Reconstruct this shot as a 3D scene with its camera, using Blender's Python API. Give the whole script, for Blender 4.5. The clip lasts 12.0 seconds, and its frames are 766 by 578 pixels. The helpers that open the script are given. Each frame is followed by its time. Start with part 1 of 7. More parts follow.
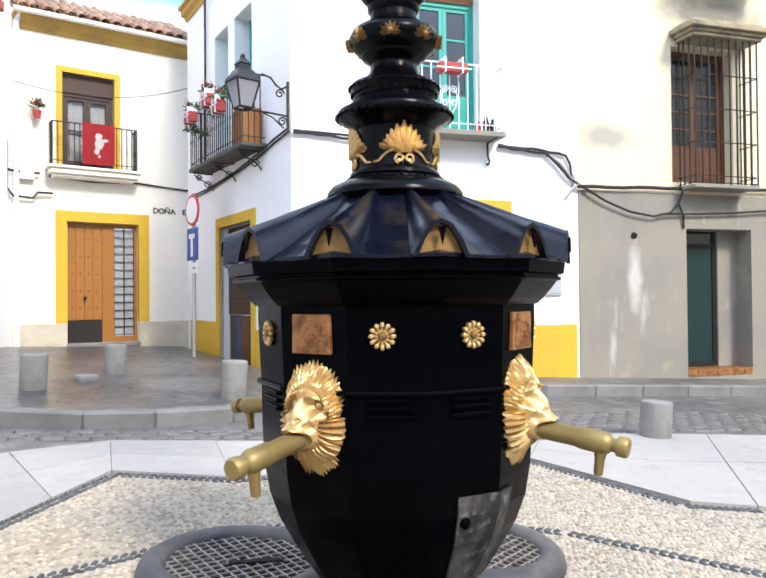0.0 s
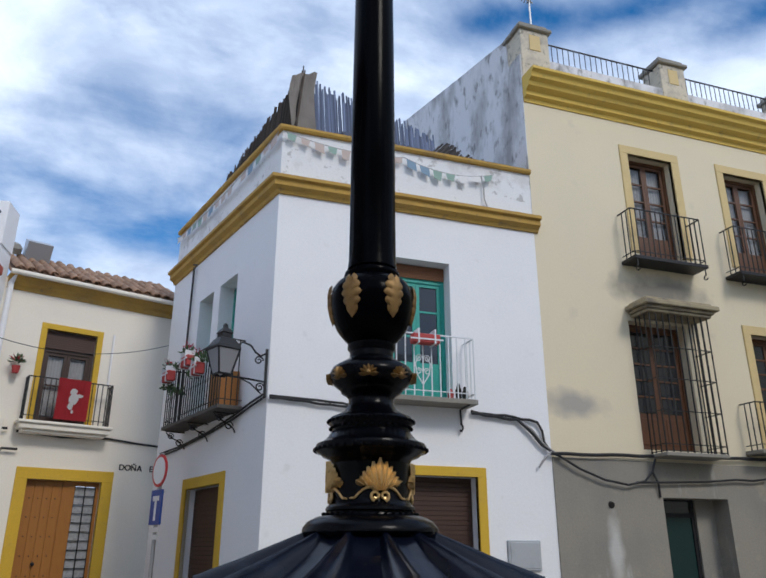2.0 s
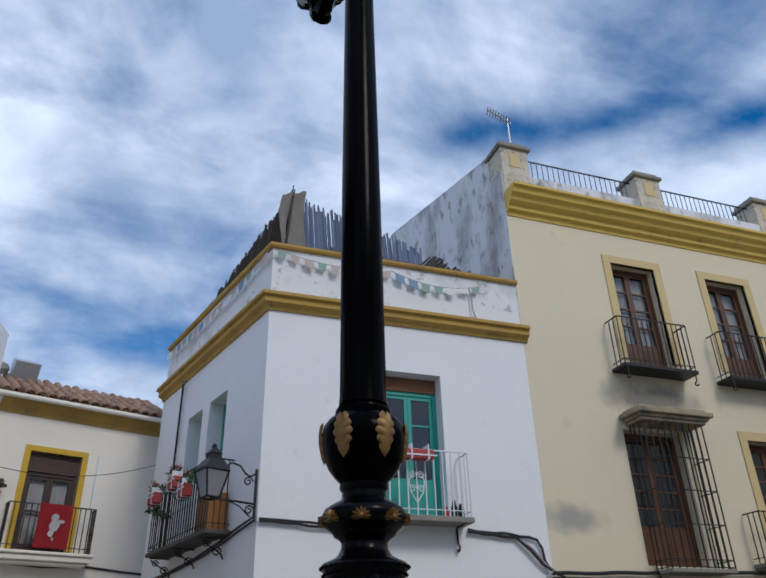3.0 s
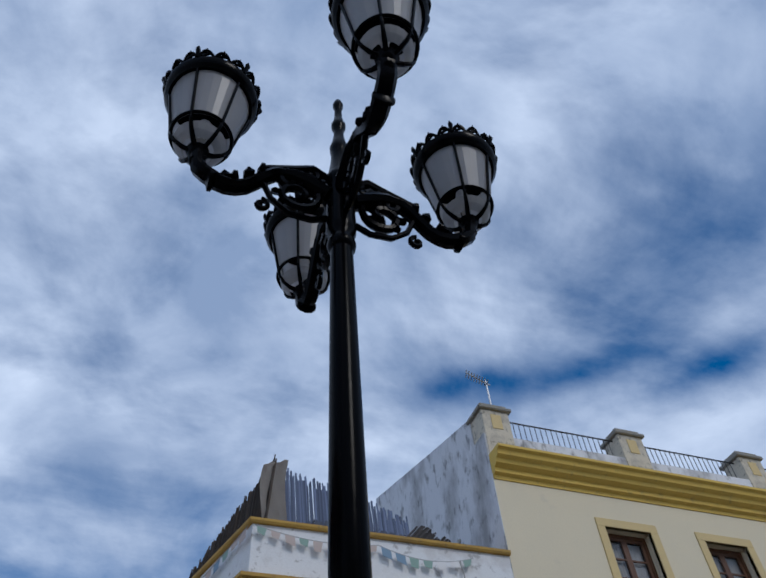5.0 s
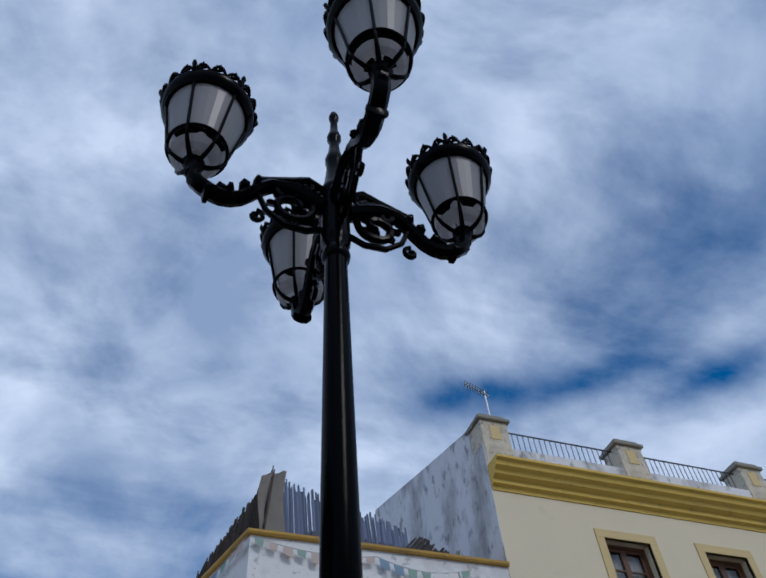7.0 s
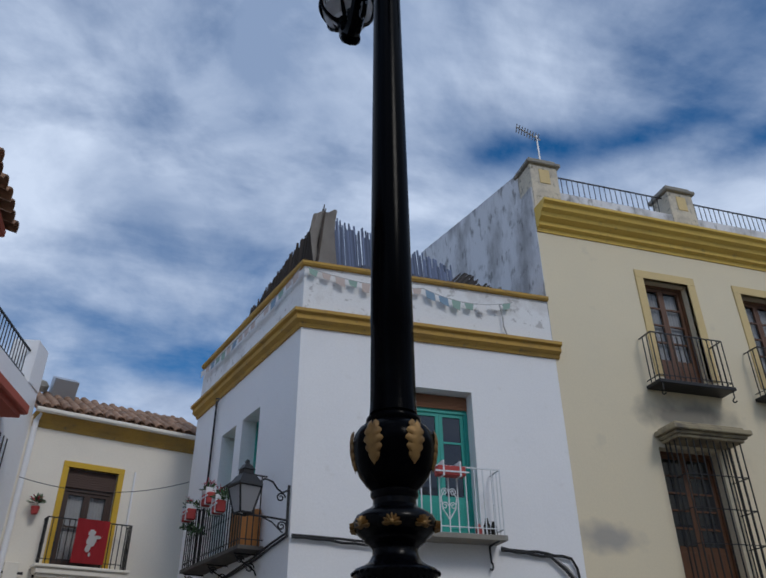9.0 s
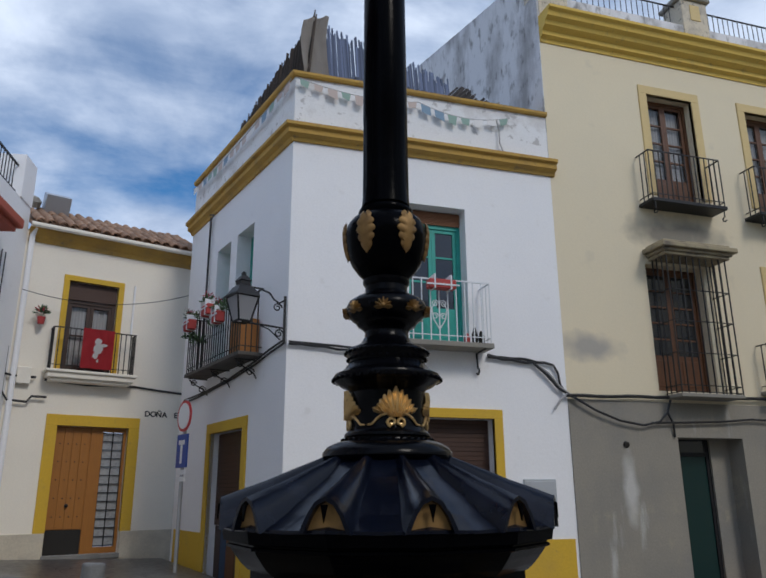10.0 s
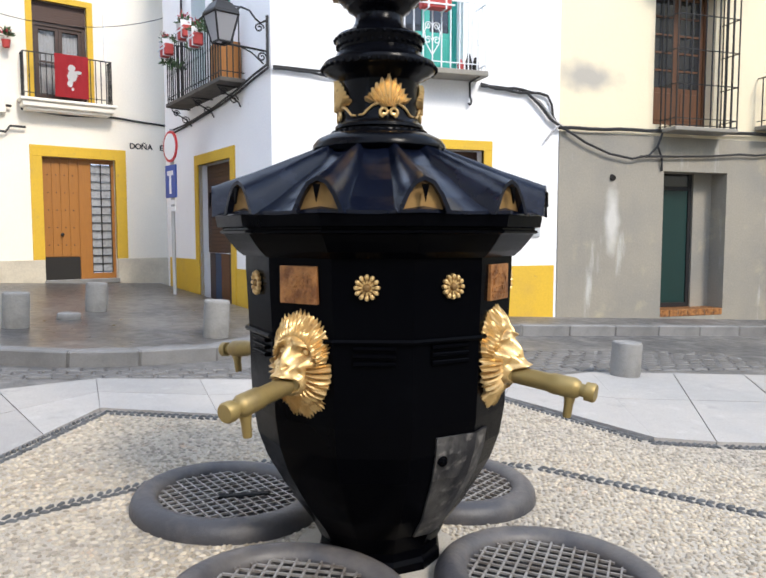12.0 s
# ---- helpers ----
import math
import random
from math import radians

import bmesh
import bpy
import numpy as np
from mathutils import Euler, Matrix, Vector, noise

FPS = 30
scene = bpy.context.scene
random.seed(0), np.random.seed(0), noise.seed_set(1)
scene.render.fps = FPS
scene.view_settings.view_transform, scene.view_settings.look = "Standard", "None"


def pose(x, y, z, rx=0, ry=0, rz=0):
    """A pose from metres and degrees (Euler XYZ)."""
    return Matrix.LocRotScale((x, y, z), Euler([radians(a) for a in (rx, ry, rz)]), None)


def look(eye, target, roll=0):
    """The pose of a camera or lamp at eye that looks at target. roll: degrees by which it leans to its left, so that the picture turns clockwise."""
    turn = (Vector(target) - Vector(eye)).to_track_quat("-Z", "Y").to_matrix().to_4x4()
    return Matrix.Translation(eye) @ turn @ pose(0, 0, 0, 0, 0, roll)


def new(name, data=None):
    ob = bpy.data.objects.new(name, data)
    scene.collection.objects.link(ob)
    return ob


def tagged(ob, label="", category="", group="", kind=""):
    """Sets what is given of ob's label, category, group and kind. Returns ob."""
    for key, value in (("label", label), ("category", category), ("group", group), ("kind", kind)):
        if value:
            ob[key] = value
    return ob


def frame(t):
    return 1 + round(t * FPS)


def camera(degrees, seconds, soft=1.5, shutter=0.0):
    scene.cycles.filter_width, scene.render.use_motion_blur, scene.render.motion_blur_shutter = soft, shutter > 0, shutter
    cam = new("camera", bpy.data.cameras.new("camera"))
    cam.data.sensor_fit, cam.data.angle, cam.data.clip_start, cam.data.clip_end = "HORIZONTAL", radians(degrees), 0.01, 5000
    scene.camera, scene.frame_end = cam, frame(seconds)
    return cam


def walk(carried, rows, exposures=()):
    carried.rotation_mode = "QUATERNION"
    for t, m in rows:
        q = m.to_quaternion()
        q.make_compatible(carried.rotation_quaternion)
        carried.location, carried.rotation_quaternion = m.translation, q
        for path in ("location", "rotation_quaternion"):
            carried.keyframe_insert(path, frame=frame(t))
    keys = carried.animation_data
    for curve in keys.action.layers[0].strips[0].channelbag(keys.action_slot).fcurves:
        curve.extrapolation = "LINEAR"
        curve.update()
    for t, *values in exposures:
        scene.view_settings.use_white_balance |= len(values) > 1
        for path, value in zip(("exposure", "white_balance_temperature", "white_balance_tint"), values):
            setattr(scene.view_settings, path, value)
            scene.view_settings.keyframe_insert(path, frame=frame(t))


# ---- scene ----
cam = camera(56.9, 12.0, soft=1.8)
PATH = [
    (0, (-0.066, 0.741, 1.287), (0.507, 2.657, 1.313), -0.5),
    (0.5, (-0.078, 0.715, 1.362), (0.508, 2.619, 1.548), -0.3),
    (1, (-0.082, 0.691, 1.431), (0.519, 2.564, 1.795), 0.2),
    (1.5, (-0.099, 0.651, 1.508), (0.51, 2.481, 2.037), 0.3),
    (2, (-0.115, 0.62, 1.587), (0.492, 2.397, 2.275), 0.1),
    (2.5, (-0.112, 0.644, 1.649), (0.479, 2.387, 2.432), -0.2),
    (3, (-0.137, 0.55, 1.685), (0.459, 2.202, 2.644), -1.5),
    (3.5, (-0.151, 0.506, 1.729), (0.438, 2.032, 2.88), -2.6),
    (3.7, (-0.156, 0.488, 1.737), (0.403, 1.986, 2.939), -2.8),
    (5.3, (-0.196, 0.412, 1.819), (0.315, 1.578, 3.361), -5.5),
    (5.5, (-0.191, 0.393, 1.806), (0.316, 1.549, 3.358), -5.5),
    (6, (-0.167, 0.386, 1.786), (0.338, 1.534, 3.344), -5.7),
    (6.5, (-0.156, 0.397, 1.788), (0.354, 1.558, 3.335), -5.8),
    (6.7, (-0.164, 0.402, 1.789), (0.35, 1.564, 3.334), -5.8),
    (8.3, (-0.139, 0.419, 1.693), (0.351, 1.895, 2.95), -1.1),
    (8.5, (-0.148, 0.458, 1.66), (0.353, 1.984, 2.851), -0.7),
    (9, (-0.142, 0.514, 1.627), (0.363, 2.167, 2.634), -0.5),
    (9.5, (-0.13, 0.551, 1.579), (0.413, 2.303, 2.377), -0.8),
    (10, (-0.12, 0.57, 1.511), (0.455, 2.404, 2.066), -0.3),
    (10.5, (-0.112, 0.603, 1.446), (0.482, 2.488, 1.755), 0.0),
    (11, (-0.11, 0.642, 1.402), (0.507, 2.541, 1.515), 0.0),
    (11.5, (-0.115, 0.638, 1.37), (0.498, 2.541, 1.34), -0.0),
    (12, (-0.108, 0.659, 1.338), (0.519, 2.551, 1.184), 0.0),
]
EXPOSURES = [(0.0, 2.27, 6750, 10), (0.5, 1.97, 6700, 10), (1.0, 1.41, 6650, 10), (1.5, 1.01, 6650, 10), (2.0, 0.68, 6450, 10), (2.5, 0.53, 6300, 10), (3.0, 0.37, 6300, 10), (3.7, 0.17, 6150, 10), (5.5, 0.05, 6050, 10), (6.5, 0.05, 6050, 10), (8.5, 0.05, 6150, 10), (9.0, 0.0, 6250, 10), (9.5, 0.14, 6400, 10), (10.0, 0.32, 6450, 10), (10.5, 0.81, 6700, 10), (11.0, 1.31, 6750, 10), (11.5, 1.76, 6800, 10), (12.0, 1.96, 6800, 10)]
walk(cam, [(t, look(eye, target, roll)) for t, eye, target, roll in PATH], EXPOSURES)

# ---------------------------------------------------------------- light
SUN_UP, SUN_ROUND = 48.0, 200.0
# clear stretches between the clouds: direction, half width, half height, depth
GAPS = [((0.391, 0.653, 0.649), 0.075, 0.024, 0.14), ((0.52, 0.574, 0.633), 0.090, 0.026, 0.17), ((0.659, 0.467, 0.589), 0.09, 0.03, 0.15), [[-0.13, 0.9, 0.416], 0.16, 0.1, 0.1], [[0.067, 0.909, 0.412], 0.2, 0.06, 0.08], [[0.071, 0.851, 0.52], 0.2, 0.06, 0.05]]
world = bpy.data.worlds.new("world")
scene.world = world
world.use_nodes = True


def links_of(tree):
    return tree.nodes, tree.links


def build_sky():
    nodes, link = links_of(world.node_tree)
    nodes.clear()
    out = nodes.new("ShaderNodeOutputWorld")
    back = nodes.new("ShaderNodeBackground")
    sky = nodes.new("ShaderNodeTexSky")
    sky.sky_type = "NISHITA"
    sky.sun_disc = False
    sky.sun_elevation = radians(SUN_UP)
    sky.sun_rotation = radians(SUN_ROUND)
    sky.dust_density = 0.6
    sky.ozone_density = 2.5
    where = nodes.new("ShaderNodeTexCoord")
    # clouds lie on a flat layer: the direction divided by its height
    split = nodes.new("ShaderNodeSeparateXYZ")
    link.new(where.outputs["Generated"], split.inputs[0])
    lift = nodes.new("ShaderNodeMath"); lift.operation = "MAXIMUM"; lift.inputs[1].default_value = 0.0
    link.new(split.outputs[2], lift.inputs[0])
    add = nodes.new("ShaderNodeMath"); add.operation = "ADD"; add.inputs[1].default_value = 0.40
    link.new(lift.outputs[0], add.inputs[0])
    flat = nodes.new("ShaderNodeCombineXYZ")
    for i in range(2):
        div = nodes.new("ShaderNodeMath"); div.operation = "DIVIDE"
        link.new(split.outputs[i], div.inputs[0]); link.new(add.outputs[0], div.inputs[1])
        link.new(div.outputs[0], flat.inputs[i])
    def noise(scale, detail, rough, stretch, turn, twist=0.0):
        place = nodes.new("ShaderNodeMapping")
        place.inputs["Rotation"].default_value = (0, 0, radians(turn))
        place.inputs["Scale"].default_value = (*stretch, 1.0)
        link.new(flat.outputs[0], place.inputs[0])
        n = nodes.new("ShaderNodeTexNoise")
        n.inputs["Scale"].default_value, n.inputs["Detail"].default_value, n.inputs["Roughness"].default_value = scale, detail, rough
        n.inputs["Distortion"].default_value = twist
        link.new(place.outputs[0], n.inputs["Vector"])
        return n.outputs[0]

    def sums(kind, a, b):
        k = nodes.new("ShaderNodeMath"); k.operation = kind
        for q, v in enumerate((a, b)):
            if isinstance(v, (int, float)):
                k.inputs[q].default_value = v
            else:
                link.new(v, k.inputs[q])
        return k.outputs[0]

    def gap(toward, wide, high, amount):
        """A clear stretch in the cloud layer round one direction."""
        d = Vector(toward).normalized()
        side = Vector((d.y, -d.x, 0)).normalized()
        up = side.cross(d)
        total = 0.0
        for axis, size in ((side, wide), (up, high)):
            dot = nodes.new("ShaderNodeVectorMath"); dot.operation = "DOT_PRODUCT"
            link.new(where.outputs["Generated"], dot.inputs[0]); dot.inputs[1].default_value = axis
            u = sums("DIVIDE", dot.outputs["Value"], size)
            total = sums("ADD", sums("MULTIPLY", u, u), total)
        return sums("MULTIPLY", sums("POWER", 0.37, total), amount)

    thick = noise(2.6, 9.0, 0.56, (1.0, 1.2), 12, 0.35)
    streak = noise(3.0, 7.0, 0.56, (0.7, 1.7), 8, 0.3)
    layer = sums("ADD", sums("MULTIPLY", thick, 0.72), sums("MULTIPLY", streak, 0.28))
    for g in GAPS:
        layer = sums("SUBTRACT", layer, gap(*g))
    cover = nodes.new("ShaderNodeValToRGB")
    cover.color_ramp.elements[0].position, cover.color_ramp.elements[1].position = 0.30, 0.52
    link.new(layer, cover.inputs[0])
    puffs = sums("ADD", sums("MULTIPLY", noise(3.0, 8.0, 0.55, (1.0, 1.1), 40, 0.35), 0.82), sums("MULTIPLY", streak, 0.18))
    shade = nodes.new("ShaderNodeValToRGB")
    shade.color_ramp.elements[0].position, shade.color_ramp.elements[0].color = 0.40, (1.66, 2.22, 3.3, 1)
    shade.color_ramp.elements[1].position, shade.color_ramp.elements[1].color = 0.63, (4.15, 4.72, 5.7, 1)
    link.new(puffs, shade.inputs[0])
    mix = nodes.new("ShaderNodeMix"); mix.data_type = "RGBA"
    link.new(cover.outputs[0], mix.inputs["Factor"])
    deep = nodes.new("ShaderNodeHueSaturation"); deep.inputs["Saturation"].default_value = 1.45; deep.inputs["Value"].default_value = 0.62
    link.new(sky.outputs[0], deep.inputs["Color"])
    link.new(deep.outputs[0], mix.inputs["A"]); link.new(shade.outputs[0], mix.inputs["B"])
    link.new(mix.outputs["Result"], back.inputs[0])
    back.inputs[1].default_value = 0.15
    link.new(back.outputs[0], out.inputs[0])


build_sky()
sun_lamp = bpy.data.lights.new("sun", "SUN")
sun_lamp.energy, sun_lamp.angle, sun_lamp.color = 0.85, radians(14), (1.0, 0.94, 0.86)
sun = new("sun", sun_lamp)
# the sun stands behind the eye, to its right
sun.matrix_world = look((7.0, -10.0, 15.0), (1.0, 6.0, 0.0))

# ---------------------------------------------------------------- materials
def surface(name, color, rough=0.7, metal=0.0, spots=(), grain=0.0, grain_size=40.0, bump=0.0, bump_size=60.0, random_tone=0.0, gloss=0.5, island=0.0, rough_noise=0.0):
    """A material: base colour, stains as (size, low, high, colour, amount), fine grain, and relief."""
    m = bpy.data.materials.new(name)
    m.use_nodes = True
    nodes, link = links_of(m.node_tree)
    shader = nodes["Principled BSDF"]
    shader.inputs["Roughness"].default_value = rough
    shader.inputs["Metallic"].default_value = metal
    shader.inputs["Specular IOR Level"].default_value = gloss
    where = nodes.new("ShaderNodeTexCoord")
    base = nodes.new("ShaderNodeRGB")
    base.outputs[0].default_value = (*color, 1)
    last = base.outputs[0]

    def noise_at(size, detail=5.0, stretch=None):
        n = nodes.new("ShaderNodeTexNoise")
        n.inputs["Scale"].default_value, n.inputs["Detail"].default_value, n.inputs["Roughness"].default_value = size, detail, 0.6
        if stretch:
            p = nodes.new("ShaderNodeMapping")
            p.inputs["Scale"].default_value = stretch
            link.new(where.outputs["Object"], p.inputs[0]); link.new(p.outputs[0], n.inputs["Vector"])
        else:
            link.new(where.outputs["Object"], n.inputs["Vector"])
        return n.outputs[0]

    def blend(factor, a, b, amount=1.0, kind="MIX"):
        mix = nodes.new("ShaderNodeMix"); mix.data_type, mix.blend_type = "RGBA", kind
        if amount != 1.0:
            k = nodes.new("ShaderNodeMath"); k.operation = "MULTIPLY"; k.inputs[1].default_value = amount
            link.new(factor, k.inputs[0]); factor = k.outputs[0]
        link.new(factor, mix.inputs["Factor"])
        link.new(a, mix.inputs["A"])
        if isinstance(b, tuple):
            mix.inputs["B"].default_value = (*b, 1)
        else:
            link.new(b, mix.inputs["B"])
        return mix.outputs["Result"]

    for spot in spots:
        size, low, high, tint, amount = spot[:5]
        ramp = nodes.new("ShaderNodeValToRGB")
        ramp.color_ramp.elements[0].position, ramp.color_ramp.elements[1].position = low, high
        link.new(noise_at(size, 6.0, spot[5] if len(spot) > 5 else None), ramp.inputs[0])
        last = blend(ramp.outputs[0], last, tint, amount)
    if random_tone or island:
        if random_tone:
            info = nodes.new("ShaderNodeObjectInfo"); value, span = info.outputs["Random"], random_tone
        else:
            info = nodes.new("ShaderNodeNewGeometry"); value, span = info.outputs["Random Per Island"], island
        fit_ = nodes.new("ShaderNodeMapRange")
        fit_.inputs["To Min"].default_value, fit_.inputs["To Max"].default_value = 1 - span, 1 + span
        link.new(value, fit_.inputs[0])
        hsv = nodes.new("ShaderNodeHueSaturation")
        link.new(fit_.outputs[0], hsv.inputs["Value"]); link.new(last, hsv.inputs["Color"])
        last = hsv.outputs[0]
    if grain:
        fit_ = nodes.new("ShaderNodeMapRange")
        fit_.inputs["From Min"].default_value, fit_.inputs["From Max"].default_value = 0.3, 0.7
        fit_.inputs["To Min"].default_value, fit_.inputs["To Max"].default_value = 1 - grain, 1 + grain
        link.new(noise_at(grain_size, 3.0), fit_.inputs[0])
        hsv = nodes.new("ShaderNodeHueSaturation")
        link.new(fit_.outputs[0], hsv.inputs["Value"]); link.new(last, hsv.inputs["Color"])
        last = hsv.outputs[0]
    link.new(last, shader.inputs["Base Color"])
    if rough_noise:
        fit_ = nodes.new("ShaderNodeMapRange")
        fit_.inputs["To Min"].default_value, fit_.inputs["To Max"].default_value = rough - rough_noise, rough + rough_noise
        link.new(noise_at(9.0, 5.0), fit_.inputs[0]); link.new(fit_.outputs[0], shader.inputs["Roughness"])
    if bump:
        b = nodes.new("ShaderNodeBump"); b.inputs["Strength"].default_value, b.inputs["Distance"].default_value = bump, 0.01
        link.new(noise_at(bump_size, 4.0), b.inputs["Height"]); link.new(b.outputs[0], shader.inputs["Normal"])
    return m


WHITE = surface("white_lime_wash", (0.86, 0.855, 0.86), 0.9, spots=[(0.7, 0.45, 0.75, (0.78, 0.785, 0.81), 0.5), (5.0, 0.62, 0.72, (0.66, 0.64, 0.62), 0.35)], grain=0.03, bump=0.25, bump_size=14)
WHITE_WORN = surface("worn_white_wash", (0.78, 0.78, 0.78), 0.9, spots=[(1.6, 0.52, 0.62, (0.55, 0.52, 0.5), 0.5), (7.0, 0.60, 0.66, (0.32, 0.30, 0.29), 0.6)], grain=0.05, bump=0.3, bump_size=18)
GABLE = surface("weathered_gable_wash", (0.72, 0.72, 0.74), 0.9, spots=[(1.2, 0.48, 0.66, (0.26, 0.25, 0.25), 0.75, (1, 1, 0.5)), (4.5, 0.55, 0.66, (0.12, 0.115, 0.11), 0.7, (1, 1, 0.55))], grain=0.06, bump=0.3, bump_size=18)
CREAM = surface("cream_render", (0.76, 0.66, 0.47), 0.9, spots=[(0.5, 0.4, 0.75, (0.70, 0.62, 0.46), 0.7), (2.5, 0.62, 0.8, (0.52, 0.47, 0.38), 0.45)], grain=0.03, bump=0.2, bump_size=16)
CREAM_LEFT = surface("ivory_render", (0.86, 0.80, 0.69), 0.9, spots=[(0.6, 0.45, 0.8, (0.74, 0.70, 0.62), 0.6)], grain=0.03, bump=0.2, bump_size=16)
OCHRE = surface("ochre_paint", (0.64, 0.40, 0.035), 0.8, spots=[(2.0, 0.5, 0.75, (0.52, 0.33, 0.06), 0.6), (9.0, 0.62, 0.7, (0.42, 0.27, 0.07), 0.5)], grain=0.05, bump=0.2, bump_size=30)
OCHRE_PALE = surface("pale_ochre_paint", (0.70, 0.47, 0.10), 0.85, spots=[(1.5, 0.5, 0.75, (0.58, 0.39, 0.10), 0.6), (6.0, 0.6, 0.72, (0.34, 0.24, 0.10), 0.5)], grain=0.05, bump=0.2, bump_size=30)
OCHRE_FADED = surface("faded_ochre_paint", (0.66, 0.50, 0.24), 0.85, spots=[(1.5, 0.5, 0.75, (0.58, 0.45, 0.24), 0.6)], grain=0.05, bump=0.2, bump_size=30)
PIER = surface("stained_cream_pier", (0.62, 0.55, 0.43), 0.9, spots=[(3.0, 0.45, 0.65, (0.36, 0.32, 0.27), 0.8), (9.0, 0.55, 0.65, (0.16, 0.15, 0.13), 0.7)], grain=0.06, bump=0.3, bump_size=20)
OCHRE_DULL = surface("dull_ochre_paint", (0.50, 0.30, 0.065), 0.85, spots=[(2.0, 0.45, 0.7, (0.30, 0.19, 0.07), 0.7), (9.0, 0.6, 0.7, (0.18, 0.13, 0.08), 0.6)], grain=0.06, bump=0.2, bump_size=30)
HOODSTONE = surface("weathered_hood_stone", (0.36, 0.30, 0.19), 0.9, spots=[(4.0, 0.45, 0.65, (0.14, 0.12, 0.10), 0.8)], grain=0.08, bump=0.3, bump_size=30)
GLASS_BLOCK = surface("frosted_glass_block", (0.42, 0.43, 0.44), 0.3, spots=[(20.0, 0.45, 0.65, (0.22, 0.23, 0.24), 0.7)])
CEMENT = surface("grey_cement_render", (0.29, 0.265, 0.22), 0.92, spots=[(0.8, 0.42, 0.68, (0.21, 0.205, 0.19), 0.75), (2.2, 0.58, 0.72, (0.42, 0.37, 0.26), 0.5), (1.5, 0.6, 0.75, (0.60, 0.60, 0.58), 0.6, (2.0, 2.0, 0.35))], grain=0.08, bump=0.3, bump_size=25)
DARK_SLAB = surface("dark_stained_slab", (0.10, 0.09, 0.08), 0.85, spots=[(5.0, 0.45, 0.65, (0.05, 0.045, 0.04), 0.7)], grain=0.1)
PLINTH = surface("sand_stone_plinth", (0.58, 0.52, 0.41), 0.85, spots=[(2.2, 0.45, 0.7, (0.42, 0.37, 0.3), 0.7)], grain=0.08, bump=0.3, bump_size=30)
IRON = surface("black_gloss_paint", (0.0010, 0.0011, 0.0018), 0.2, spots=[(6.0, 0.6, 0.75, (0.0025, 0.003, 0.004), 0.6)], bump=0.09, bump_size=22, rough_noise=0.1, gloss=0.03)
# copy of the IRON paint, lighter and glossier, to bring out the pedestal's sheen
IRON_SHEEN = surface("black_paint_sheen_copy", (0.0016, 0.0018, 0.0030), 0.22, spots=[(8.0, 0.55, 0.72, (0.006, 0.007, 0.010), 0.6)], bump=0.1, bump_size=30, rough_noise=0.1, gloss=0.10)
IRON_BLUE = surface("blue_black_roof_paint", (0.003, 0.0045, 0.011), 0.2, spots=[(5.0, 0.5, 0.7, (0.016, 0.020, 0.036), 0.6), (22.0, 0.68, 0.74, (0.10, 0.10, 0.11), 0.5)], bump=0.12, bump_size=30, rough_noise=0.1, gloss=0.28)
IRON_WORN = surface("worn_grey_iron", (0.012, 0.012, 0.015), 0.5, spots=[(7.0, 0.48, 0.62, (0.085, 0.082, 0.08), 0.8, (1, 1, 0.5)), (24.0, 0.55, 0.66, (0.20, 0.19, 0.18), 0.6), (18.0, 0.55, 0.68, (0.008, 0.008, 0.01), 0.7)], bump=0.2, bump_size=40)
GOLD = surface("gold_paint", (0.66, 0.455, 0.205), 0.36, metal=0.6, spots=[(18.0, 0.52, 0.7, (0.30, 0.16, 0.055), 0.7), (55.0, 0.56, 0.7, (0.22, 0.12, 0.05), 0.6)], bump=0.15, bump_size=80, rough_noise=0.12)
GOLD_DULL = surface("dull_gold_paint", (0.27, 0.16, 0.055), 0.55, metal=0.5, spots=[(14.0, 0.45, 0.65, (0.16, 0.09, 0.035), 0.8)], bump=0.1, bump_size=60)
BRASS = surface("aged_brass", (0.30, 0.22, 0.085), 0.5, metal=0.55, spots=[(9.0, 0.5, 0.7, (0.22, 0.16, 0.08), 0.7)], bump=0.08, bump_size=50)
WROUGHT = surface("black_wrought_iron", (0.012, 0.012, 0.014), 0.5, gloss=0.4)
WHITE_IRON = surface("white_painted_iron", (0.72, 0.74, 0.76), 0.5)
TEAL = surface("teal_paint", (0.02, 0.33, 0.27), 0.45, spots=[(6.0, 0.5, 0.7, (0.02, 0.26, 0.22), 0.6)], grain=0.05)
OAK = surface("varnished_oak", (0.36, 0.145, 0.028), 0.42, spots=[(9.0, 0.4, 0.7, (0.27, 0.11, 0.025), 0.7, (8.0, 8.0, 0.5))], bump=0.1, bump_size=50)
BROWN_WOOD = surface("brown_stained_wood", (0.13, 0.05, 0.018), 0.5, spots=[(8.0, 0.4, 0.7, (0.055, 0.023, 0.011), 0.7, (8.0, 8.0, 0.5))], bump=0.1, bump_size=50)
SHUTTER = surface("brown_roller_shutter", (0.055, 0.024, 0.014), 0.55, spots=[(4.0, 0.5, 0.7, (0.06, 0.03, 0.02), 0.6)], island=0.12)
BLIND = surface("reed_blind", (0.22, 0.10, 0.05), 0.8, island=0.2)
DARK_WOOD = surface("dark_brown_wood", (0.045, 0.022, 0.014), 0.5)
# near-black; on sheets behind doors and shutters it paints in the indoor shade
DARK = surface("flat_near_black", (0.02, 0.018, 0.016), 0.9)
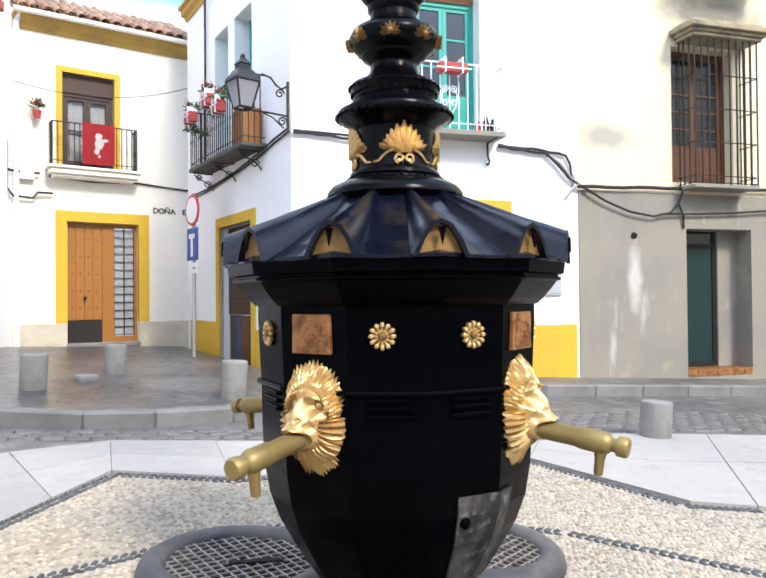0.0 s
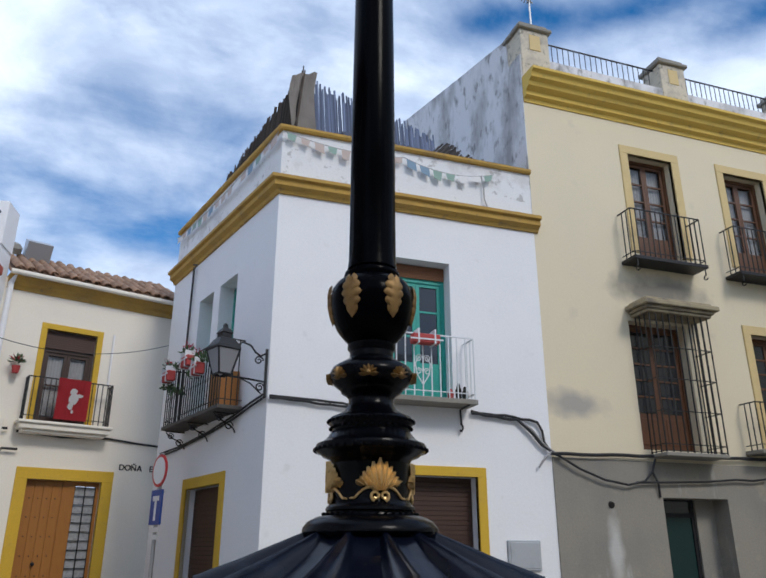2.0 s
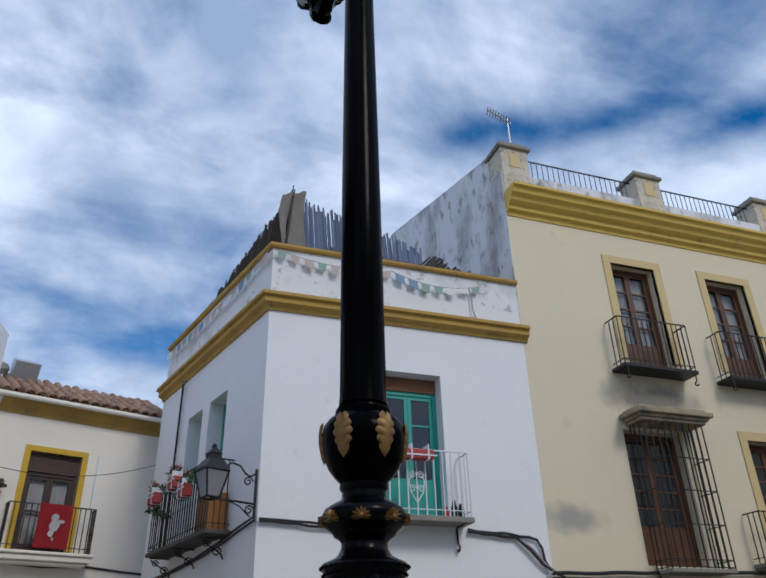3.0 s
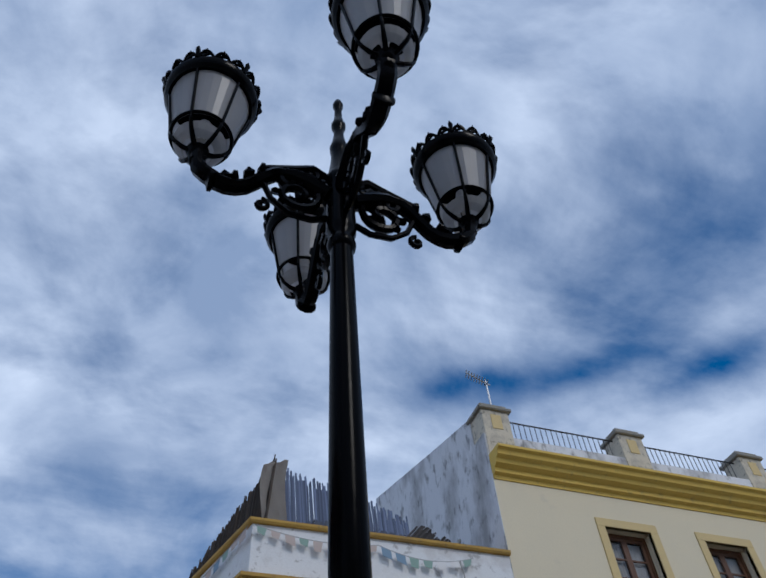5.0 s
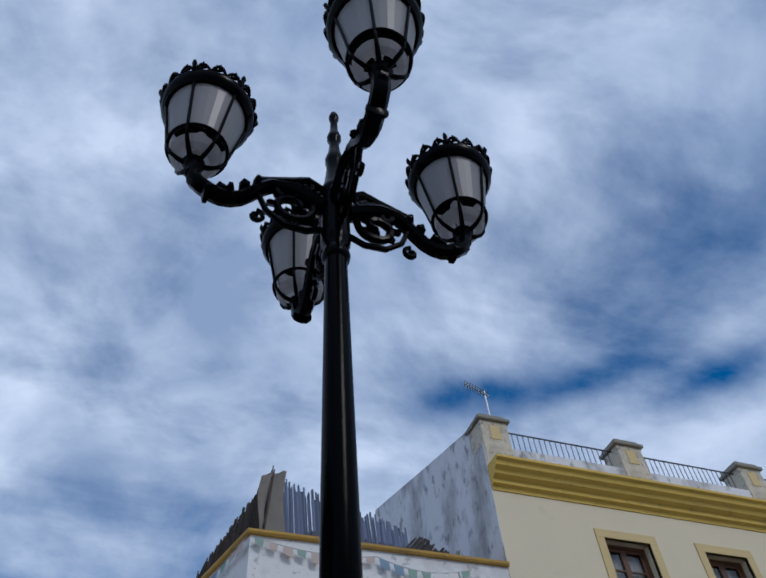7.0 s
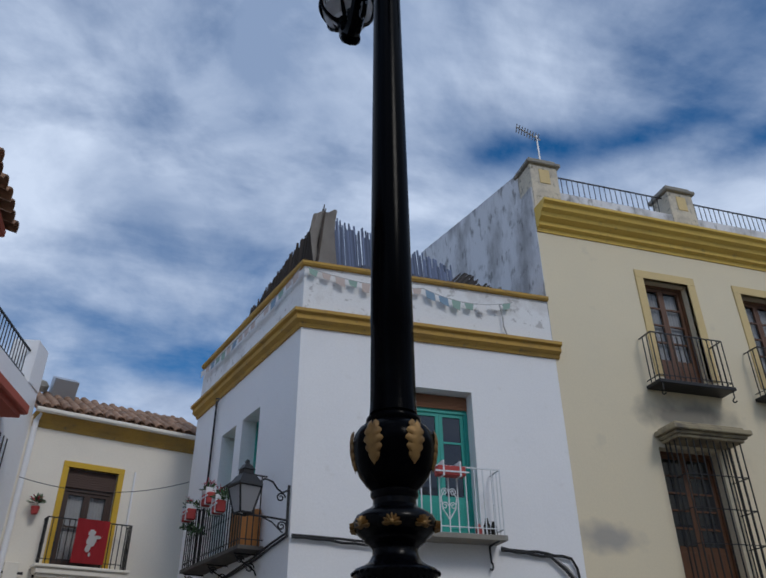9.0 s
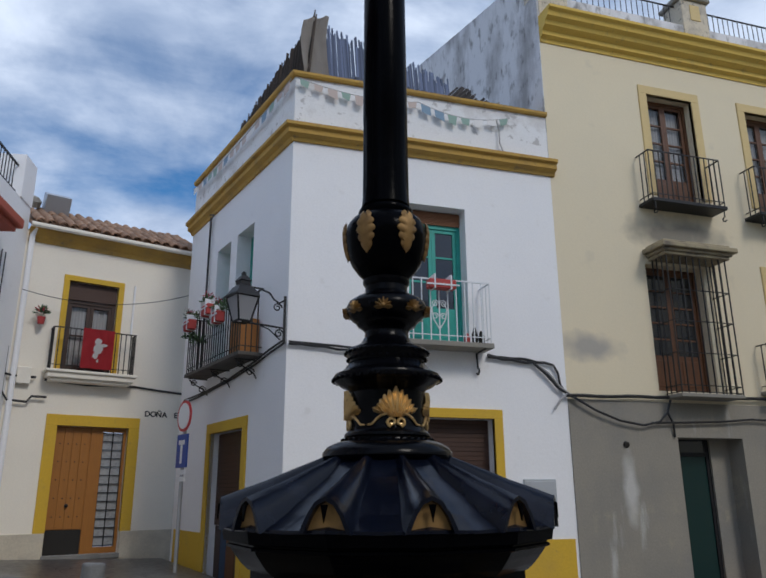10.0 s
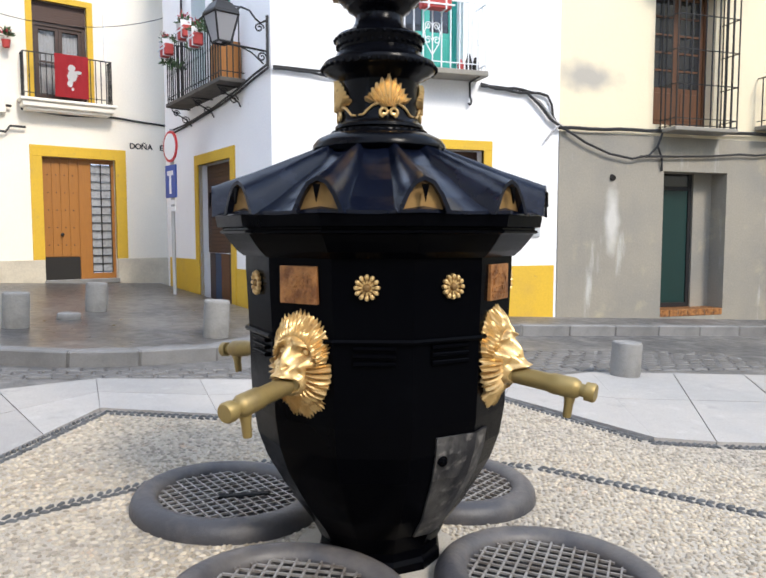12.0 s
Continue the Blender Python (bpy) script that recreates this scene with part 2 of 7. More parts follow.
CURTAIN = surface("white_curtain", (0.72, 0.73, 0.75), 0.9, spots=[(9.0, 0.4, 0.7, (0.55, 0.56, 0.58), 0.6, (3, 3, 0.3))])
TILE = surface("clay_roof_tile", (0.30, 0.17, 0.10), 0.9, spots=[(3.0, 0.45, 0.65, (0.17, 0.12, 0.085), 0.8), (9.0, 0.58, 0.68, (0.42, 0.34, 0.25), 0.6)], random_tone=0.25, grain=0.1, bump=0.3)
STONE = surface("granite_bollard", (0.24, 0.235, 0.225), 0.85, spots=[(5.0, 0.45, 0.65, (0.16, 0.155, 0.15), 0.7)], grain=0.18, grain_size=120, bump=0.3, bump_size=80)
KERB = surface("granite_kerb", (0.20, 0.197, 0.195), 0.6, spots=[(3.0, 0.45, 0.7, (0.13, 0.13, 0.132), 0.7)], random_tone=0.12, grain=0.12, grain_size=120, bump=0.3, bump_size=60)
PAVING = surface("pale_granite_slab", (0.38, 0.358, 0.335), 0.62, spots=[(0.8, 0.42, 0.62, (0.30, 0.295, 0.29), 0.7), (6.0, 0.6, 0.7, (0.47, 0.46, 0.44), 0.4), (2.5, 0.62, 0.70, (0.2, 0.195, 0.19), 0.5)], random_tone=0.07, grain=0.12, grain_size=90, bump=0.2, bump_size=60, rough_noise=0.2)
ROAD = surface("wet_grey_setts", (0.13, 0.124, 0.118), 0.5, spots=[(0.55, 0.44, 0.56, (0.075, 0.075, 0.078), 0.85), (3.0, 0.5, 0.62, (0.22, 0.21, 0.195), 0.5), (9.0, 0.58, 0.68, (0.06, 0.06, 0.06), 0.6)], random_tone=0.18, grain=0.18, grain_size=60, bump=0.4, bump_size=30, rough_noise=0.28)
WET_PAVING = surface("wet_dark_paving", (0.12, 0.115, 0.11), 0.34, spots=[(0.8, 0.42, 0.56, (0.055, 0.055, 0.057), 0.85), (4.0, 0.55, 0.66, (0.19, 0.18, 0.17), 0.5)], grain=0.15, grain_size=60, bump=0.25, bump_size=22, rough_noise=0.2)
MORTAR = surface("sandy_mortar", (0.40, 0.36, 0.30), 0.95, spots=[(3.0, 0.45, 0.7, (0.30, 0.27, 0.23), 0.7)], grain=0.15, grain_size=150, bump=0.4, bump_size=120)
PEBBLE = surface("beige_river_pebble", (0.42, 0.36, 0.275), 0.8, spots=[(1.1, 0.45, 0.62, (0.31, 0.285, 0.25), 0.6), (7.0, 0.62, 0.7, (0.42, 0.27, 0.17), 0.5)], island=0.38, grain=0.1, bump=0.1)
DARK_PEBBLE = surface("dark_river_pebble", (0.075, 0.078, 0.082), 0.7, island=0.35, grain=0.1, bump=0.1)
RINGSTONE = surface("dark_cast_ring", (0.05, 0.05, 0.058), 0.5, spots=[(4.0, 0.45, 0.65, (0.14, 0.125, 0.115), 0.7), (15.0, 0.6, 0.7, (0.06, 0.06, 0.065), 0.6)], bump=0.25, bump_size=50, rough_noise=0.12)
GRATE = surface("galvanised_grate", (0.30, 0.285, 0.27), 0.5, metal=0.3, spots=[(12.0, 0.5, 0.65, (0.1, 0.07, 0.05), 0.6)])
# near-black that stands in for the shade of openings in the drains
PIT = surface("painted_dark_hole", (0.005, 0.005, 0.006), 0.9)
RED_CLOTH = surface("red_cloth", (0.52, 0.035, 0.045), 0.85, spots=[(5.0, 0.5, 0.7, (0.40, 0.025, 0.035), 0.6, (3, 3, 0.5))])
WHITE_CLOTH = surface("white_paint_mark", (0.78, 0.76, 0.74), 0.85)
RED_PAINT = surface("red_sign_paint", (0.55, 0.02, 0.03), 0.4)
BLUE_PAINT = surface("blue_sign_paint", (0.01, 0.06, 0.30), 0.4)
SIGN_WHITE = surface("white_sign_paint", (0.78, 0.78, 0.78), 0.4)
BLACK_PAINT = surface("black_letter_paint", (0.02, 0.02, 0.02), 0.6)
STEEL = surface("galvanised_steel", (0.45, 0.46, 0.48), 0.45, metal=0.7)
CABLE = surface("black_cable", (0.02, 0.02, 0.022), 0.6)
GREY_CABLE = surface("grey_cable", (0.35, 0.34, 0.34), 0.6)
LEAF = surface("dark_plant_leaf", (0.05, 0.10, 0.035), 0.6, island=0.4)
FLOWER = surface("red_flower", (0.45, 0.04, 0.07), 0.7, island=0.3)
POT = surface("red_flower_pot", (0.42, 0.05, 0.045), 0.7)
REED = surface("grey_reed_screen", (0.20, 0.19, 0.19), 0.9, island=0.45)
TARP = surface("grey_tarpaulin", (0.42, 0.38, 0.34), 0.8, spots=[(3.0, 0.45, 0.7, (0.3, 0.27, 0.24), 0.6)])
BLUE_FLAG = surface("faded_blue_cloth", (0.22, 0.32, 0.42), 0.85)
GREEN_FLAG = surface("faded_green_cloth", (0.28, 0.40, 0.34), 0.85)
PALE_FLAG = surface("faded_pink_cloth", (0.55, 0.45, 0.40), 0.85)
TERRACOTTA = surface("copper_brown_plaque", (0.42, 0.19, 0.065), 0.5, metal=0.4, spots=[(22.0, 0.42, 0.6, (0.15, 0.055, 0.02), 0.85), (60.0, 0.58, 0.7, (0.55, 0.28, 0.12), 0.6)], bump=0.6, bump_size=70)
RED_TRIM = surface("red_eave_paint", (0.45, 0.10, 0.06), 0.8)
MILK = surface("milky_lamp_pane", (0.48, 0.48, 0.50), 0.35, spots=[(4.0, 0.45, 0.7, (0.5, 0.5, 0.52), 0.5)])
TEAL_GLASS = surface("teal_door_glass", (0.012, 0.036, 0.034), 0.12, gloss=0.4)
GLASS = surface("window_glass", (0.02, 0.022, 0.028), 0.06, gloss=0.8)
MILK.node_tree.nodes["Principled BSDF"].inputs["Transmission Weight"].default_value = 0.0
MILK.node_tree.nodes["Principled BSDF"].inputs["Subsurface Weight"].default_value = 0.0


def let_light_through(m, share):
    """Thin milky panes let light pass through them."""
    nodes, link = links_of(m.node_tree)
    clear = nodes.new("ShaderNodeBsdfTranslucent")
    clear.inputs[0].default_value = (0.55, 0.55, 0.57, 1)
    mix = nodes.new("ShaderNodeMixShader")
    mix.inputs[0].default_value = share
    link.new(nodes["Principled BSDF"].outputs[0], mix.inputs[1]); link.new(clear.outputs[0], mix.inputs[2])
    link.new(mix.outputs[0], nodes["Material Output"].inputs[0])


let_light_through(MILK, 0.55)
CLEAR = surface("clear_window_glass", (0.03, 0.035, 0.04), 0.05, gloss=0.7)


def see_through(m, share):
    nodes, link = links_of(m.node_tree)
    clear = nodes.new("ShaderNodeBsdfTransparent")
    mix = nodes.new("ShaderNodeMixShader")
    mix.inputs[0].default_value = share
    link.new(nodes["Principled BSDF"].outputs[0], mix.inputs[1]); link.new(clear.outputs[0], mix.inputs[2])
    link.new(mix.outputs[0], nodes["Material Output"].inputs[0])


see_through(CLEAR, 0.72)


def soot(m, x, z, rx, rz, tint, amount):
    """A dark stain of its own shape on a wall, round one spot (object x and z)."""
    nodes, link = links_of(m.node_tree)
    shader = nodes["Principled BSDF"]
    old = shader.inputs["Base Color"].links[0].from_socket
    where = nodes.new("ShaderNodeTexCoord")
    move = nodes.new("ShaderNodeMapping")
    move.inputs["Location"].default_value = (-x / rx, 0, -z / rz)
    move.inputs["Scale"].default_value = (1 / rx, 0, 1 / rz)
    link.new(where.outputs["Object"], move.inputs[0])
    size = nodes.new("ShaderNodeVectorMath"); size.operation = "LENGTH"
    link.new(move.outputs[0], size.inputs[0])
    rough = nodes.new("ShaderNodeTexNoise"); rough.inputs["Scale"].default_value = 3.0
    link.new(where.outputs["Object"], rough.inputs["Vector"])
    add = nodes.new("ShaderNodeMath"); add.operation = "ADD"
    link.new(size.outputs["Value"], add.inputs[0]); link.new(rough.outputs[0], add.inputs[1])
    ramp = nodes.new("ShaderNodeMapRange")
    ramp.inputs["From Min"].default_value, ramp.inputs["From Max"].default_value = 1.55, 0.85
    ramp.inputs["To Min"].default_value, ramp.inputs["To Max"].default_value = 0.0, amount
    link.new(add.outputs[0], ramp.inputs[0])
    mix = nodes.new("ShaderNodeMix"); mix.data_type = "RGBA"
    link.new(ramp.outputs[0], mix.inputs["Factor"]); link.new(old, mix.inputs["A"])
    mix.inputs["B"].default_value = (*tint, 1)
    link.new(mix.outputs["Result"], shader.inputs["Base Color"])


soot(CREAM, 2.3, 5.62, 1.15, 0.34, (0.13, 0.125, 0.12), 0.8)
soot(CREAM, 0.45, 3.62, 0.62, 0.26, (0.30, 0.29, 0.285), 0.75)
soot(CEMENT, 0.92, 1.55, 0.14, 0.62, (0.62, 0.61, 0.58), 0.7)

# ---------------------------------------------------------------- tools
def finish(name, bm, material, smooth=False):
    bmesh.ops.recalc_face_normals(bm, faces=bm.faces)
    me = bpy.data.meshes.new(name)
    bm.to_mesh(me)
    bm.free()
    me.materials.append(material)
    if smooth:
        me.shade_smooth()
        me.set_sharp_from_angle(angle=radians(38))
    return me


def part(name, bm, material, parent=None, label="", smooth=False):
    ob = new(name, finish(name, bm, material, smooth))
    if parent is not None:
        ob.parent = parent
    if label:
        ob["label"] = label
    return ob


def thing(name, label, category, m=None, group="", kind=""):
    ob = tagged(new(name), label, category, group, kind)
    if m is not None:
        ob.matrix_world = m
    return ob


def box(bm, x0, x1, y0, y1, z0, z1, m=None, bevel=0.0):
    v = [bm.verts.new((x, y, z)) for x in (x0, x1) for y in (y0, y1) for z in (z0, z1)]
    f = [bm.faces.new([v[i] for i in q]) for q in ((0, 1, 3, 2), (4, 6, 7, 5), (0, 4, 5, 1), (2, 3, 7, 6), (0, 2, 6, 4), (1, 5, 7, 3))]
    if bevel:
        e = list({e for q in f for e in q.edges})
        r = bmesh.ops.bevel(bm, geom=e, offset=bevel, segments=1, affect="EDGES")
        v = list({w for q in r["faces"] for w in q.verts} | {w for q in f if q.is_valid for w in q.verts})
    if m is not None:
        bmesh.ops.transform(bm, matrix=m, verts=v)
    return v


def lathe(bm, profile, sides=32, m=None, turn=0.0, caps=True):
    """Turns (radius, height) round the z axis."""
    rings, made = [], []
    for r, z in profile:
        ring = [bm.verts.new((r * math.cos(turn + 2 * math.pi * i / sides), r * math.sin(turn + 2 * math.pi * i / sides), z)) for i in range(sides)]
        rings.append(ring); made += ring
    for a, b in zip(rings, rings[1:]):
        for i in range(sides):
            j = (i + 1) % sides
            bm.faces.new((a[i], a[j], b[j], b[i]))
    if caps:
        bm.faces.new(rings[0][::-1]); bm.faces.new(rings[-1])
    if m is not None:
        bmesh.ops.transform(bm, matrix=m, verts=made)
    return made


def tube(bm, points, radius, sides=6, m=None, closed=False):
    """A round bar along points; radius is one number or one for each point."""
    pts = [Vector(p) for p in points]
    radii = radius if isinstance(radius, (list, tuple)) else [radius] * len(pts)
    rings, n = [], len(pts)
    side = None
    for k, p in enumerate(pts):
        a = pts[(k - 1) % n] if (k > 0 or closed) else p
        b = pts[(k + 1) % n] if (k < n - 1 or closed) else p
        ahead = (b - a).normalized()
        if side is None:
            side = ahead.orthogonal().normalized()
        side = (side - ahead * side.dot(ahead)).normalized()
        up = ahead.cross(side)
        rings.append([bm.verts.new(p + radii[k] * (side * math.cos(2 * math.pi * i / sides) + up * math.sin(2 * math.pi * i / sides))) for i in range(sides)])
    pairs = list(zip(rings, rings[1:])) + ([(rings[-1], rings[0])] if closed else [])
    for a, b in pairs:
        for i in range(sides):
            j = (i + 1) % sides
            bm.faces.new((a[i], a[j], b[j], b[i]))
    if not closed:
        bm.faces.new(rings[0][::-1]); bm.faces.new(rings[-1])
    made = [v for r in rings for v in r]
    if m is not None:
        bmesh.ops.transform(bm, matrix=m, verts=made)
    return made


def bar(bm, a, b, w, d=None):
    """A square bar between two points."""
    a, b = Vector(a), Vector(b)
    d = d or w
    turn = (b - a).to_track_quat("Z", "Y").to_matrix().to_4x4()
    return box(bm, -w / 2, w / 2, -d / 2, d / 2, 0, (b - a).length, Matrix.Translation(a) @ turn)


def sweep(bm, profile, path, m=None):
    """Carries a closed (out, up) section along flat path points, each (x, y, out_x, out_y)."""
    rings = []
    for x, y, ox, oy in path:
        rings.append([bm.verts.new((x + ox * o, y + oy * o, z)) for o, z in profile])
    n = len(profile)
    for a, b in zip(rings, rings[1:]):
        for i in range(n):
            j = (i + 1) % n
            bm.faces.new((a[i], a[j], b[j], b[i]))
    bm.faces.new(rings[0][::-1]); bm.faces.new(rings[-1])
    made = [v for r in rings for v in r]
    if m is not None:
        bmesh.ops.transform(bm, matrix=m, verts=made)
    return made


def wall_mesh(length, z0, z1, thick, openings):
    """A wall along x with its outer face at y = 0 and its openings (u0, u1, low, high) cut through."""
    bm = bmesh.new()
    us = sorted({0.0, length} | {u for o in openings for u in o[:2]})
    zs = sorted({z0, z1} | {z for o in openings for z in o[2:4]})
    solid = lambda u, z: not any(o[0] < u < o[1] and o[2] < z < o[3] for o in openings)
    seen = {}

    def at(u, y, z):
        if (u, y, z) not in seen:
            seen[(u, y, z)] = bm.verts.new((u, y, z))
        return seen[(u, y, z)]

    filled = {(i, j): solid((us[i] + us[i + 1]) / 2, (zs[j] + zs[j + 1]) / 2) for i in range(len(us) - 1) for j in range(len(zs) - 1)}
    for (i, j), full in filled.items():
        if not full:
            continue
        a, b, c, d = us[i], us[i + 1], zs[j], zs[j + 1]
        for y in (0.0, thick):
            bm.faces.new((at(a, y, c), at(b, y, c), at(b, y, d), at(a, y, d)))
        for k, (p, q) in {(i - 1, j): ((a, c), (a, d)), (i + 1, j): ((b, c), (b, d)), (i, j - 1): ((a, c), (b, c)), (i, j + 1): ((a, d), (b, d))}.items():
            if not filled.get(k, False):
                bm.faces.new((at(p[0], 0.0, p[1]), at(q[0], 0.0, q[1]), at(q[0], thick, q[1]), at(p[0], thick, p[1])))
    return bm


def level(x, y):
    """Height of the gently sloping ground."""
    return 0.165 - 0.0483 * x + 0.0126 * y


SLOPE = Vector((0.0483, -0.0126, 1.0)).normalized().to_track_quat("Z", "Y").to_matrix().to_4x4()
tilt = Vector((0, 0, 1)).rotation_difference(Vector((0.0483, -0.0126, 1.0)).normalized()).to_matrix().to_4x4()


def lying(x, y, turn=0.0, lift=0.0):
    return Matrix.Translation((x, y, level(x, y) + lift)) @ tilt @ pose(0, 0, 0, 0, 0, turn)


# ---------------------------------------------------------------- ground
def slab_on_ground(bm, corners, low, high):
    lo = [bm.verts.new((x, y, level(x, y) + low)) for x, y in corners]
    hi = [bm.verts.new((x, y, level(x, y) + high)) for x, y in corners]
    bm.faces.new(hi)
    n = len(corners)
    for i in range(n):
        j = (i + 1) % n
        bm.faces.new((lo[i], lo[j], hi[j], hi[i]))


bm = bmesh.new()
far = 400.0
g = [bm.verts.new((x, y, level(max(-14, min(16, x)), max(-12, min(16, y))) - 0.02)) for x in (-far, -14, 16, far) for y in (-far, -12, 16, far)]
for i in range(3):
    for j in range(3):
        bm.faces.new((g[4 * i + j], g[4 * i + 4 + j], g[4 * i + 5 + j], g[4 * i + 1 + j]))
ground = tagged(part("ground", bm, ROAD), "wet grey stone street surface", "ground", kind="structure")

# ---------------------------------------------------------------- houses
FACE = 9.67                       # outer face of the front facades
CORNER = Vector((1.40, FACE, 0))
FRONT = Matrix.Translation(CORNER)
SIDE_LENGTH = 4.58
side_dir = Vector((-0.2555, 0.9668, 0))
side_far = CORNER + side_dir * SIDE_LENGTH
SIDE = Matrix.Translation(side_far) @ Matrix(((0.2555, 0.9668, 0, 0), (-0.9668, 0.2555, 0, 0), (0, 0, 1, 0), (0, 0, 0, 1)))
YELLOW = Matrix.Translation((5.55, FACE, 0))
LEFT_K = 1.09
LEFT_O = Vector((-1.195, 14.06, 0))
LEFT = Matrix.Translation(LEFT_O) @ Matrix(((0.949, -0.316, 0, 0), (0.316, 0.949, 0, 0), (0, 0, 1, 0), (0, 0, 0, 1)))


def lz(z):
    """Heights on the left house."""
    return 1.45 + (z - 1.45) * LEFT_K


def su(u):
    """Along the side wall, from the corner to the street's end."""
    return SIDE_LENGTH - u


def place(ob, m, parent=None):
    if parent is not None:
        ob.parent = parent
        ob.matrix_parent_inverse = Matrix()
    ob.matrix_basis = m
    return ob


# white corner house
white_house = thing("corner_house", "white lime-washed two-storey corner house with ochre trim", "house")
W_DOOR = (1.62, 2.95, 0.0, 2.50)          # shop opening on the front
W_WIN = (1.72, 2.63, 3.56, 5.62)
place(part("front_wall", wall_mesh(4.15, -0.3, 6.42, 0.4, [W_DOOR, W_WIN]), WHITE), FRONT, white_house)
S_DOOR = (su(2.80), su(1.40), 0.0, 2.43)
S_WIN1 = (su(2.07), su(1.35), 3.62, 5.58)
S_WIN2 = (su(3.02), su(2.36), 3.62, 5.58)
place(part("side_wall", wall_mesh(SIDE_LENGTH - 0.004, -0.3, 6.42, 0.4, [S_DOOR, S_WIN1, S_WIN2]), WHITE), SIDE, white_house)


def corner_path(grow):
    """Round the two street faces: far end of the side, the corner, end of the front."""
    n_side = Vector((-0.9668, -0.2555))
    n_front = Vector((0, -1))
    miter = (n_side + n_front); miter = miter / (1 + n_side.dot(n_front))
    return [(side_far.x, side_far.y, *n_side), (CORNER.x, CORNER.y, *miter), (5.55 + grow, FACE, *n_front)]


bm = bmesh.new()
sweep(bm, [(-0.1, 6.36), (0.03, 6.36), (0.05, 6.41), (0.12, 6.45), (0.12, 6.53), (0.17, 6.55), (0.17, 6.60), (-0.1, 6.62)], corner_path(0.06))
part("cornice", bm, OCHRE_DULL, white_house, "ochre-painted moulded cornice band")
bm = bmesh.new()
sweep(bm, [(-0.28, 6.60), (-0.005, 6.60), (-0.005, 7.42), (-0.28, 7.42)], corner_path(-0.004))
part("parapet", bm, WHITE_WORN, white_house, "peeling white parapet above the cornice")
bm = bmesh.new()
sweep(bm, [(-0.31, 7.422), (0.04, 7.422), (0.06, 7.45), (0.06, 7.49), (0.0, 7.52), (-0.31, 7.52)], corner_path(-0.002))
part("coping", bm, OCHRE_DULL, white_house, "weathered ochre coping")
bm = bmesh.new()
v = [bm.verts.new(p) for p in ((1.72, FACE + 0.35, 6.9), (5.5, FACE + 0.35, 6.9), (5.5, 15.5, 6.9), (0.65, 14.6, 6.9))]
w = [bm.verts.new((p.co.x, p.co.y, 6.7)) for p in v]
bm.faces.new(v); bm.faces.new(w[::-1])
for i in range(4):
    bm.faces.new((v[i], v[(i + 1) % 4], w[(i + 1) % 4], w[i]))
part("roof", bm, CEMENT, white_house)
for m_, u0_, u1_, h_ in ((FRONT, 0.02, 1.48, 0.82), (FRONT, 3.09, 4.10, 0.89), (SIDE, 0.16, su(2.97), 0.93), (SIDE, su(1.23), su(0.02), 0.85)):
    bm = bmesh.new()
    box(bm, u0_, u1_, -0.012, 0.2, -0.3, h_, m_)
    part("painted_plinth", bm, OCHRE, white_house, "bright ochre-painted plinth")


def surround(m, u0, u1, z0, z1, wide, material, parent, proud=0.025):
    bm = bmesh.new()
    box(bm, u0 - wide, u0, -proud, 0.06, z0, z1, m, 0.004)
    box(bm, u1, u1 + wide, -proud, 0.06, z0, z1, m, 0.004)
    box(bm, u0 - wide, u1 + wide, -proud, 0.06, z1, z1 + wide, m, 0.004)
    return part("door_surround", bm, material, parent)


surround(FRONT, *W_DOOR[:2], 0.0, 2.50, 0.13, OCHRE, white_house)
surround(SIDE, *S_DOOR[:2], 0.0, 2.43, 0.16, OCHRE, white_house)


def roller_shutter(m, u0, u1, z0, z1, parent, depth=0.2):
    ob = place(new("roller_shutter"), Matrix(), parent)
    ob["label"] = "brown slatted roller shutter"
    bm = bmesh.new()
    z, k = z0, 0
    while z < z1 - 0.005:
        top = min(z + 0.062, z1)
        box(bm, u0, u1, depth, depth + 0.02, z, top - 0.006, m)
        z = top
    part("slats", bm, SHUTTER, ob)
    # near-black sheet: the shade between the slats is its colour
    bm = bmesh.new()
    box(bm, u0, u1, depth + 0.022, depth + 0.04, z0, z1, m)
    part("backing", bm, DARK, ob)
    return ob


roller_shutter(FRONT, W_DOOR[0], W_DOOR[1], 0.02, 2.50, white_house)
roller_shutter(SIDE, S_DOOR[0], S_DOOR[1], 1.05, 2.43, white_house, 0.14)
# painted lower doors of the side shop
BLUE_DOOR = surface("dark_blue_door_paint", (0.012, 0.05, 0.12), 0.5, spots=[(6.0, 0.5, 0.7, (0.02, 0.03, 0.05), 0.6)])
for tone, a, b in ((DARK_WOOD, 0.0, 0.25), (BLUE_DOOR, 0.25, 0.5), (BROWN_WOOD, 0.5, 0.85), (DARK_WOOD, 0.85, 1.1), (BLUE_DOOR, 1.1, 1.4)):
    bm = bmesh.new()
    box(bm, S_DOOR[0] + a, S_DOOR[0] + b - 0.006, 0.16, 0.2, 0.2, 1.04, SIDE, 0.004)
    part("shop_door_panel", bm, tone, white_house, "painted wooden door panel")


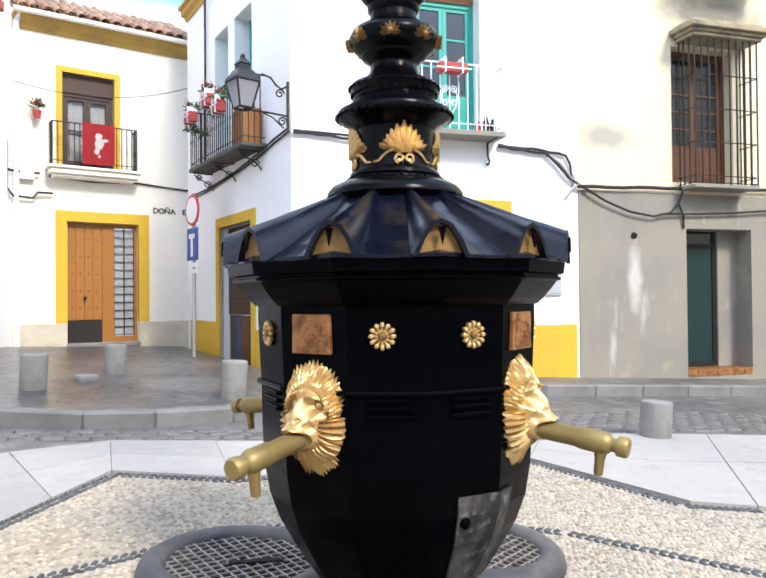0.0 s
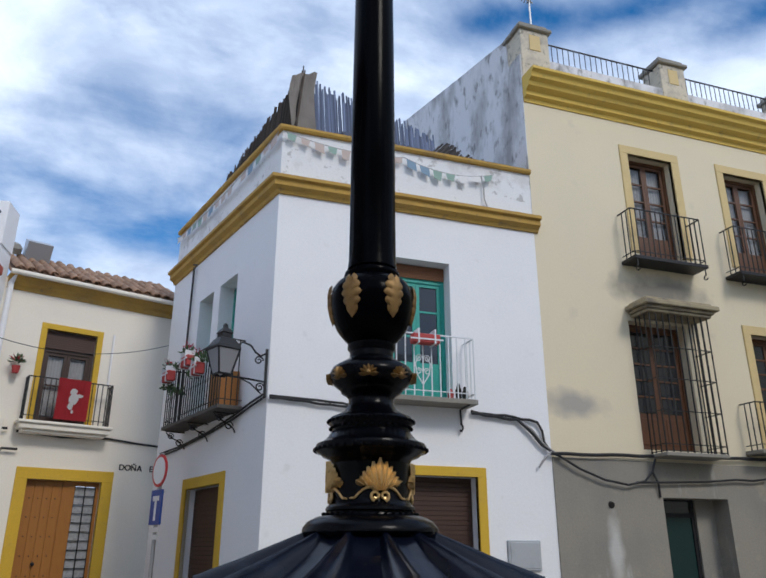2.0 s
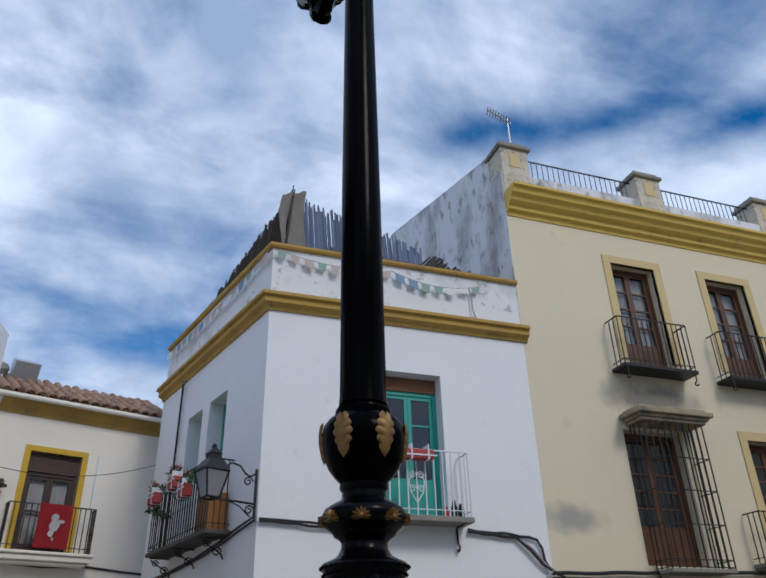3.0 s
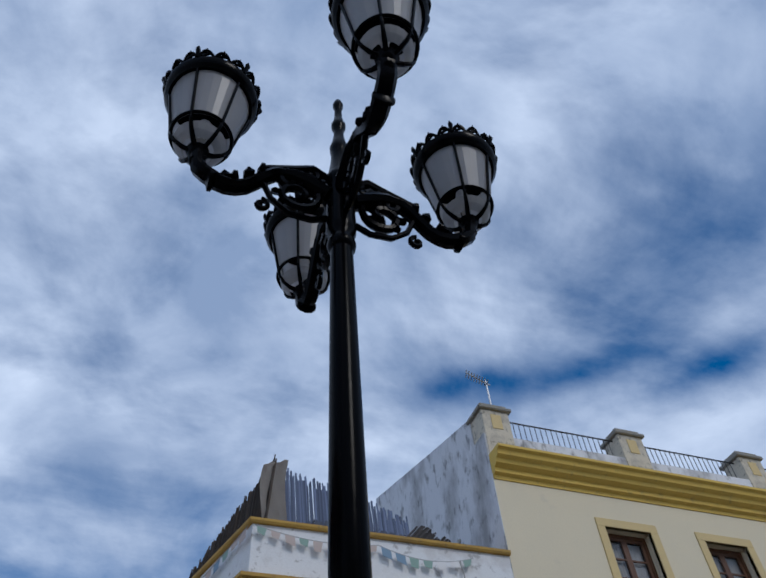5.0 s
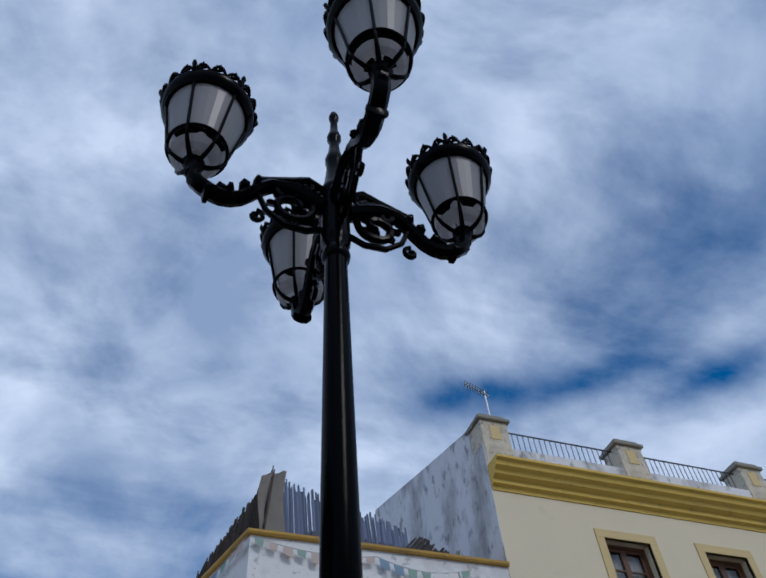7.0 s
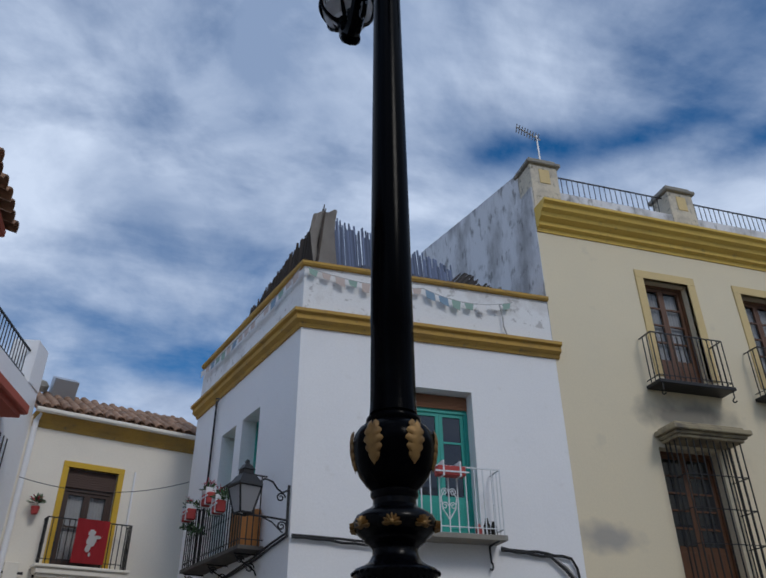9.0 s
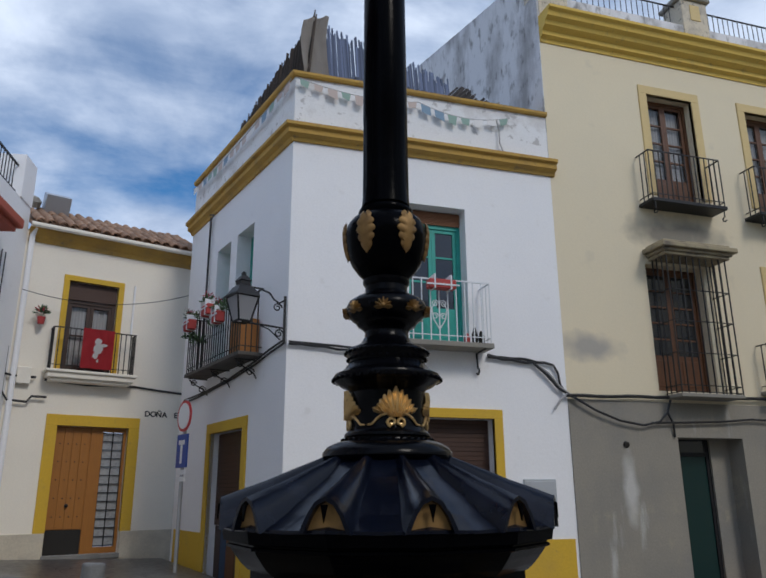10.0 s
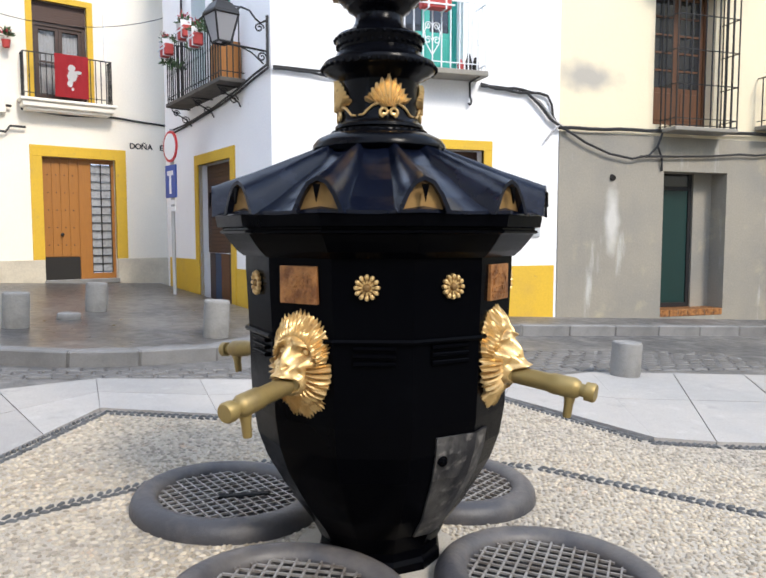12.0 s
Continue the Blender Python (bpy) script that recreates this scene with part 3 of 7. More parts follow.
def glazed_door(m, u0, u1, z0, z1, parent, tone, depth=0.22, bars=3, low=0.75, label="", curtain=False, name="balcony_door"):
    """Two glazed leaves with a solid foot, in a frame."""
    ob = place(new(name), Matrix(), parent)
    if label:
        ob["label"] = label
    bm = bmesh.new()
    f = 0.06
    box(bm, u0, u0 + f, depth - 0.02, depth + 0.06, z0, z1, m)
    box(bm, u1 - f, u1, depth - 0.02, depth + 0.06, z0, z1, m)
    box(bm, u0 + f, u1 - f, depth - 0.02, depth + 0.06, z1 - f, z1, m)
    part("frame", bm, tone, ob)
    mid = (u0 + u1) / 2
    for a, b in ((u0 + f, mid - 0.002), (mid + 0.002, u1 - f)):
        bm = bmesh.new()
        s = 0.055
        box(bm, a, a + s, depth, depth + 0.045, z0, z1 - f, m)
        box(bm, b - s, b, depth, depth + 0.045, z0, z1 - f, m)
        box(bm, a + s, b - s, depth, depth + 0.045, z1 - f - s, z1 - f, m)
        box(bm, a + s, b - s, depth, depth + 0.045, z0, z0 + low, m)
        if low > 0.3:
            box(bm, a + s + 0.03, b - s - 0.03, depth - 0.012, depth, z0 + 0.1, z0 + low - 0.08, m, 0.006)
        for i in range(1, bars):
            z = z0 + low + (z1 - f - s - z0 - low) * i / bars
            box(bm, a + s, b - s, depth + 0.005, depth + 0.04, z - 0.014, z + 0.014, m)
        leaf = part("leaf", bm, tone, ob)
        bm = bmesh.new()
        box(bm, a + s, b - s, depth + 0.018, depth + 0.024, z0 + low, z1 - f - s, m)
        pane = part("pane", bm, CLEAR if curtain else GLASS, leaf)
        pane.visible_shadow = not curtain
        if curtain:
            bm = bmesh.new()
            n = 10
            pts = [(a + s + (b - a - 2 * s) * i / n, depth + 0.07 + 0.012 * (i % 2)) for i in range(n + 1)]
            lo = [bm.verts.new((x, y, z0 + low)) for x, y in pts]
            hi = [bm.verts.new((x, y, z1 - f - s)) for x, y in pts]
            for i in range(n):
                bm.faces.new((lo[i], lo[i + 1], hi[i + 1], hi[i]))
            bmesh.ops.transform(bm, matrix=m, verts=bm.verts)
            part("curtain", bm, CURTAIN, leaf)
    # no room behind: a near-black sheet carries the indoor shade in its colour
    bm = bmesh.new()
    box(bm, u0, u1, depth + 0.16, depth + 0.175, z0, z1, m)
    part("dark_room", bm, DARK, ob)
    return ob


glazed_door(FRONT, W_WIN[0], W_WIN[1], W_WIN[2], W_WIN[3] - 0.22, white_house, TEAL, 0.24, 3, 0.55, "teal glazed balcony door")
for a, b, c, d in (S_WIN1, S_WIN2):
    glazed_door(SIDE, a, b, c, d, white_house, TEAL, 0.26, 3, 0.55, "teal glazed balcony door")
bm = bmesh.new()
z = W_WIN[3] - 0.215
while z < W_WIN[3] - 0.01:
    tube(bm, [(W_WIN[0] + 0.01, 0.2, z), (W_WIN[1] - 0.01, 0.2, z)], 0.012, 5, FRONT)
    z += 0.021
tagged(part("rolled_blind", bm, BLIND, white_house, "brown reed roller blind"), kind="stuff")

# yellow house
yellow_house = thing("townhouse", "cream three-storey townhouse with yellow cornice and cement dado", "house")
Y_DOOR = (1.84, 3.05, 0.16, 2.30)
Y_LOW = (1.62, 2.75, 3.00, 5.05)
Y_UP1 = (2.03, 2.98, 6.22, 8.22)
Y_UP2 = (4.16, 5.11, 6.22, 8.22)
Y_LOW2 = (4.12, 5.15, 3.05, 5.05)
place(part("dado_wall", wall_mesh(9.5, -0.4, 2.82, 0.45, [Y_DOOR]), CEMENT, label="stained grey cement dado"), YELLOW @ pose(0, -0.02, 0), yellow_house)
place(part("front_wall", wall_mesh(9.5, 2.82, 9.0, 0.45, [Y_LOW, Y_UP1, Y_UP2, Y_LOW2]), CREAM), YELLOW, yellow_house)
bm = bmesh.new()
v = [bm.verts.new((5.552, y, z)) for y, z in ((FACE + 0.452, -0.3), (FACE + 0.452, 10.52), (12.0, 11.06), (15.5, 12.10), (15.5, -0.3))]
w = [bm.verts.new((5.9, p.co.y, p.co.z)) for p in v]
bm.faces.new(v); bm.faces.new(w[::-1])
for i in range(5):
    bm.faces.new((v[i], v[(i + 1) % 5], w[(i + 1) % 5], w[i]))
part("gable_wall", bm, GABLE, yellow_house, "weathered grey-stained gable wall")
bm = bmesh.new()
box(bm, 5.538, 5.556, FACE + 0.003, FACE + 0.45, 6.7, 9.87)
part("gable_facing", bm, GABLE, yellow_house, "weathered plaster at the gable's edge")
bm = bmesh.new()
prof = [(-0.3, 8.86), (0.02, 8.86), (0.03, 8.93), (0.10, 8.96), (0.10, 9.04), (0.20, 9.09), (0.22, 9.16), (0.30, 9.20), (0.32, 9.28), (0.38, 9.31), (0.38, 9.36), (-0.3, 9.38)]
sweep(bm, prof, [(5.55, FACE, 0, -1), (15.05, FACE, 0, -1)])
part("cornice", bm, OCHRE_PALE, yellow_house, "yellow stepped cornice")
bm = bmesh.new()
box(bm, 0.0, 9.5, 0.0, 0.3, 9.38, 9.86, YELLOW)
part("parapet", bm, GABLE, yellow_house, "streaked white parapet")


def parapet_pillar(x):
    ob = place(new("parapet_pillar"), Matrix.Translation((x, FACE - 0.02, 9.38)), yellow_house)
    bm = bmesh.new()
    box(bm, 0.0, 0.58, 0.0, 0.5, 0.0, 1.05, None, 0.01)
    part("shaft", bm, PIER, ob)
    bm = bmesh.new()
    box(bm, -0.06, 0.64, -0.06, 0.56, 1.05, 1.13, None, 0.015)
    box(bm, 0.0, 0.58, 0.0, 0.5, 1.13, 1.22, None, 0.02)
    part("cap", bm, CEMENT, ob)
    bm = bmesh.new()
    box(bm, 0.18, 0.40, -0.012, 0.004, 0.62, 0.95, None, 0.004)
    part("panel", bm, OCHRE_FADED, ob, "yellow painted panel")


for x in (5.57, 8.62, 11.65):
    parapet_pillar(x)


def roof_railing(x0, x1):
    ob = place(new("roof_railing"), Matrix.Translation((0, FACE + 0.15, 9.86)), yellow_house)
    for z in (0.06, 0.50):
        bm = bmesh.new()
        box(bm, x0, x1, -0.012, 0.012, z - 0.01, z + 0.01)
        part("rail", bm, WROUGHT, ob)
    n = int((x1 - x0) / 0.115)
    for i in range(1, n):
        x = x0 + (x1 - x0) * i / n
        bm = bmesh.new()
        tube(bm, [(x, 0, 0.0), (x, 0, 0.50)], 0.008, 5)
        part("bar", bm, WROUGHT, ob)


roof_railing(6.2, 8.6)
roof_railing(9.25, 11.63)
roof_railing(12.28, 15.0)
surround(YELLOW, Y_UP1[0], Y_UP1[1], 6.3, 8.22, 0.16, OCHRE_FADED, yellow_house)
surround(YELLOW, Y_UP2[0], Y_UP2[1], 6.3, 8.22, 0.16, OCHRE_FADED, yellow_house)
surround(YELLOW, Y_LOW2[0], Y_LOW2[1], 3.1, 5.05, 0.16, OCHRE_FADED, yellow_house)
for o in (Y_UP1, Y_UP2):
    glazed_door(YELLOW, *o, yellow_house, BROWN_WOOD, 0.2, 4, 0.5, "brown wooden balcony door with light curtain", True)
for o in (Y_LOW, Y_LOW2):
    glazed_door(YELLOW, *o, yellow_house, BROWN_WOOD, 0.2, 5, 0.6, "brown wooden balcony door")

# left house
left_house = thing("left_house", "ivory rendered two-storey house with tiled eaves", "house")
k = LEFT_K
L_DOOR = (2.6 - 0.56 * k, 2.6 + 0.54 * k, lz(0.61), lz(2.55))
L_WIN = (2.6 - 0.63 * k, 2.6 + 0.16 * k, lz(3.42), lz(4.9))
LEFT_W = LEFT @ Matrix.Translation((-2.6, 0, 0))
place(part("front_wall", wall_mesh(4.3, -0.3, lz(5.62), 0.4, [L_DOOR, L_WIN]), CREAM_LEFT), LEFT_W, left_house)
surround(LEFT_W, *L_DOOR[:2], lz(0.95), L_DOOR[3], 0.17 * k, OCHRE, left_house)
surround(LEFT_W, *L_WIN[:2], L_WIN[2], L_WIN[3], 0.09 * k, OCHRE, left_house)
bm = bmesh.new()
box(bm, 1.15, L_DOOR[0] - 0.004, -0.03, 0.1, -0.3, lz(0.95), LEFT_W, 0.006)
box(bm, L_DOOR[1] + 0.004, 4.3, -0.03, 0.1, -0.3, lz(0.95), LEFT_W, 0.006)
box(bm, L_DOOR[0], L_DOOR[1], -0.03, 0.3, -0.3, lz(0.61), LEFT_W)
part("stone_plinth", bm, PLINTH, left_house, "stained sandstone plinth")
bm = bmesh.new()
sweep(bm, [(-0.3, lz(5.45)), (0.02, lz(5.45)), (0.04, lz(5.52)), (0.10, lz(5.56)), (0.16, lz(5.64)), (0.16, lz(5.68)), (-0.3, lz(5.69))], [(*(LEFT_W @ Vector((1.15, 0, 0))).xy, 0.316, -0.949), (*(LEFT_W @ Vector((4.3, 0, 0))).xy, 0.316, -0.949)])
part("eave_cornice", bm, OCHRE_DULL, left_house, "ochre eave moulding")
# ---------------------------------------------------------------- fountain with lamp post
AX, AY = 0.69, 3.11
BASE = level(AX, AY)
FACES = 12
TURN0 = radians(-140.4)            # bearing of the first mask; faces follow every 30 degrees
fountain = thing("lamp_fountain", "black cast-iron drinking fountain with gilt fish masks and four-lantern lamp post", "fountain", Matrix.Translation((AX, AY, BASE)))


def fz(z):
    return z - BASE


def polygon_profile(bm, profile, sides=FACES, turn=None):
    """A faceted turning whose flat sides face the masks; radii are to the flats."""
    k = 1 / math.cos(math.pi / sides)
    t = TURN0 + math.pi / sides if turn is None else turn
    return lathe(bm, [(r * k, fz(z)) for r, z in profile], sides, None, t)


# faceted bowl
bm = bmesh.new()
polygon_profile(bm, [(0.222, BASE - 0.02), (0.222, 0.190), (0.212, 0.205), (0.212, 0.235), (0.243, 0.30), (0.300, 0.38), (0.348, 0.46), (0.397, 0.55), (0.428, 0.64), (0.444, 0.74), (0.450, 0.86), (0.452, 1.00), (0.462, 1.22), (0.462, 1.27)])
part("bowl", bm, IRON, fountain, "black gloss-painted faceted bowl")
bm = bmesh.new()
polygon_profile(bm, [(0.44, 1.002), (0.464, 1.005), (0.468, 1.012), (0.464, 1.020), (0.44, 1.022)])
part("belt", bm, IRON, fountain)
# rim under the roof
bm = bmesh.new()
polygon_profile(bm, [(0.440, 1.262), (0.470, 1.265), (0.492, 1.285), (0.516, 1.315), (0.532, 1.338), (0.545, 1.342), (0.545, 1.350), (0.537, 1.353), (0.537, 1.358), (0.554, 1.362), (0.560, 1.397), (0.45, 1.399)])
part("rim", bm, IRON, fountain, "moulded rim below the roof")
# roof: twelve concave panels rising to the neck
bm = bmesh.new()
N = 12
rows = []
for r, z in ((0.566, 1.400), (0.566, 1.410), (0.485, 1.452), (0.40, 1.506), (0.30, 1.565), (0.225, 1.618), (0.19, 1.645)):
    ring = []
    for i in range(N * 2):
        a = TURN0 + math.pi / 12 * i
        kr = r / math.cos(math.pi / 12) if i % 2 else r
        ring.append(bm.verts.new((kr * math.cos(a), kr * math.sin(a), fz(z) - (0.0 if i % 2 else 0.004))))
    rows.append(ring)
for a, b in zip(rows, rows[1:]):
    for i in range(2 * N):
        j = (i + 1) % (2 * N)
        bm.faces.new((a[i], a[j], b[j], b[i]))
bm.faces.new(rows[0][::-1]); bm.faces.new(rows[-1])
part("roof", bm, IRON_BLUE, fountain, "blue-black faceted iron roof")


def roof_dormer(i):
    """An arched ridge that runs down a corner of the roof and ends in an open gilt gable."""
    a = TURN0 + math.pi / 12 + math.pi / 6 * i
    ob = place(new("dormer"), Matrix.Rotation(a, 4, "Z"), fountain)
    sections = []
    for r, z, w, h in ((0.582, 1.405, 0.081, 0.106), (0.53, 1.432, 0.075, 0.099), (0.44, 1.482, 0.058, 0.081), (0.35, 1.538, 0.044, 0.062), (0.25, 1.602, 0.026, 0.038), (0.20, 1.636, 0.018, 0.022)):
        pts = []
        for k in range(9):
            u = math.pi * k / 8
            pts.append((r, w * math.cos(u), fz(z) - 0.008 + h * (1 - abs(math.cos(u)) ** 2.1)))
        sections.append(pts)
    bm = bmesh.new()
    rings = [[bm.verts.new(p) for p in s] for s in sections]
    for p, q in zip(rings, rings[1:]):
        for k in range(8):
            bm.faces.new((p[k], p[k + 1], q[k + 1], q[k]))
    lip = [bm.verts.new((p[0] + 0.008, p[1] * 0.80, fz(1.404) + (p[2] - fz(1.400)) * 0.84)) for p in sections[0]]
    deep = [bm.verts.new((p[0] - 0.022, p[1] * 0.78, fz(1.404) + (p[2] - fz(1.400)) * 0.82)) for p in sections[0]]
    front = [bm.verts.new((p[0] + 0.008, p[1], p[2])) for p in sections[0]]
    for k in range(8):
        bm.faces.new((rings[0][k], front[k], front[k + 1], rings[0][k + 1]))
        bm.faces.new((front[k], lip[k], lip[k + 1], front[k + 1]))
        bm.faces.new((lip[k], deep[k], deep[k + 1], lip[k + 1]))
    part("ridge", bm, IRON_BLUE, ob, smooth=True)
    bm = bmesh.new()
    pts = [bm.verts.new((p[0] - 0.014, p[1] * 0.80, fz(1.404) + (p[2] - fz(1.400)) * 0.84)) for p in sections[0]]
    bm.faces.new(pts)
    low = [bm.verts.new((v.co.x - 0.004, v.co.y, v.co.z)) for v in pts]
    bm.faces.new(low[::-1])
    part("gilt_leaf", bm, GOLD_DULL, ob, "gilt leaf in the gable")
    bm = bmesh.new()
    for s, top in ((0.0, 0.068),):
        v = [bm.verts.new(p) for p in ((0.597, s * 0.03 - 0.011, fz(1.412 + top)), (0.597, s * 0.03 + 0.011, fz(1.412 + top)), (0.599, s * 0.02, fz(1.430)))]
        w = [bm.verts.new((p.co.x - 0.006, p.co.y, p.co.z)) for p in v]
        bm.faces.new(v); bm.faces.new(w[::-1])
        for k in range(3):
            bm.faces.new((v[k], v[(k + 1) % 3], w[(k + 1) % 3], w[k]))
    part("leaf_groove", bm, IRON, ob)


for i in range(12):
    roof_dormer(i)

# turned pedestal above the roof
PED = [(0.20, 1.622), (0.226, 1.624), (0.240, 1.638), (0.238, 1.652), (0.222, 1.672), (0.190, 1.688), (0.166, 1.694), (0.164, 1.699), (0.152, 1.702), (0.152, 1.705), (0.160, 1.710), (0.158, 1.720), (0.146, 1.730),
       (0.140, 1.745), (0.138, 1.870), (0.150, 1.885), (0.175, 1.895), (0.186, 1.905), (0.200, 1.912), (0.203, 1.925), (0.198, 1.938), (0.180, 1.946), (0.165, 1.956), (0.150, 1.975), (0.142, 1.985), (0.146, 2.000),
       (0.155, 2.012), (0.157, 2.025), (0.150, 2.035), (0.125, 2.045), (0.100, 2.060), (0.085, 2.085), (0.084, 2.105), (0.094, 2.118), (0.112, 2.128), (0.120, 2.145)]
bm = bmesh.new()
lathe(bm, [(r, fz(z)) for r, z in PED], 40)
part("pedestal", bm, IRON_SHEEN, fountain, "turned black pedestal", smooth=True)
bm = bmesh.new()
lathe(bm, [(r, fz(z)) for r, z in ((0.118, 2.140), (0.140, 2.158), (0.155, 2.180), (0.157, 2.200), (0.146, 2.222), (0.118, 2.240), (0.098, 2.250), (0.084, 2.262), (0.082, 2.285), (0.092, 2.298), (0.092, 2.312), (0.086, 2.318))], 40)
part("lower_knop", bm, IRON_SHEEN, fountain, smooth=True)
bm = bmesh.new()
lathe(bm, [(r, fz(z)) for r, z in ((0.084, 2.315), (0.110, 2.340), (0.136, 2.375), (0.153, 2.420), (0.162, 2.465), (0.163, 2.500), (0.155, 2.535), (0.138, 2.560), (0.120, 2.572), (0.108, 2.580), (0.112, 2.592), (0.108, 2.606), (0.096, 2.614), (0.090, 2.625))], 40)
part("vase", bm, IRON, fountain, "black vase-shaped knop", smooth=True)
# bead rows round the mouldings
for r, z, n, s in ((0.203, 1.918, 40, 0.0085), (0.158, 2.020, 32, 0.007), (0.168, 1.698, 36, 0.006), (0.150, 1.995, 34, 0.006)):
    bm = bmesh.new()
    for i in range(n):
        a = 2 * math.pi * i / n
        bmesh.ops.create_icosphere(bm, subdivisions=1, radius=s, matrix=Matrix.Translation((r * math.cos(a), r * math.sin(a), fz(z))))
    part("beaded_moulding", bm, IRON_SHEEN, fountain, smooth=True)


def leaf_plate(bm, m, length, width, lobes=5, thick=0.012):
    """An acanthus-like leaf in the xz plane, domed towards -y, with lobed edges and a midrib."""
    rows = []
    n = lobes * 4
    for i in range(n + 1):
        t = i / n
        body = math.sin(math.pi * min(1, t * 0.92 + 0.06)) ** 0.7
        lobe = 0.78 + 0.22 * abs(math.sin(t * math.pi * lobes))
        half = width / 2 * body * lobe + 0.001
        row = []
        for s in (-1, -0.55, 0, 0.55, 1):
            y = -thick * (1.1 - abs(s) ** 1.5 + (0.35 if s == 0 else 0.0) - 0.25 * (abs(s) == 0.55))
            row.append(bm.verts.new(m @ Vector((s * half, y if abs(s) < 1 else 0.003, t * length + 0.10 * width * abs(s) * lobe))))
        rows.append(row)
    for a, b in zip(rows, rows[1:]):
        for k in range(4):
            bm.faces.new((a[k], a[k + 1], b[k + 1], b[k]))


def on_round(bearing, r, z, lean=0.0):
    """A frame on the post's surface: x along it, -y outwards, z up."""
    return Matrix.Rotation(bearing, 4, "Z") @ Matrix.Translation((r, 0, fz(z))) @ Matrix.Rotation(math.pi / 2, 4, "Z") @ Matrix.Rotation(lean, 4, "X")


VIEW = radians(-107.0)
VASE = ((2.34, 0.110), (2.375, 0.136), (2.42, 0.153), (2.465, 0.162), (2.50, 0.163), (2.535, 0.155), (2.56, 0.138))


def vase_leaf(bearing, low, length, width, lobes=5):
    """An acanthus leaf that follows the swell of the vase."""
    bm = bmesh.new()
    n = lobes * 4
    rows = []
    for i in range(n + 1):
        t = i / n
        z = low + length * t
        r = float(np.interp(z, [q[0] for q in VASE], [q[1] for q in VASE]))
        half = width / 2 * math.sin(math.pi * min(1, t * 0.90 + 0.07)) ** 0.6 * (0.72 + 0.28 * abs(math.sin(t * math.pi * lobes))) + 0.001
        row = []
        for s in (-1, -0.55, 0, 0.55, 1):
            lift = 0.001 + 0.009 * (1 - abs(s)) ** 0.6 + (0.004 if abs(s) == 0.55 else 0.0) + 0.002 * t
            a = bearing + s * half / r
            row.append(bm.verts.new(((r + lift) * math.cos(a), (r + lift) * math.sin(a), fz(z + 0.02 * abs(s)))))
        rows.append(row)
    for a, b in zip(rows, rows[1:]):
        for k in range(4):
            bm.faces.new((a[k], a[k + 1], b[k + 1], b[k]))
    part("gilt_acanthus_leaf", bm, GOLD_DULL, fountain, "dull gilt acanthus leaf", smooth=True)


for i in range(6):
    vase_leaf(VIEW + radians(30) + i * math.pi / 3, 2.385, 0.155, 0.085)
for i in range(8):
    a = VIEW - radians(5) + i * math.pi / 4
    shell = place(new("gilt_shell"), Matrix(), fountain)
    shell["label"] = "gilt shell ornament"
    for k in range(7):
        bm = bmesh.new()
        u = math.pi * (k / 6)
        leaf_plate(bm, on_round(a, 0.150, 2.172, 0.12) @ Matrix.Rotation(math.pi / 2 - u, 4, "Y"), 0.034, 0.018, 1, 0.012)
        part("shell_rib", bm, GOLD_DULL, shell, smooth=True)
    bm = bmesh.new()
    bmesh.ops.create_icosphere(bm, subdivisions=2, radius=0.012, matrix=on_round(a, 0.158, 2.176))
    part("boss", bm, GOLD_DULL, shell, smooth=True)


def palmette(a):
    ob = place(new("gilt_palmette"), Matrix(), fountain)
    ob["label"] = "gilt palmette with trailing garland"
    for k in range(7):
        u = (k - 3) * 0.19
        bm = bmesh.new()
        m = on_round(a + (k - 3) * 0.035, 0.1395 + 0.003 * (3 - abs(k - 3)), 1.768) @ Matrix.Rotation(u, 4, "Y")
        leaf_plate(bm, m, 0.108 - 0.011 * abs(k - 3), 0.036, 1, 0.011)
        part("palm_leaf", bm, GOLD, ob, smooth=True)
    for s in (-1, 1):
        bm = bmesh.new()
        pts = []
        for k in range(17):
            t = k / 16
            ang = a + s * (0.08 + 0.66 * t)
            pts.append((0.143 * math.cos(ang), 0.143 * math.sin(ang), fz(1.782 + 0.014 * math.sin(t * 3.1) - 0.060 * t ** 1.3 + 0.022 * max(0.0, t - 0.8) / 0.2)))
        tube(bm, pts, [0.0066 - 0.003 * k / 16 for k in range(17)], 6)
        part("garland", bm, GOLD, ob, smooth=True)
        for k in range(3):
            bm = bmesh.new()
            leaf_plate(bm, on_round(a + s * (0.20 + 0.085 * k), 0.139, 1.778 + 0.004 * k) @ Matrix.Rotation(s * (0.25 + 0.4 * k), 4, "Y"), 0.052 - 0.009 * k, 0.024, 2, 0.012)
            part("side_leaf", bm, GOLD, ob, smooth=True)
        bm = bmesh.new()
        m = on_round(a + s * 0.11, 0.145, 1.752)
        tube(bm, [m @ Vector((s * 0.017 * (1 - 0.6 * k / 12) * math.cos(0.6 * k - 1.4), -0.002, 0.017 * (1 - 0.6 * k / 12) * math.sin(0.6 * k - 1.4))) for k in range(13)], 0.0055, 6)
        part("curl", bm, GOLD, ob, smooth=True)


for i in range(4):
    palmette(VIEW + radians(12) + i * math.pi / 2)


# rosettes, plaques, masks and taps on the bowl
def on_face(i, z, out=0.0, r=0.452):
    return Matrix.Rotation(TURN0 + i * math.pi / 6, 4, "Z") @ Matrix.Translation((r + out, 0, fz(z))) @ Matrix.Rotation(math.pi / 2, 4, "Z")


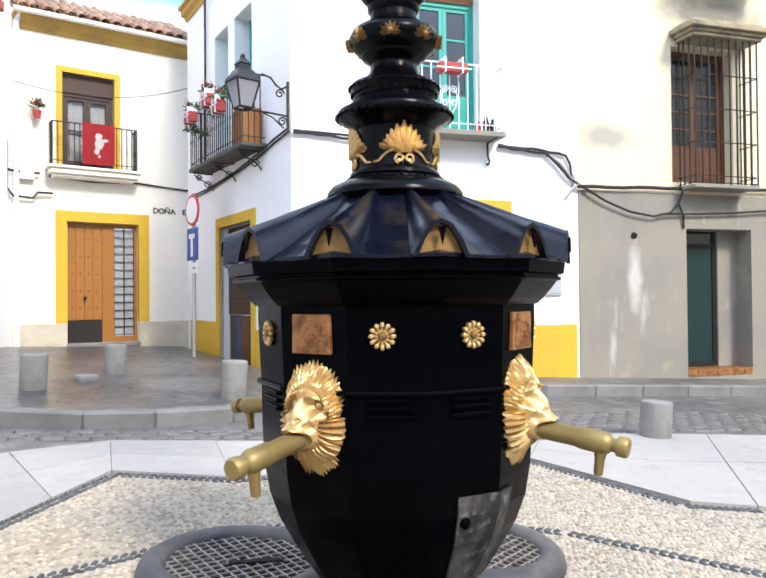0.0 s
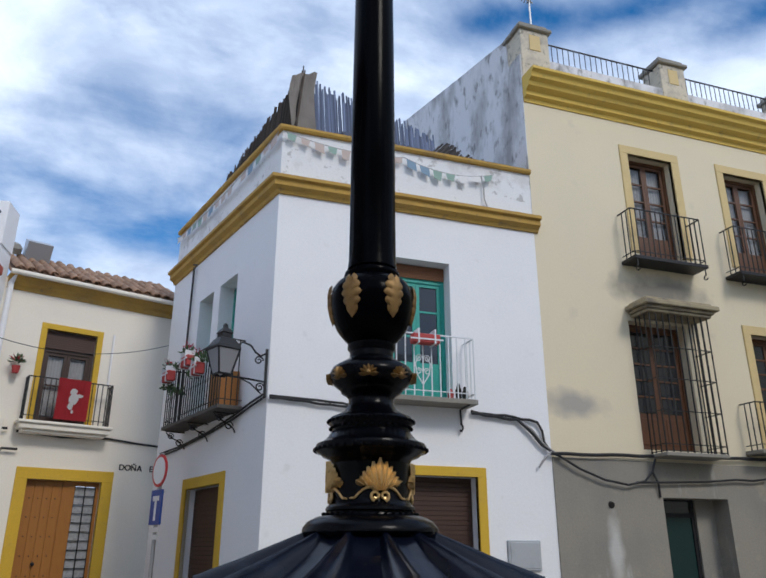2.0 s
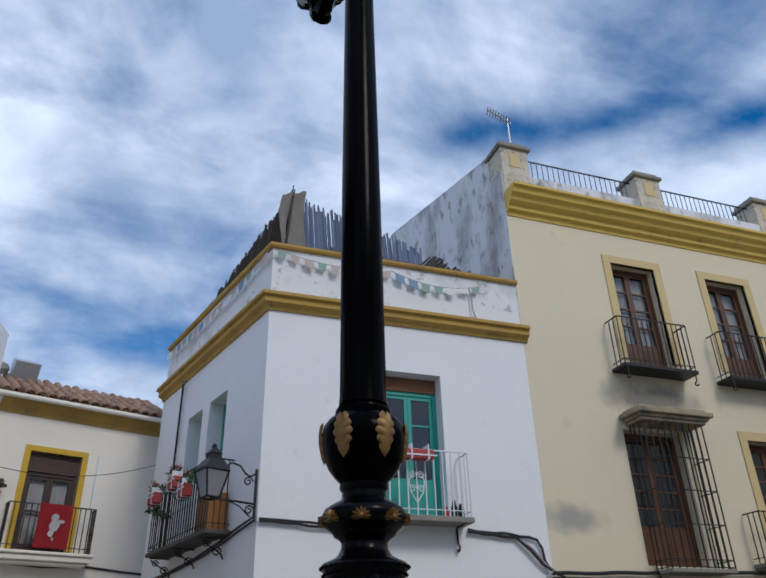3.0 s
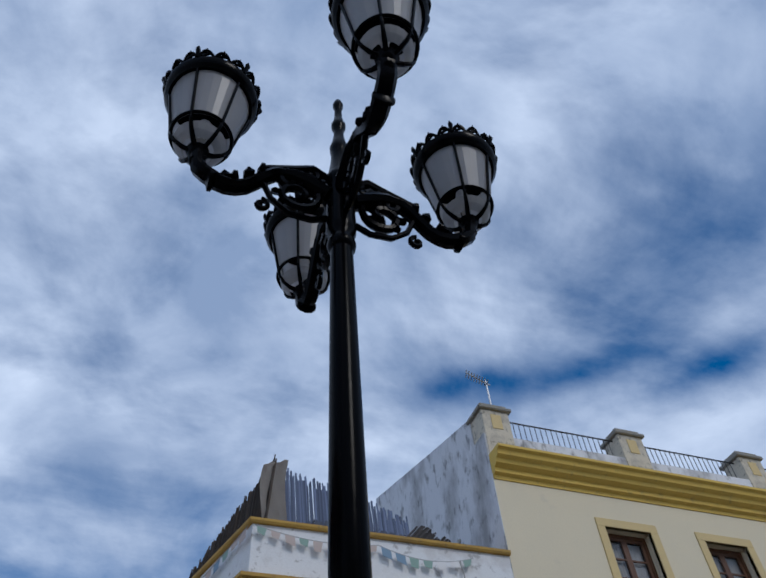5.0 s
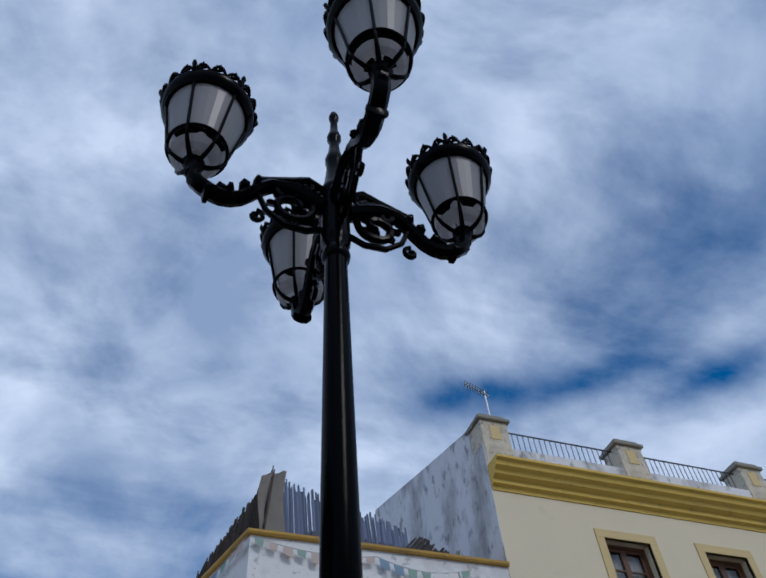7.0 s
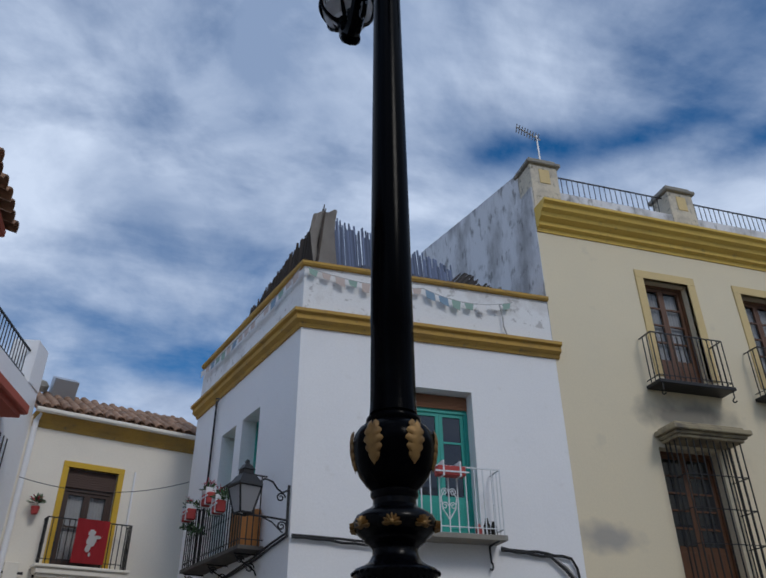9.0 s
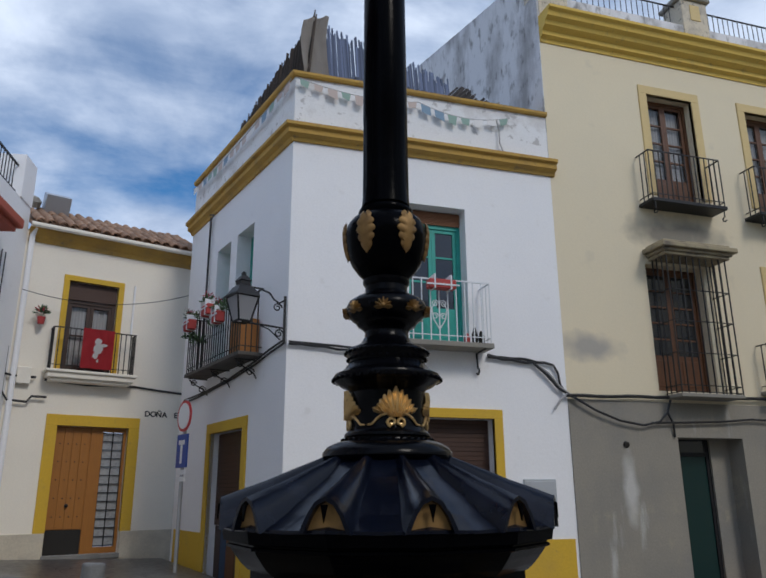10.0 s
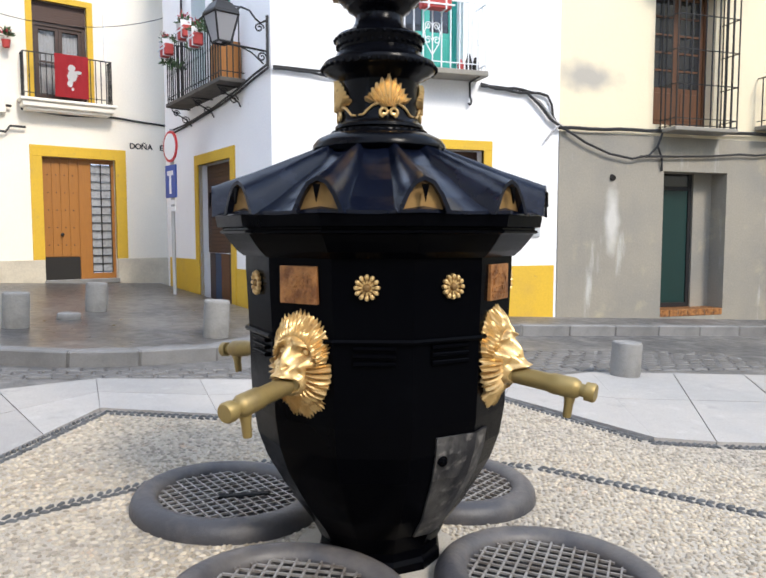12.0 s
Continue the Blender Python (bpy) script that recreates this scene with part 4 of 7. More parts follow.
def petal_rosette(i):
    ob = place(new("rosette"), on_face(i, 1.178, 0.006, 0.457) @ Matrix.Translation((-0.018 if i % 3 == 1 else 0.012, 0, 0)), fountain)
    ob["label"] = "gilt rosette with a ring of twelve round petals"
    for k in range(12):
        bm = bmesh.new()
        m = Matrix.Rotation(k * math.pi / 6, 4, "Y")
        lathe(bm, [(0.001, -0.002), (0.0068, 0.0), (0.0078, 0.006), (0.0058, 0.012), (0.001, 0.014)], 8, m @ Matrix.Translation((0, 0, 0.032)) @ Matrix.Rotation(math.pi / 2, 4, "X") @ Matrix.Diagonal((1, 1.25, 1, 1)))
        bar(bm, m @ Vector((0, -0.003, 0.012)), m @ Vector((0, -0.004, 0.028)), 0.006, 0.006)
        part("petal", bm, GOLD, ob, smooth=True)
    bm = bmesh.new()
    lathe(bm, [(0.001, -0.006), (0.026, -0.002), (0.025, 0.002), (0.014, 0.004), (0.012, 0.010), (0.009, 0.015), (0.001, 0.018)], 16, Matrix.Rotation(math.pi / 2, 4, "X"))
    part("boss", bm, GOLD_DULL, ob, smooth=True)


def name_plaque(i):
    ob = place(new("plaque"), on_face(i, 1.155, 0.003, 0.458), fountain)
    ob["label"] = "rough copper-brown cast plaque with worn raised letters"
    bm = bmesh.new()
    box(bm, -0.072, 0.072, -0.010, 0.02, -0.031, 0.086, None, 0.0015)
    part("plate", bm, TERRACOTTA, ob)
    rnd = random.Random(i)
    for z, hgt in ((0.058, 0.012), (0.032, 0.020), (0.006, 0.013), (-0.016, 0.011)):
        bm = bmesh.new()
        x = -0.060 + rnd.uniform(0, 0.02)
        while x < 0.052:
            w = rnd.uniform(0.004, 0.014)
            lift = rnd.uniform(-0.004, 0.004)
            bar(bm, (x, -0.011, z - hgt / 2 + lift), (x + rnd.uniform(-0.004, 0.004), -0.011, z + hgt / 2 + lift), 0.0045, 0.010)
            bar(bm, (x, -0.011, z + lift + rnd.uniform(-0.4, 0.4) * hgt), (x + w, -0.011, z + lift + rnd.uniform(-0.4, 0.4) * hgt), 0.0045, 0.009)
            x += w + 0.004
        part("letter_bar", bm, TERRACOTTA, ob)


def bump_at(x, z, cx, cz, sx, sz):
    return math.exp(-((x - cx) / sx) ** 2 - ((z - cz) / sz) ** 2)


def mask_relief(x, z):
    """How far the fish face stands out of the bowl at a point: muzzle, brows, eye pits, lips and jaw."""
    ax = abs(x)
    d = 0.030 + 0.064 * bump_at(x, z, 0, 0.012, 0.066, 0.098)
    d += 0.020 * bump_at(x, z, 0, 0.050, 0.015, 0.042)                      # ridge of the nose
    d += 0.024 * bump_at(ax, z, 0.021, 0.004, 0.026, 0.020)                 # two lobes of the muzzle
    d += 0.040 * bump_at(ax, z, 0.034, 0.090 - 0.55 * (ax - 0.034), 0.032, 0.010)   # frowning brow
    d -= 0.034 * bump_at(ax, z, 0.041, 0.060, 0.021, 0.018)                 # eye pit
    d += 0.020 * bump_at(ax, z, 0.052, 0.022, 0.018, 0.013)                 # cheek
    d -= 0.016 * bump_at(ax, z, 0.040, 0.000, 0.008, 0.024)                 # fold beside the muzzle
    d -= 0.010 * bump_at(ax, z, 0.060, 0.000, 0.006, 0.030)                 # second fold
    q = math.hypot(x / 0.050, (z + 0.034) / 0.030)
    d += 0.028 * math.exp(-((q - 1.0) / 0.26) ** 2)                         # lips
    d -= 0.052 * math.exp(-(q / 0.70) ** 4)                                 # mouth
    d -= 0.014 * bump_at(ax, z, 0.014, 0.020, 0.006, 0.005)                 # nostril
    return d


def ray_fan(ribs, mid, spread, root, reach, out, drop, narrow, squeeze=0.9, depth=0.004):
    """A fan of fin rays as one fluted web: rays stand proud and run out into points."""
    bm = bmesh.new()
    steps = 6
    rows = []
    for k in range(4 * ribs + 1):
        u = k / (4 * ribs)
        a = mid - spread + 2 * spread * u
        crest = math.cos(2 * math.pi * k / 4)
        end = reach * (narrow + (1 - narrow) * math.cos((a - mid) * 0.9)) * (1.0 + 0.032 * crest + 0.035 * math.sin(k * 1.9))
        row = []
        for q in range(steps + 1):
            t = q / steps
            d = root + (end - root) * t
            y = out * (1 - t) ** 0.7 + drop * t + 0.010 * math.sin(math.pi * t) + depth * crest * (0.5 + 0.5 * t)
            row.append(bm.verts.new((d * math.sin(a) * squeeze, -y, d * math.cos(a) + 0.004)))
        rows.append(row)
    back = [[bm.verts.new(v.co + Vector((0, 0.005, 0))) for v in row] for row in rows]
    for front, rear in ((rows, False), (back, True)):
        for p_, q_ in zip(front, front[1:]):
            for k in range(steps):
                four = (p_[k], p_[k + 1], q_[k + 1], q_[k])
                bm.faces.new(four[::-1] if rear else four)
    edge = lambda g: [r[-1] for r in g] + g[-1][-2::-1] + [r[0] for r in g[-2::-1]] + g[0][1:-1]
    a_, b_ = edge(rows), edge(back)
    for k in range(len(a_)):
        j = (k + 1) % len(a_)
        bm.faces.new((a_[k], a_[j], b_[j], b_[k]))
    bmesh.ops.recalc_face_normals(bm, faces=bm.faces)
    return bm


def fish_mask(i):
    """A gilt fish head whose mouth holds the tap, with a fluted crest, gill fins and a beard of fins."""
    ob = place(new("fish_mask"), on_face(i, 0.918, 0.0, 0.447), fountain)
    ob["label"] = "gilt fish-head mask with bristling fins"
    bm = bmesh.new()
    n, rings = 80, 26
    rows = []
    for q in range(1, rings + 1):
        t = q / rings
        row = []
        for k in range(n):
            a = 2 * math.pi * k / n
            up = math.cos(a)
            R = 0.080 + 0.036 * max(0.0, up) ** 1.5 + 0.012 * max(0.0, -up) ** 2
            x, z = R * t * math.sin(a) * 0.95, R * t * up + 0.004
            strand = 0.003 * math.sin(k * 2 * math.pi / 4) * max(0.0, t - 0.5) * (1.8 if up > 0.2 else 0.6)
            row.append(bm.verts.new((x, -(mask_relief(x, z) + strand) * (1 - 0.45 * t ** 6), z)))
        rows.append(row)
    tip = bm.verts.new((0, -mask_relief(0, 0.004), 0.004))
    for k in range(n):
        bm.faces.new((tip, rows[0][(k + 1) % n], rows[0][k]))
    for p_, q_ in zip(rows, rows[1:]):
        for k in range(n):
            k2 = (k + 1) % n
            bm.faces.new((p_[k], p_[k2], q_[k2], q_[k]))
    bmesh.ops.recalc_face_normals(bm, faces=bm.faces)
    part("face", bm, GOLD, ob, smooth=True)
    for s in (-1, 1):
        bm = bmesh.new()
        y = -mask_relief(0.041, 0.060) - 0.006
        bmesh.ops.create_icosphere(bm, subdivisions=2, radius=0.0135, matrix=Matrix.Translation((s * 0.042, y, 0.060)))
        part("eyeball", bm, GOLD, ob, smooth=True)
        bm = bmesh.new()
        tube(bm, [(s * 0.042 + 0.0185 * math.cos(a), y - 0.002 - 0.004 * math.cos(a) * -s, 0.060 + 0.0165 * math.sin(a)) for a in [k * math.pi / 8 for k in range(16)]], 0.0042, 6, None, True)
        part("eyelid", bm, GOLD, ob, smooth=True)
    # crest in three overlapping rows, from the brows up
    for ribs, spread, root, reach, out, drop in ((30, 1.55, 0.088, 0.190, 0.030, -0.004), (25, 1.38, 0.092, 0.166, 0.040, 0.012), (20, 1.15, 0.094, 0.140, 0.048, 0.026)):
        part("crest", ray_fan(ribs, 0.0, spread, root, reach, out, drop, 0.34), GOLD, ob, "crest of fine fin rays", smooth=True)
    # two thick-ribbed fans on each cheek
    for s in (-1, 1):
        for mid, span, reach, root, out in ((1.74, 0.36, 0.122, 0.062, 0.058), (2.34, 0.34, 0.124, 0.064, 0.050)):
            part("gill_fin", ray_fan(4, s * mid, span, root, reach, out, 0.012, 0.75, 0.94, 0.011), GOLD, ob, smooth=True)
    # beard of rays under the jaw
    for ribs, spread, reach, out, drop in ((16, 0.70, 0.156, 0.022, -0.004), (12, 0.54, 0.126, 0.034, 0.010)):
        part("beard", ray_fan(ribs, math.pi, spread, 0.072, reach, out, drop, 0.40, 0.95, 0.005), GOLD, ob, "beard of fin rays", smooth=True)
    # flat plate that ties the fins to the bowl
    bm = bmesh.new()
    rim, back = [], []
    for k in range(48):
        a = 2 * math.pi * k / 48
        up = math.cos(a)
        R = 0.086 + 0.074 * max(0.0, up) ** 1.6 + 0.040 * max(0.0, -up) ** 1.6
        rim.append(bm.verts.new((R * math.sin(a) * 0.94, -0.004, R * up))); back.append(bm.verts.new((R * math.sin(a) * 0.96, 0.014, R * up)))
    for k in range(48):
        bm.faces.new((rim[k], rim[(k + 1) % 48], back[(k + 1) % 48], back[k]))
    bm.faces.new(rim)
    bmesh.ops.recalc_face_normals(bm, faces=bm.faces)
    part("back_plate", bm, GOLD, ob)


def brass_tap(i):
    ob = place(new("tap"), on_face(i, 0.884, 0.045, 0.447) @ Matrix.Rotation(radians(7), 4, "X") @ Matrix.Diagonal((1.14, 1, 1.14, 1)), fountain)
    ob["label"] = "aged brass spring tap"
    down = Matrix.Rotation(math.pi / 2, 4, "X") 
    bm = bmesh.new()
    lathe(bm, [(0.020, 0.0), (0.034, 0.012), (0.034, 0.028), (0.026, 0.036), (0.0255, 0.15), (0.029, 0.165), (0.030, 0.235), (0.024, 0.250), (0.018, 0.256), (0.018, 0.272)], 20, down @ Matrix.Identity(4))
    part("barrel", bm, BRASS, ob, smooth=True)
    bm = bmesh.new()
    lathe(bm, [(0.016, 0.270), (0.026, 0.273), (0.027, 0.298), (0.023, 0.304)], 16, down)
    part("push_knob", bm, BRASS, ob, smooth=True)
    bm = bmesh.new()
    lathe(bm, [(0.012, -0.085), (0.0135, -0.080), (0.0145, -0.045), (0.018, -0.03), (0.020, 0.0)], 14, Matrix.Translation((0, -0.225, 0)))
    part("spout", bm, BRASS, ob, smooth=True)


for i in (0, 3, 6, 9):
    fish_mask(i)
    brass_tap(i)
    name_plaque(i)
for i in (1, 2, 4, 5, 7, 8, 10, 11):
    petal_rosette(i)
    bm = bmesh.new()
    m = on_face(i, 0.0, 0.004, 0.452)
    side = 1 if i % 3 == 1 else -1
    for z in (0.992, 0.968, 0.944):
        x = 0.004 if side > 0 else 0.010
        box(bm, x - 0.068, x + 0.068, -0.008, 0.03, z - 0.007, z + 0.007, m, 0.003)
    part("triglyph", bm, IRON, fountain)
# hatch low on the bowl, bent round a corner of it
bm = bmesh.new()
mm = Matrix.Rotation(TURN0 + 2 * math.pi / 6, 4, "Z")
pts = []
for z, r, w0, w1 in ((0.30, 0.243, 0.004, 0.50), (0.38, 0.300, 0.004, 0.46), (0.46, 0.348, -0.03, 0.46), (0.55, 0.397, -0.05, 0.45), (0.64, 0.428, -0.06, 0.44), (0.70, 0.438, -0.065, 0.44)):
    ring = []
    for k in range(7):
        u = w0 + (w1 - w0) * k / 6
        off = (u + math.pi / 12) % (math.pi / 6) - math.pi / 12
        rr = r / math.cos(off)
        ring.append((u, rr))
    pts.append([bm.verts.new(mm @ Vector(((rr + 0.009) * math.cos(u), (rr + 0.009) * math.sin(u), fz(z)))) for u, rr in ring] + [bm.verts.new(mm @ Vector(((rr - 0.012) * math.cos(u), (rr - 0.012) * math.sin(u), fz(z)))) for u, rr in ring[::-1]])
for a, b in zip(pts, pts[1:]):
    for k in range(14):
        bm.faces.new((a[k], a[(k + 1) % 14], b[(k + 1) % 14], b[k]))
bm.faces.new(pts[0][::-1]); bm.faces.new(pts[-1])
hatch = part("hatch", bm, IRON_WORN, fountain, "worn grey hatch with a bolt")
bm = bmesh.new()
lathe(bm, [(0.018, 0.0), (0.018, 0.008), (0.010, 0.012), (0.008, 0.016)], 12, mm @ Matrix.Translation((0.428, 0.0, fz(0.62))) @ Matrix.Rotation(math.pi / 2, 4, "Y"))
part("bolt", bm, IRON, hatch)
# fluted shaft
bm = bmesh.new()
F_N = 16
rows = []
for z, r in ((2.622, 0.098), (2.66, 0.0945), (2.70, 0.094), (3.0, 0.0925), (3.02, 0.0935), (3.6, 0.0905), (4.85, 0.080), (5.47, 0.075)):
    flute = 0.006 if 2.68 < z < 3.01 else 0.0
    rows.append([bm.verts.new(((r - flute * (i % 2)) * math.cos(math.pi * i / F_N), (r - flute * (i % 2)) * math.sin(math.pi * i / F_N), fz(z))) for i in range(2 * F_N)])
for a, b in zip(rows, rows[1:]):
    for i in range(2 * F_N):
        j = (i + 1) % (2 * F_N)
        bm.faces.new((a[i], a[j], b[j], b[i]))
bm.faces.new(rows[0][::-1]); bm.faces.new(rows[-1])
part("shaft", bm, IRON, fountain, "tall tapering black shaft", smooth=True)
bm = bmesh.new()
HEAD = 0.44                        # the head of the post begins this much above its drawn heights
lathe(bm, [(r, fz(z + HEAD + 0.02 * (z - 5.0))) for r, z in ((0.06, 4.98), (0.090, 5.02), (0.098, 5.06), (0.090, 5.10), (0.082, 5.13), (0.10, 5.18), (0.105, 5.25), (0.098, 5.70), (0.105, 5.76), (0.115, 5.80), (0.10, 5.86), (0.085, 5.92), (0.07, 6.06), (0.062, 6.18), (0.072, 6.24), (0.075, 6.30), (0.055, 6.38), (0.04, 6.52), (0.045, 6.58), (0.058, 6.62), (0.060, 6.67), (0.045, 6.72), (0.034, 6.80), (0.030, 6.94), (0.042, 6.98), (0.045, 7.03), (0.030, 7.09), (0.010, 7.12))], 24)
part("lamp_head_post", bm, IRON, fountain, "turned post head with finial", smooth=True)


def scroll(cx, cz, r0, turns, start, grow=0.0, n=26, sign=1):
    """Points of a spiral in the xz plane."""
    out = []
    for k in range(n + 1):
        t = k / n
        a = start + sign * turns * 2 * math.pi * t
        r = r0 * (1 - 0.8 * t)
        out.append((cx + r * math.cos(a), 0, cz + r * math.sin(a)))
    return out


def lamp_arm(bearing):
    ob = place(new("lamp_arm"), Matrix.Rotation(bearing, 4, "Z") @ Matrix.Translation((0, 0, fz(6.07))) @ Matrix.Diagonal((1.045, 1.3, 1.16, 1)), fountain)
    ob["label"] = "scrolled iron lamp arm"
    bm = bmesh.new()
    pts = []
    for k in range(15):
        t = k / 14
        x = 0.09 + 0.86 * t
        z = 0.10 * math.sin(math.pi * min(1, t * 1.5)) - 0.16 * max(0, math.sin(math.pi * (t - 0.45) / 0.62)) * (t > 0.45) - 0.02
        pts.append((x, 0, z))
    pts.append((0.985, 0, 0.10))
    tube(bm, pts, [0.056] * 5 + [0.046] * 6 + [0.05] * 5, 8)
    for x, z, r in ((0.55, 0.055, 0.055), (0.72, -0.10, 0.055), (0.14, 0.03, 0.06), (0.86, -0.17, 0.06)):
        lathe(bm, [(0.02, -0.03), (r, -0.012), (r, 0.012), (0.02, 0.03)], 10, Matrix.Translation((x, 0, z)) @ Matrix.Rotation(math.pi / 2, 4, "Y"))
    part("arm_bar", bm, IRON, ob, smooth=True)
    bm = bmesh.new()
    tube(bm, scroll(0.30, -0.10, 0.15, 1.3, math.pi * 0.9), 0.027, 6)
    tube(bm, scroll(0.24, 0.16, 0.09, 1.2, math.pi * 1.4, sign=-1), 0.026, 6)
    tube(bm, [(0.10, 0, -0.26), (0.20, 0, -0.31), (0.35, 0, -0.30), (0.47, 0, -0.20), (0.52, 0, -0.08), (0.60, 0, -0.02)], 0.020, 6)
    tube(bm, scroll(0.53, -0.28, 0.055, 1.1, math.pi * 0.5), 0.016, 6)
    for k in range(7):
        a = k * 2 * math.pi / 7
        leaf_plate(bm, Matrix.Translation((0.32 + 0.06 * math.cos(a), 0, -0.10 + 0.06 * math.sin(a))) @ Matrix.Rotation(math.pi / 2 - a, 4, "Y"), 0.09, 0.07, 2, 0.02)
    for x, z in ((0.20, 0.10), (0.38, 0.10), (0.46, 0.07), (0.63, -0.0), (0.78, -0.10)):
        bmesh.ops.create_icosphere(bm, subdivisions=1, radius=0.045, matrix=Matrix.Translation((x, 0, z)))
    tube(bm, scroll(0.36, 0.02, 0.085, 1.2, math.pi * 1.1, sign=-1), 0.030, 6)
    tube(bm, [(0.08, 0, 0.16), (0.20, 0, 0.22), (0.32, 0, 0.17), (0.44, 0, 0.13), (0.56, 0, 0.09)], [0.030, 0.038, 0.034, 0.030, 0.026], 6)
    part("scrollwork", bm, IRON, ob, smooth=True)


LANTERN_R = 1.025


def lantern(bearing):
    """A tapering six-pane lantern with a pierced crown and a domed basket below."""
    ob = place(new("lantern"), Matrix.Rotation(bearing, 4, "Z") @ Matrix.Translation((LANTERN_R, 0, fz(6.36))) @ Matrix.Scale(1.32, 4), fountain)
    ob["label"] = "black lantern with milky panes and a pierced crown"
    low, high, h = 0.162, 0.236, 0.412
    n = 6
    turn = radians(3) - bearing        # all four lanterns are turned alike
    at = lambda r, i, z: (r * math.cos(2 * math.pi * i / n + turn), r * math.sin(2 * math.pi * i / n + turn), z)
    for i in range(n):
        bm = bmesh.new()
        seg = 5
        lo, hi = [], []
        for k in range(seg + 1):
            t = i + k / seg
            lo.append(bm.verts.new(at(low - 0.006, t, 0.0))); hi.append(bm.verts.new(at(high - 0.008, t, h)))
        for k in range(seg):
            bm.faces.new((lo[k], lo[k + 1], hi[k + 1], hi[k]))
        part("pane", bm, MILK, ob, "milky lamp pane")
        bm = bmesh.new()
        tube(bm, [at(low, i, -0.01), at(high, i, h)], 0.0095, 6)
        part("corner_bar", bm, IRON, ob)
        # ribs of the open basket under the glass
        bm = bmesh.new()
        pts = [at(low * math.cos(t * 1.35), i, -0.15 * math.sin(t * 1.35)) for t in (0, 0.25, 0.5, 0.75, 1.0)]
        tube(bm, pts, [0.009, 0.010, 0.012, 0.014, 0.016], 6)
        part("basket_rib", bm, IRON, ob)
        bm = bmesh.new()
        seg = 4
        grid = [[bm.verts.new(at((low - 0.008) * math.cos(t * 1.25), i + k / seg, -0.15 * math.sin(t * 1.25))) for k in range(seg + 1)] for t in (0.32, 0.55, 0.80)]
        for p, q in zip(grid, grid[1:]):
            for k in range(seg):
                bm.faces.new((p[k], p[k + 1], q[k + 1], q[k]))
        part("lower_pane", bm, MILK, ob, "milky lower pane")
    bm = bmesh.new()
    ring = [at(low, k / 6, 0.0) for k in range(36)]
    tube(bm, ring, 0.011, 6, None, True)
    part("lower_ring", bm, IRON, ob, smooth=True)
    bm = bmesh.new()
    lathe(bm, [(0.20, h - 0.03), (high + 0.004, h - 0.034), (high + 0.018, h - 0.01), (high + 0.030, h + 0.01), (high + 0.032, h + 0.05), (high + 0.012, h + 0.062), (high - 0.03, h + 0.068), (0.10, h + 0.16), (0.05, h + 0.20), (0.04, h + 0.25), (0.02, h + 0.30)], 36)
    part("hood", bm, IRON, ob, "black domed hood", smooth=True)
    # pierced crown: arches and points that lean outwards
    bm = bmesh.new()
    m_ = 18
    for k in range(m_):
        a0, a1 = 6 * k / m_, 6 * (k + 1) / m_
        arch = []
        for s in range(7):
            u = s / 6
            arch.append(at(high + 0.022 + 0.020 * math.sin(math.pi * u), a0 + (a1 - a0) * u, h + 0.05 + 0.050 * math.sin(math.pi * u)))
        tube(bm, arch, 0.0105, 5)
        tube(bm, [at(high + 0.038, a0 + (a1 - a0) * 0.5, h + 0.095), at(high + 0.043, a0 + (a1 - a0) * 0.5, h + 0.128)], [0.014, 0.004], 5)
        tube(bm, [at(high + 0.030, a0 + (a1 - a0) * 0.25, h + 0.06), at(high + 0.034, a0 + (a1 - a0) * 0.75, h + 0.085)], 0.009, 4)
        if k % 3 == 0:
            tube(bm, [at(high + 0.026, a0, h + 0.05), at(high + 0.050, a0, h + 0.115), at(high + 0.052, a0, h + 0.150)], [0.014, 0.016, 0.004], 5)
    part("crown", bm, IRON, ob, "pierced iron crown")
    bm = bmesh.new()
    lathe(bm, [(0.004, -0.275), (0.024, -0.258), (0.036, -0.236), (0.032, -0.216), (0.020, -0.205), (0.028, -0.192), (0.044, -0.178), (0.050, -0.155), (0.062, -0.135), (0.030, -0.12)], 16)
    part("drop_finial", bm, IRON, ob, "turned drop finial", smooth=True)
    bm = bmesh.new()
    lathe(bm, [(0.012, 0.20), (0.035, 0.16), (0.040, 0.12), (0.020, 0.05), (0.022, -0.02)], 12)
    part("bulb", bm, CURTAIN, ob, "unlit white bulb", smooth=True)


for q in range(4):
    lamp_arm(q * math.pi / 2)
    lantern(q * math.pi / 2)
# ---------------------------------------------------------------- doors, balconies and fittings of the houses
# left house door with its glass side light
ob = place(new("front_door"), LEFT_W, left_house)
ob["label"] = "varnished oak front door with dark kick plate and glass-block side light"
d0, d1, dz0, dz1 = L_DOOR
split = d0 + 0.60
bm = bmesh.new()
box(bm, d0, split, 0.12, 0.18, dz0 + 0.02, dz1)
n = 4
for i in range(n):
    a = d0 + 0.02 + (split - d0 - 0.04) * i / n
    b = d0 + 0.02 + (split - d0 - 0.04) * (i + 1) / n - 0.006
    box(bm, a, b, 0.105, 0.12, dz0 + 0.42, dz1 - 0.02, None, 0.003)
part("door_leaf", bm, OAK, ob)
bm = bmesh.new()
box(bm, d0 + 0.01, split - 0.01, 0.098, 0.12, dz0 + 0.02, dz0 + 0.41, None, 0.003)
part("kick_plate", bm, DARK, ob, "black kick plate")
bm = bmesh.new()
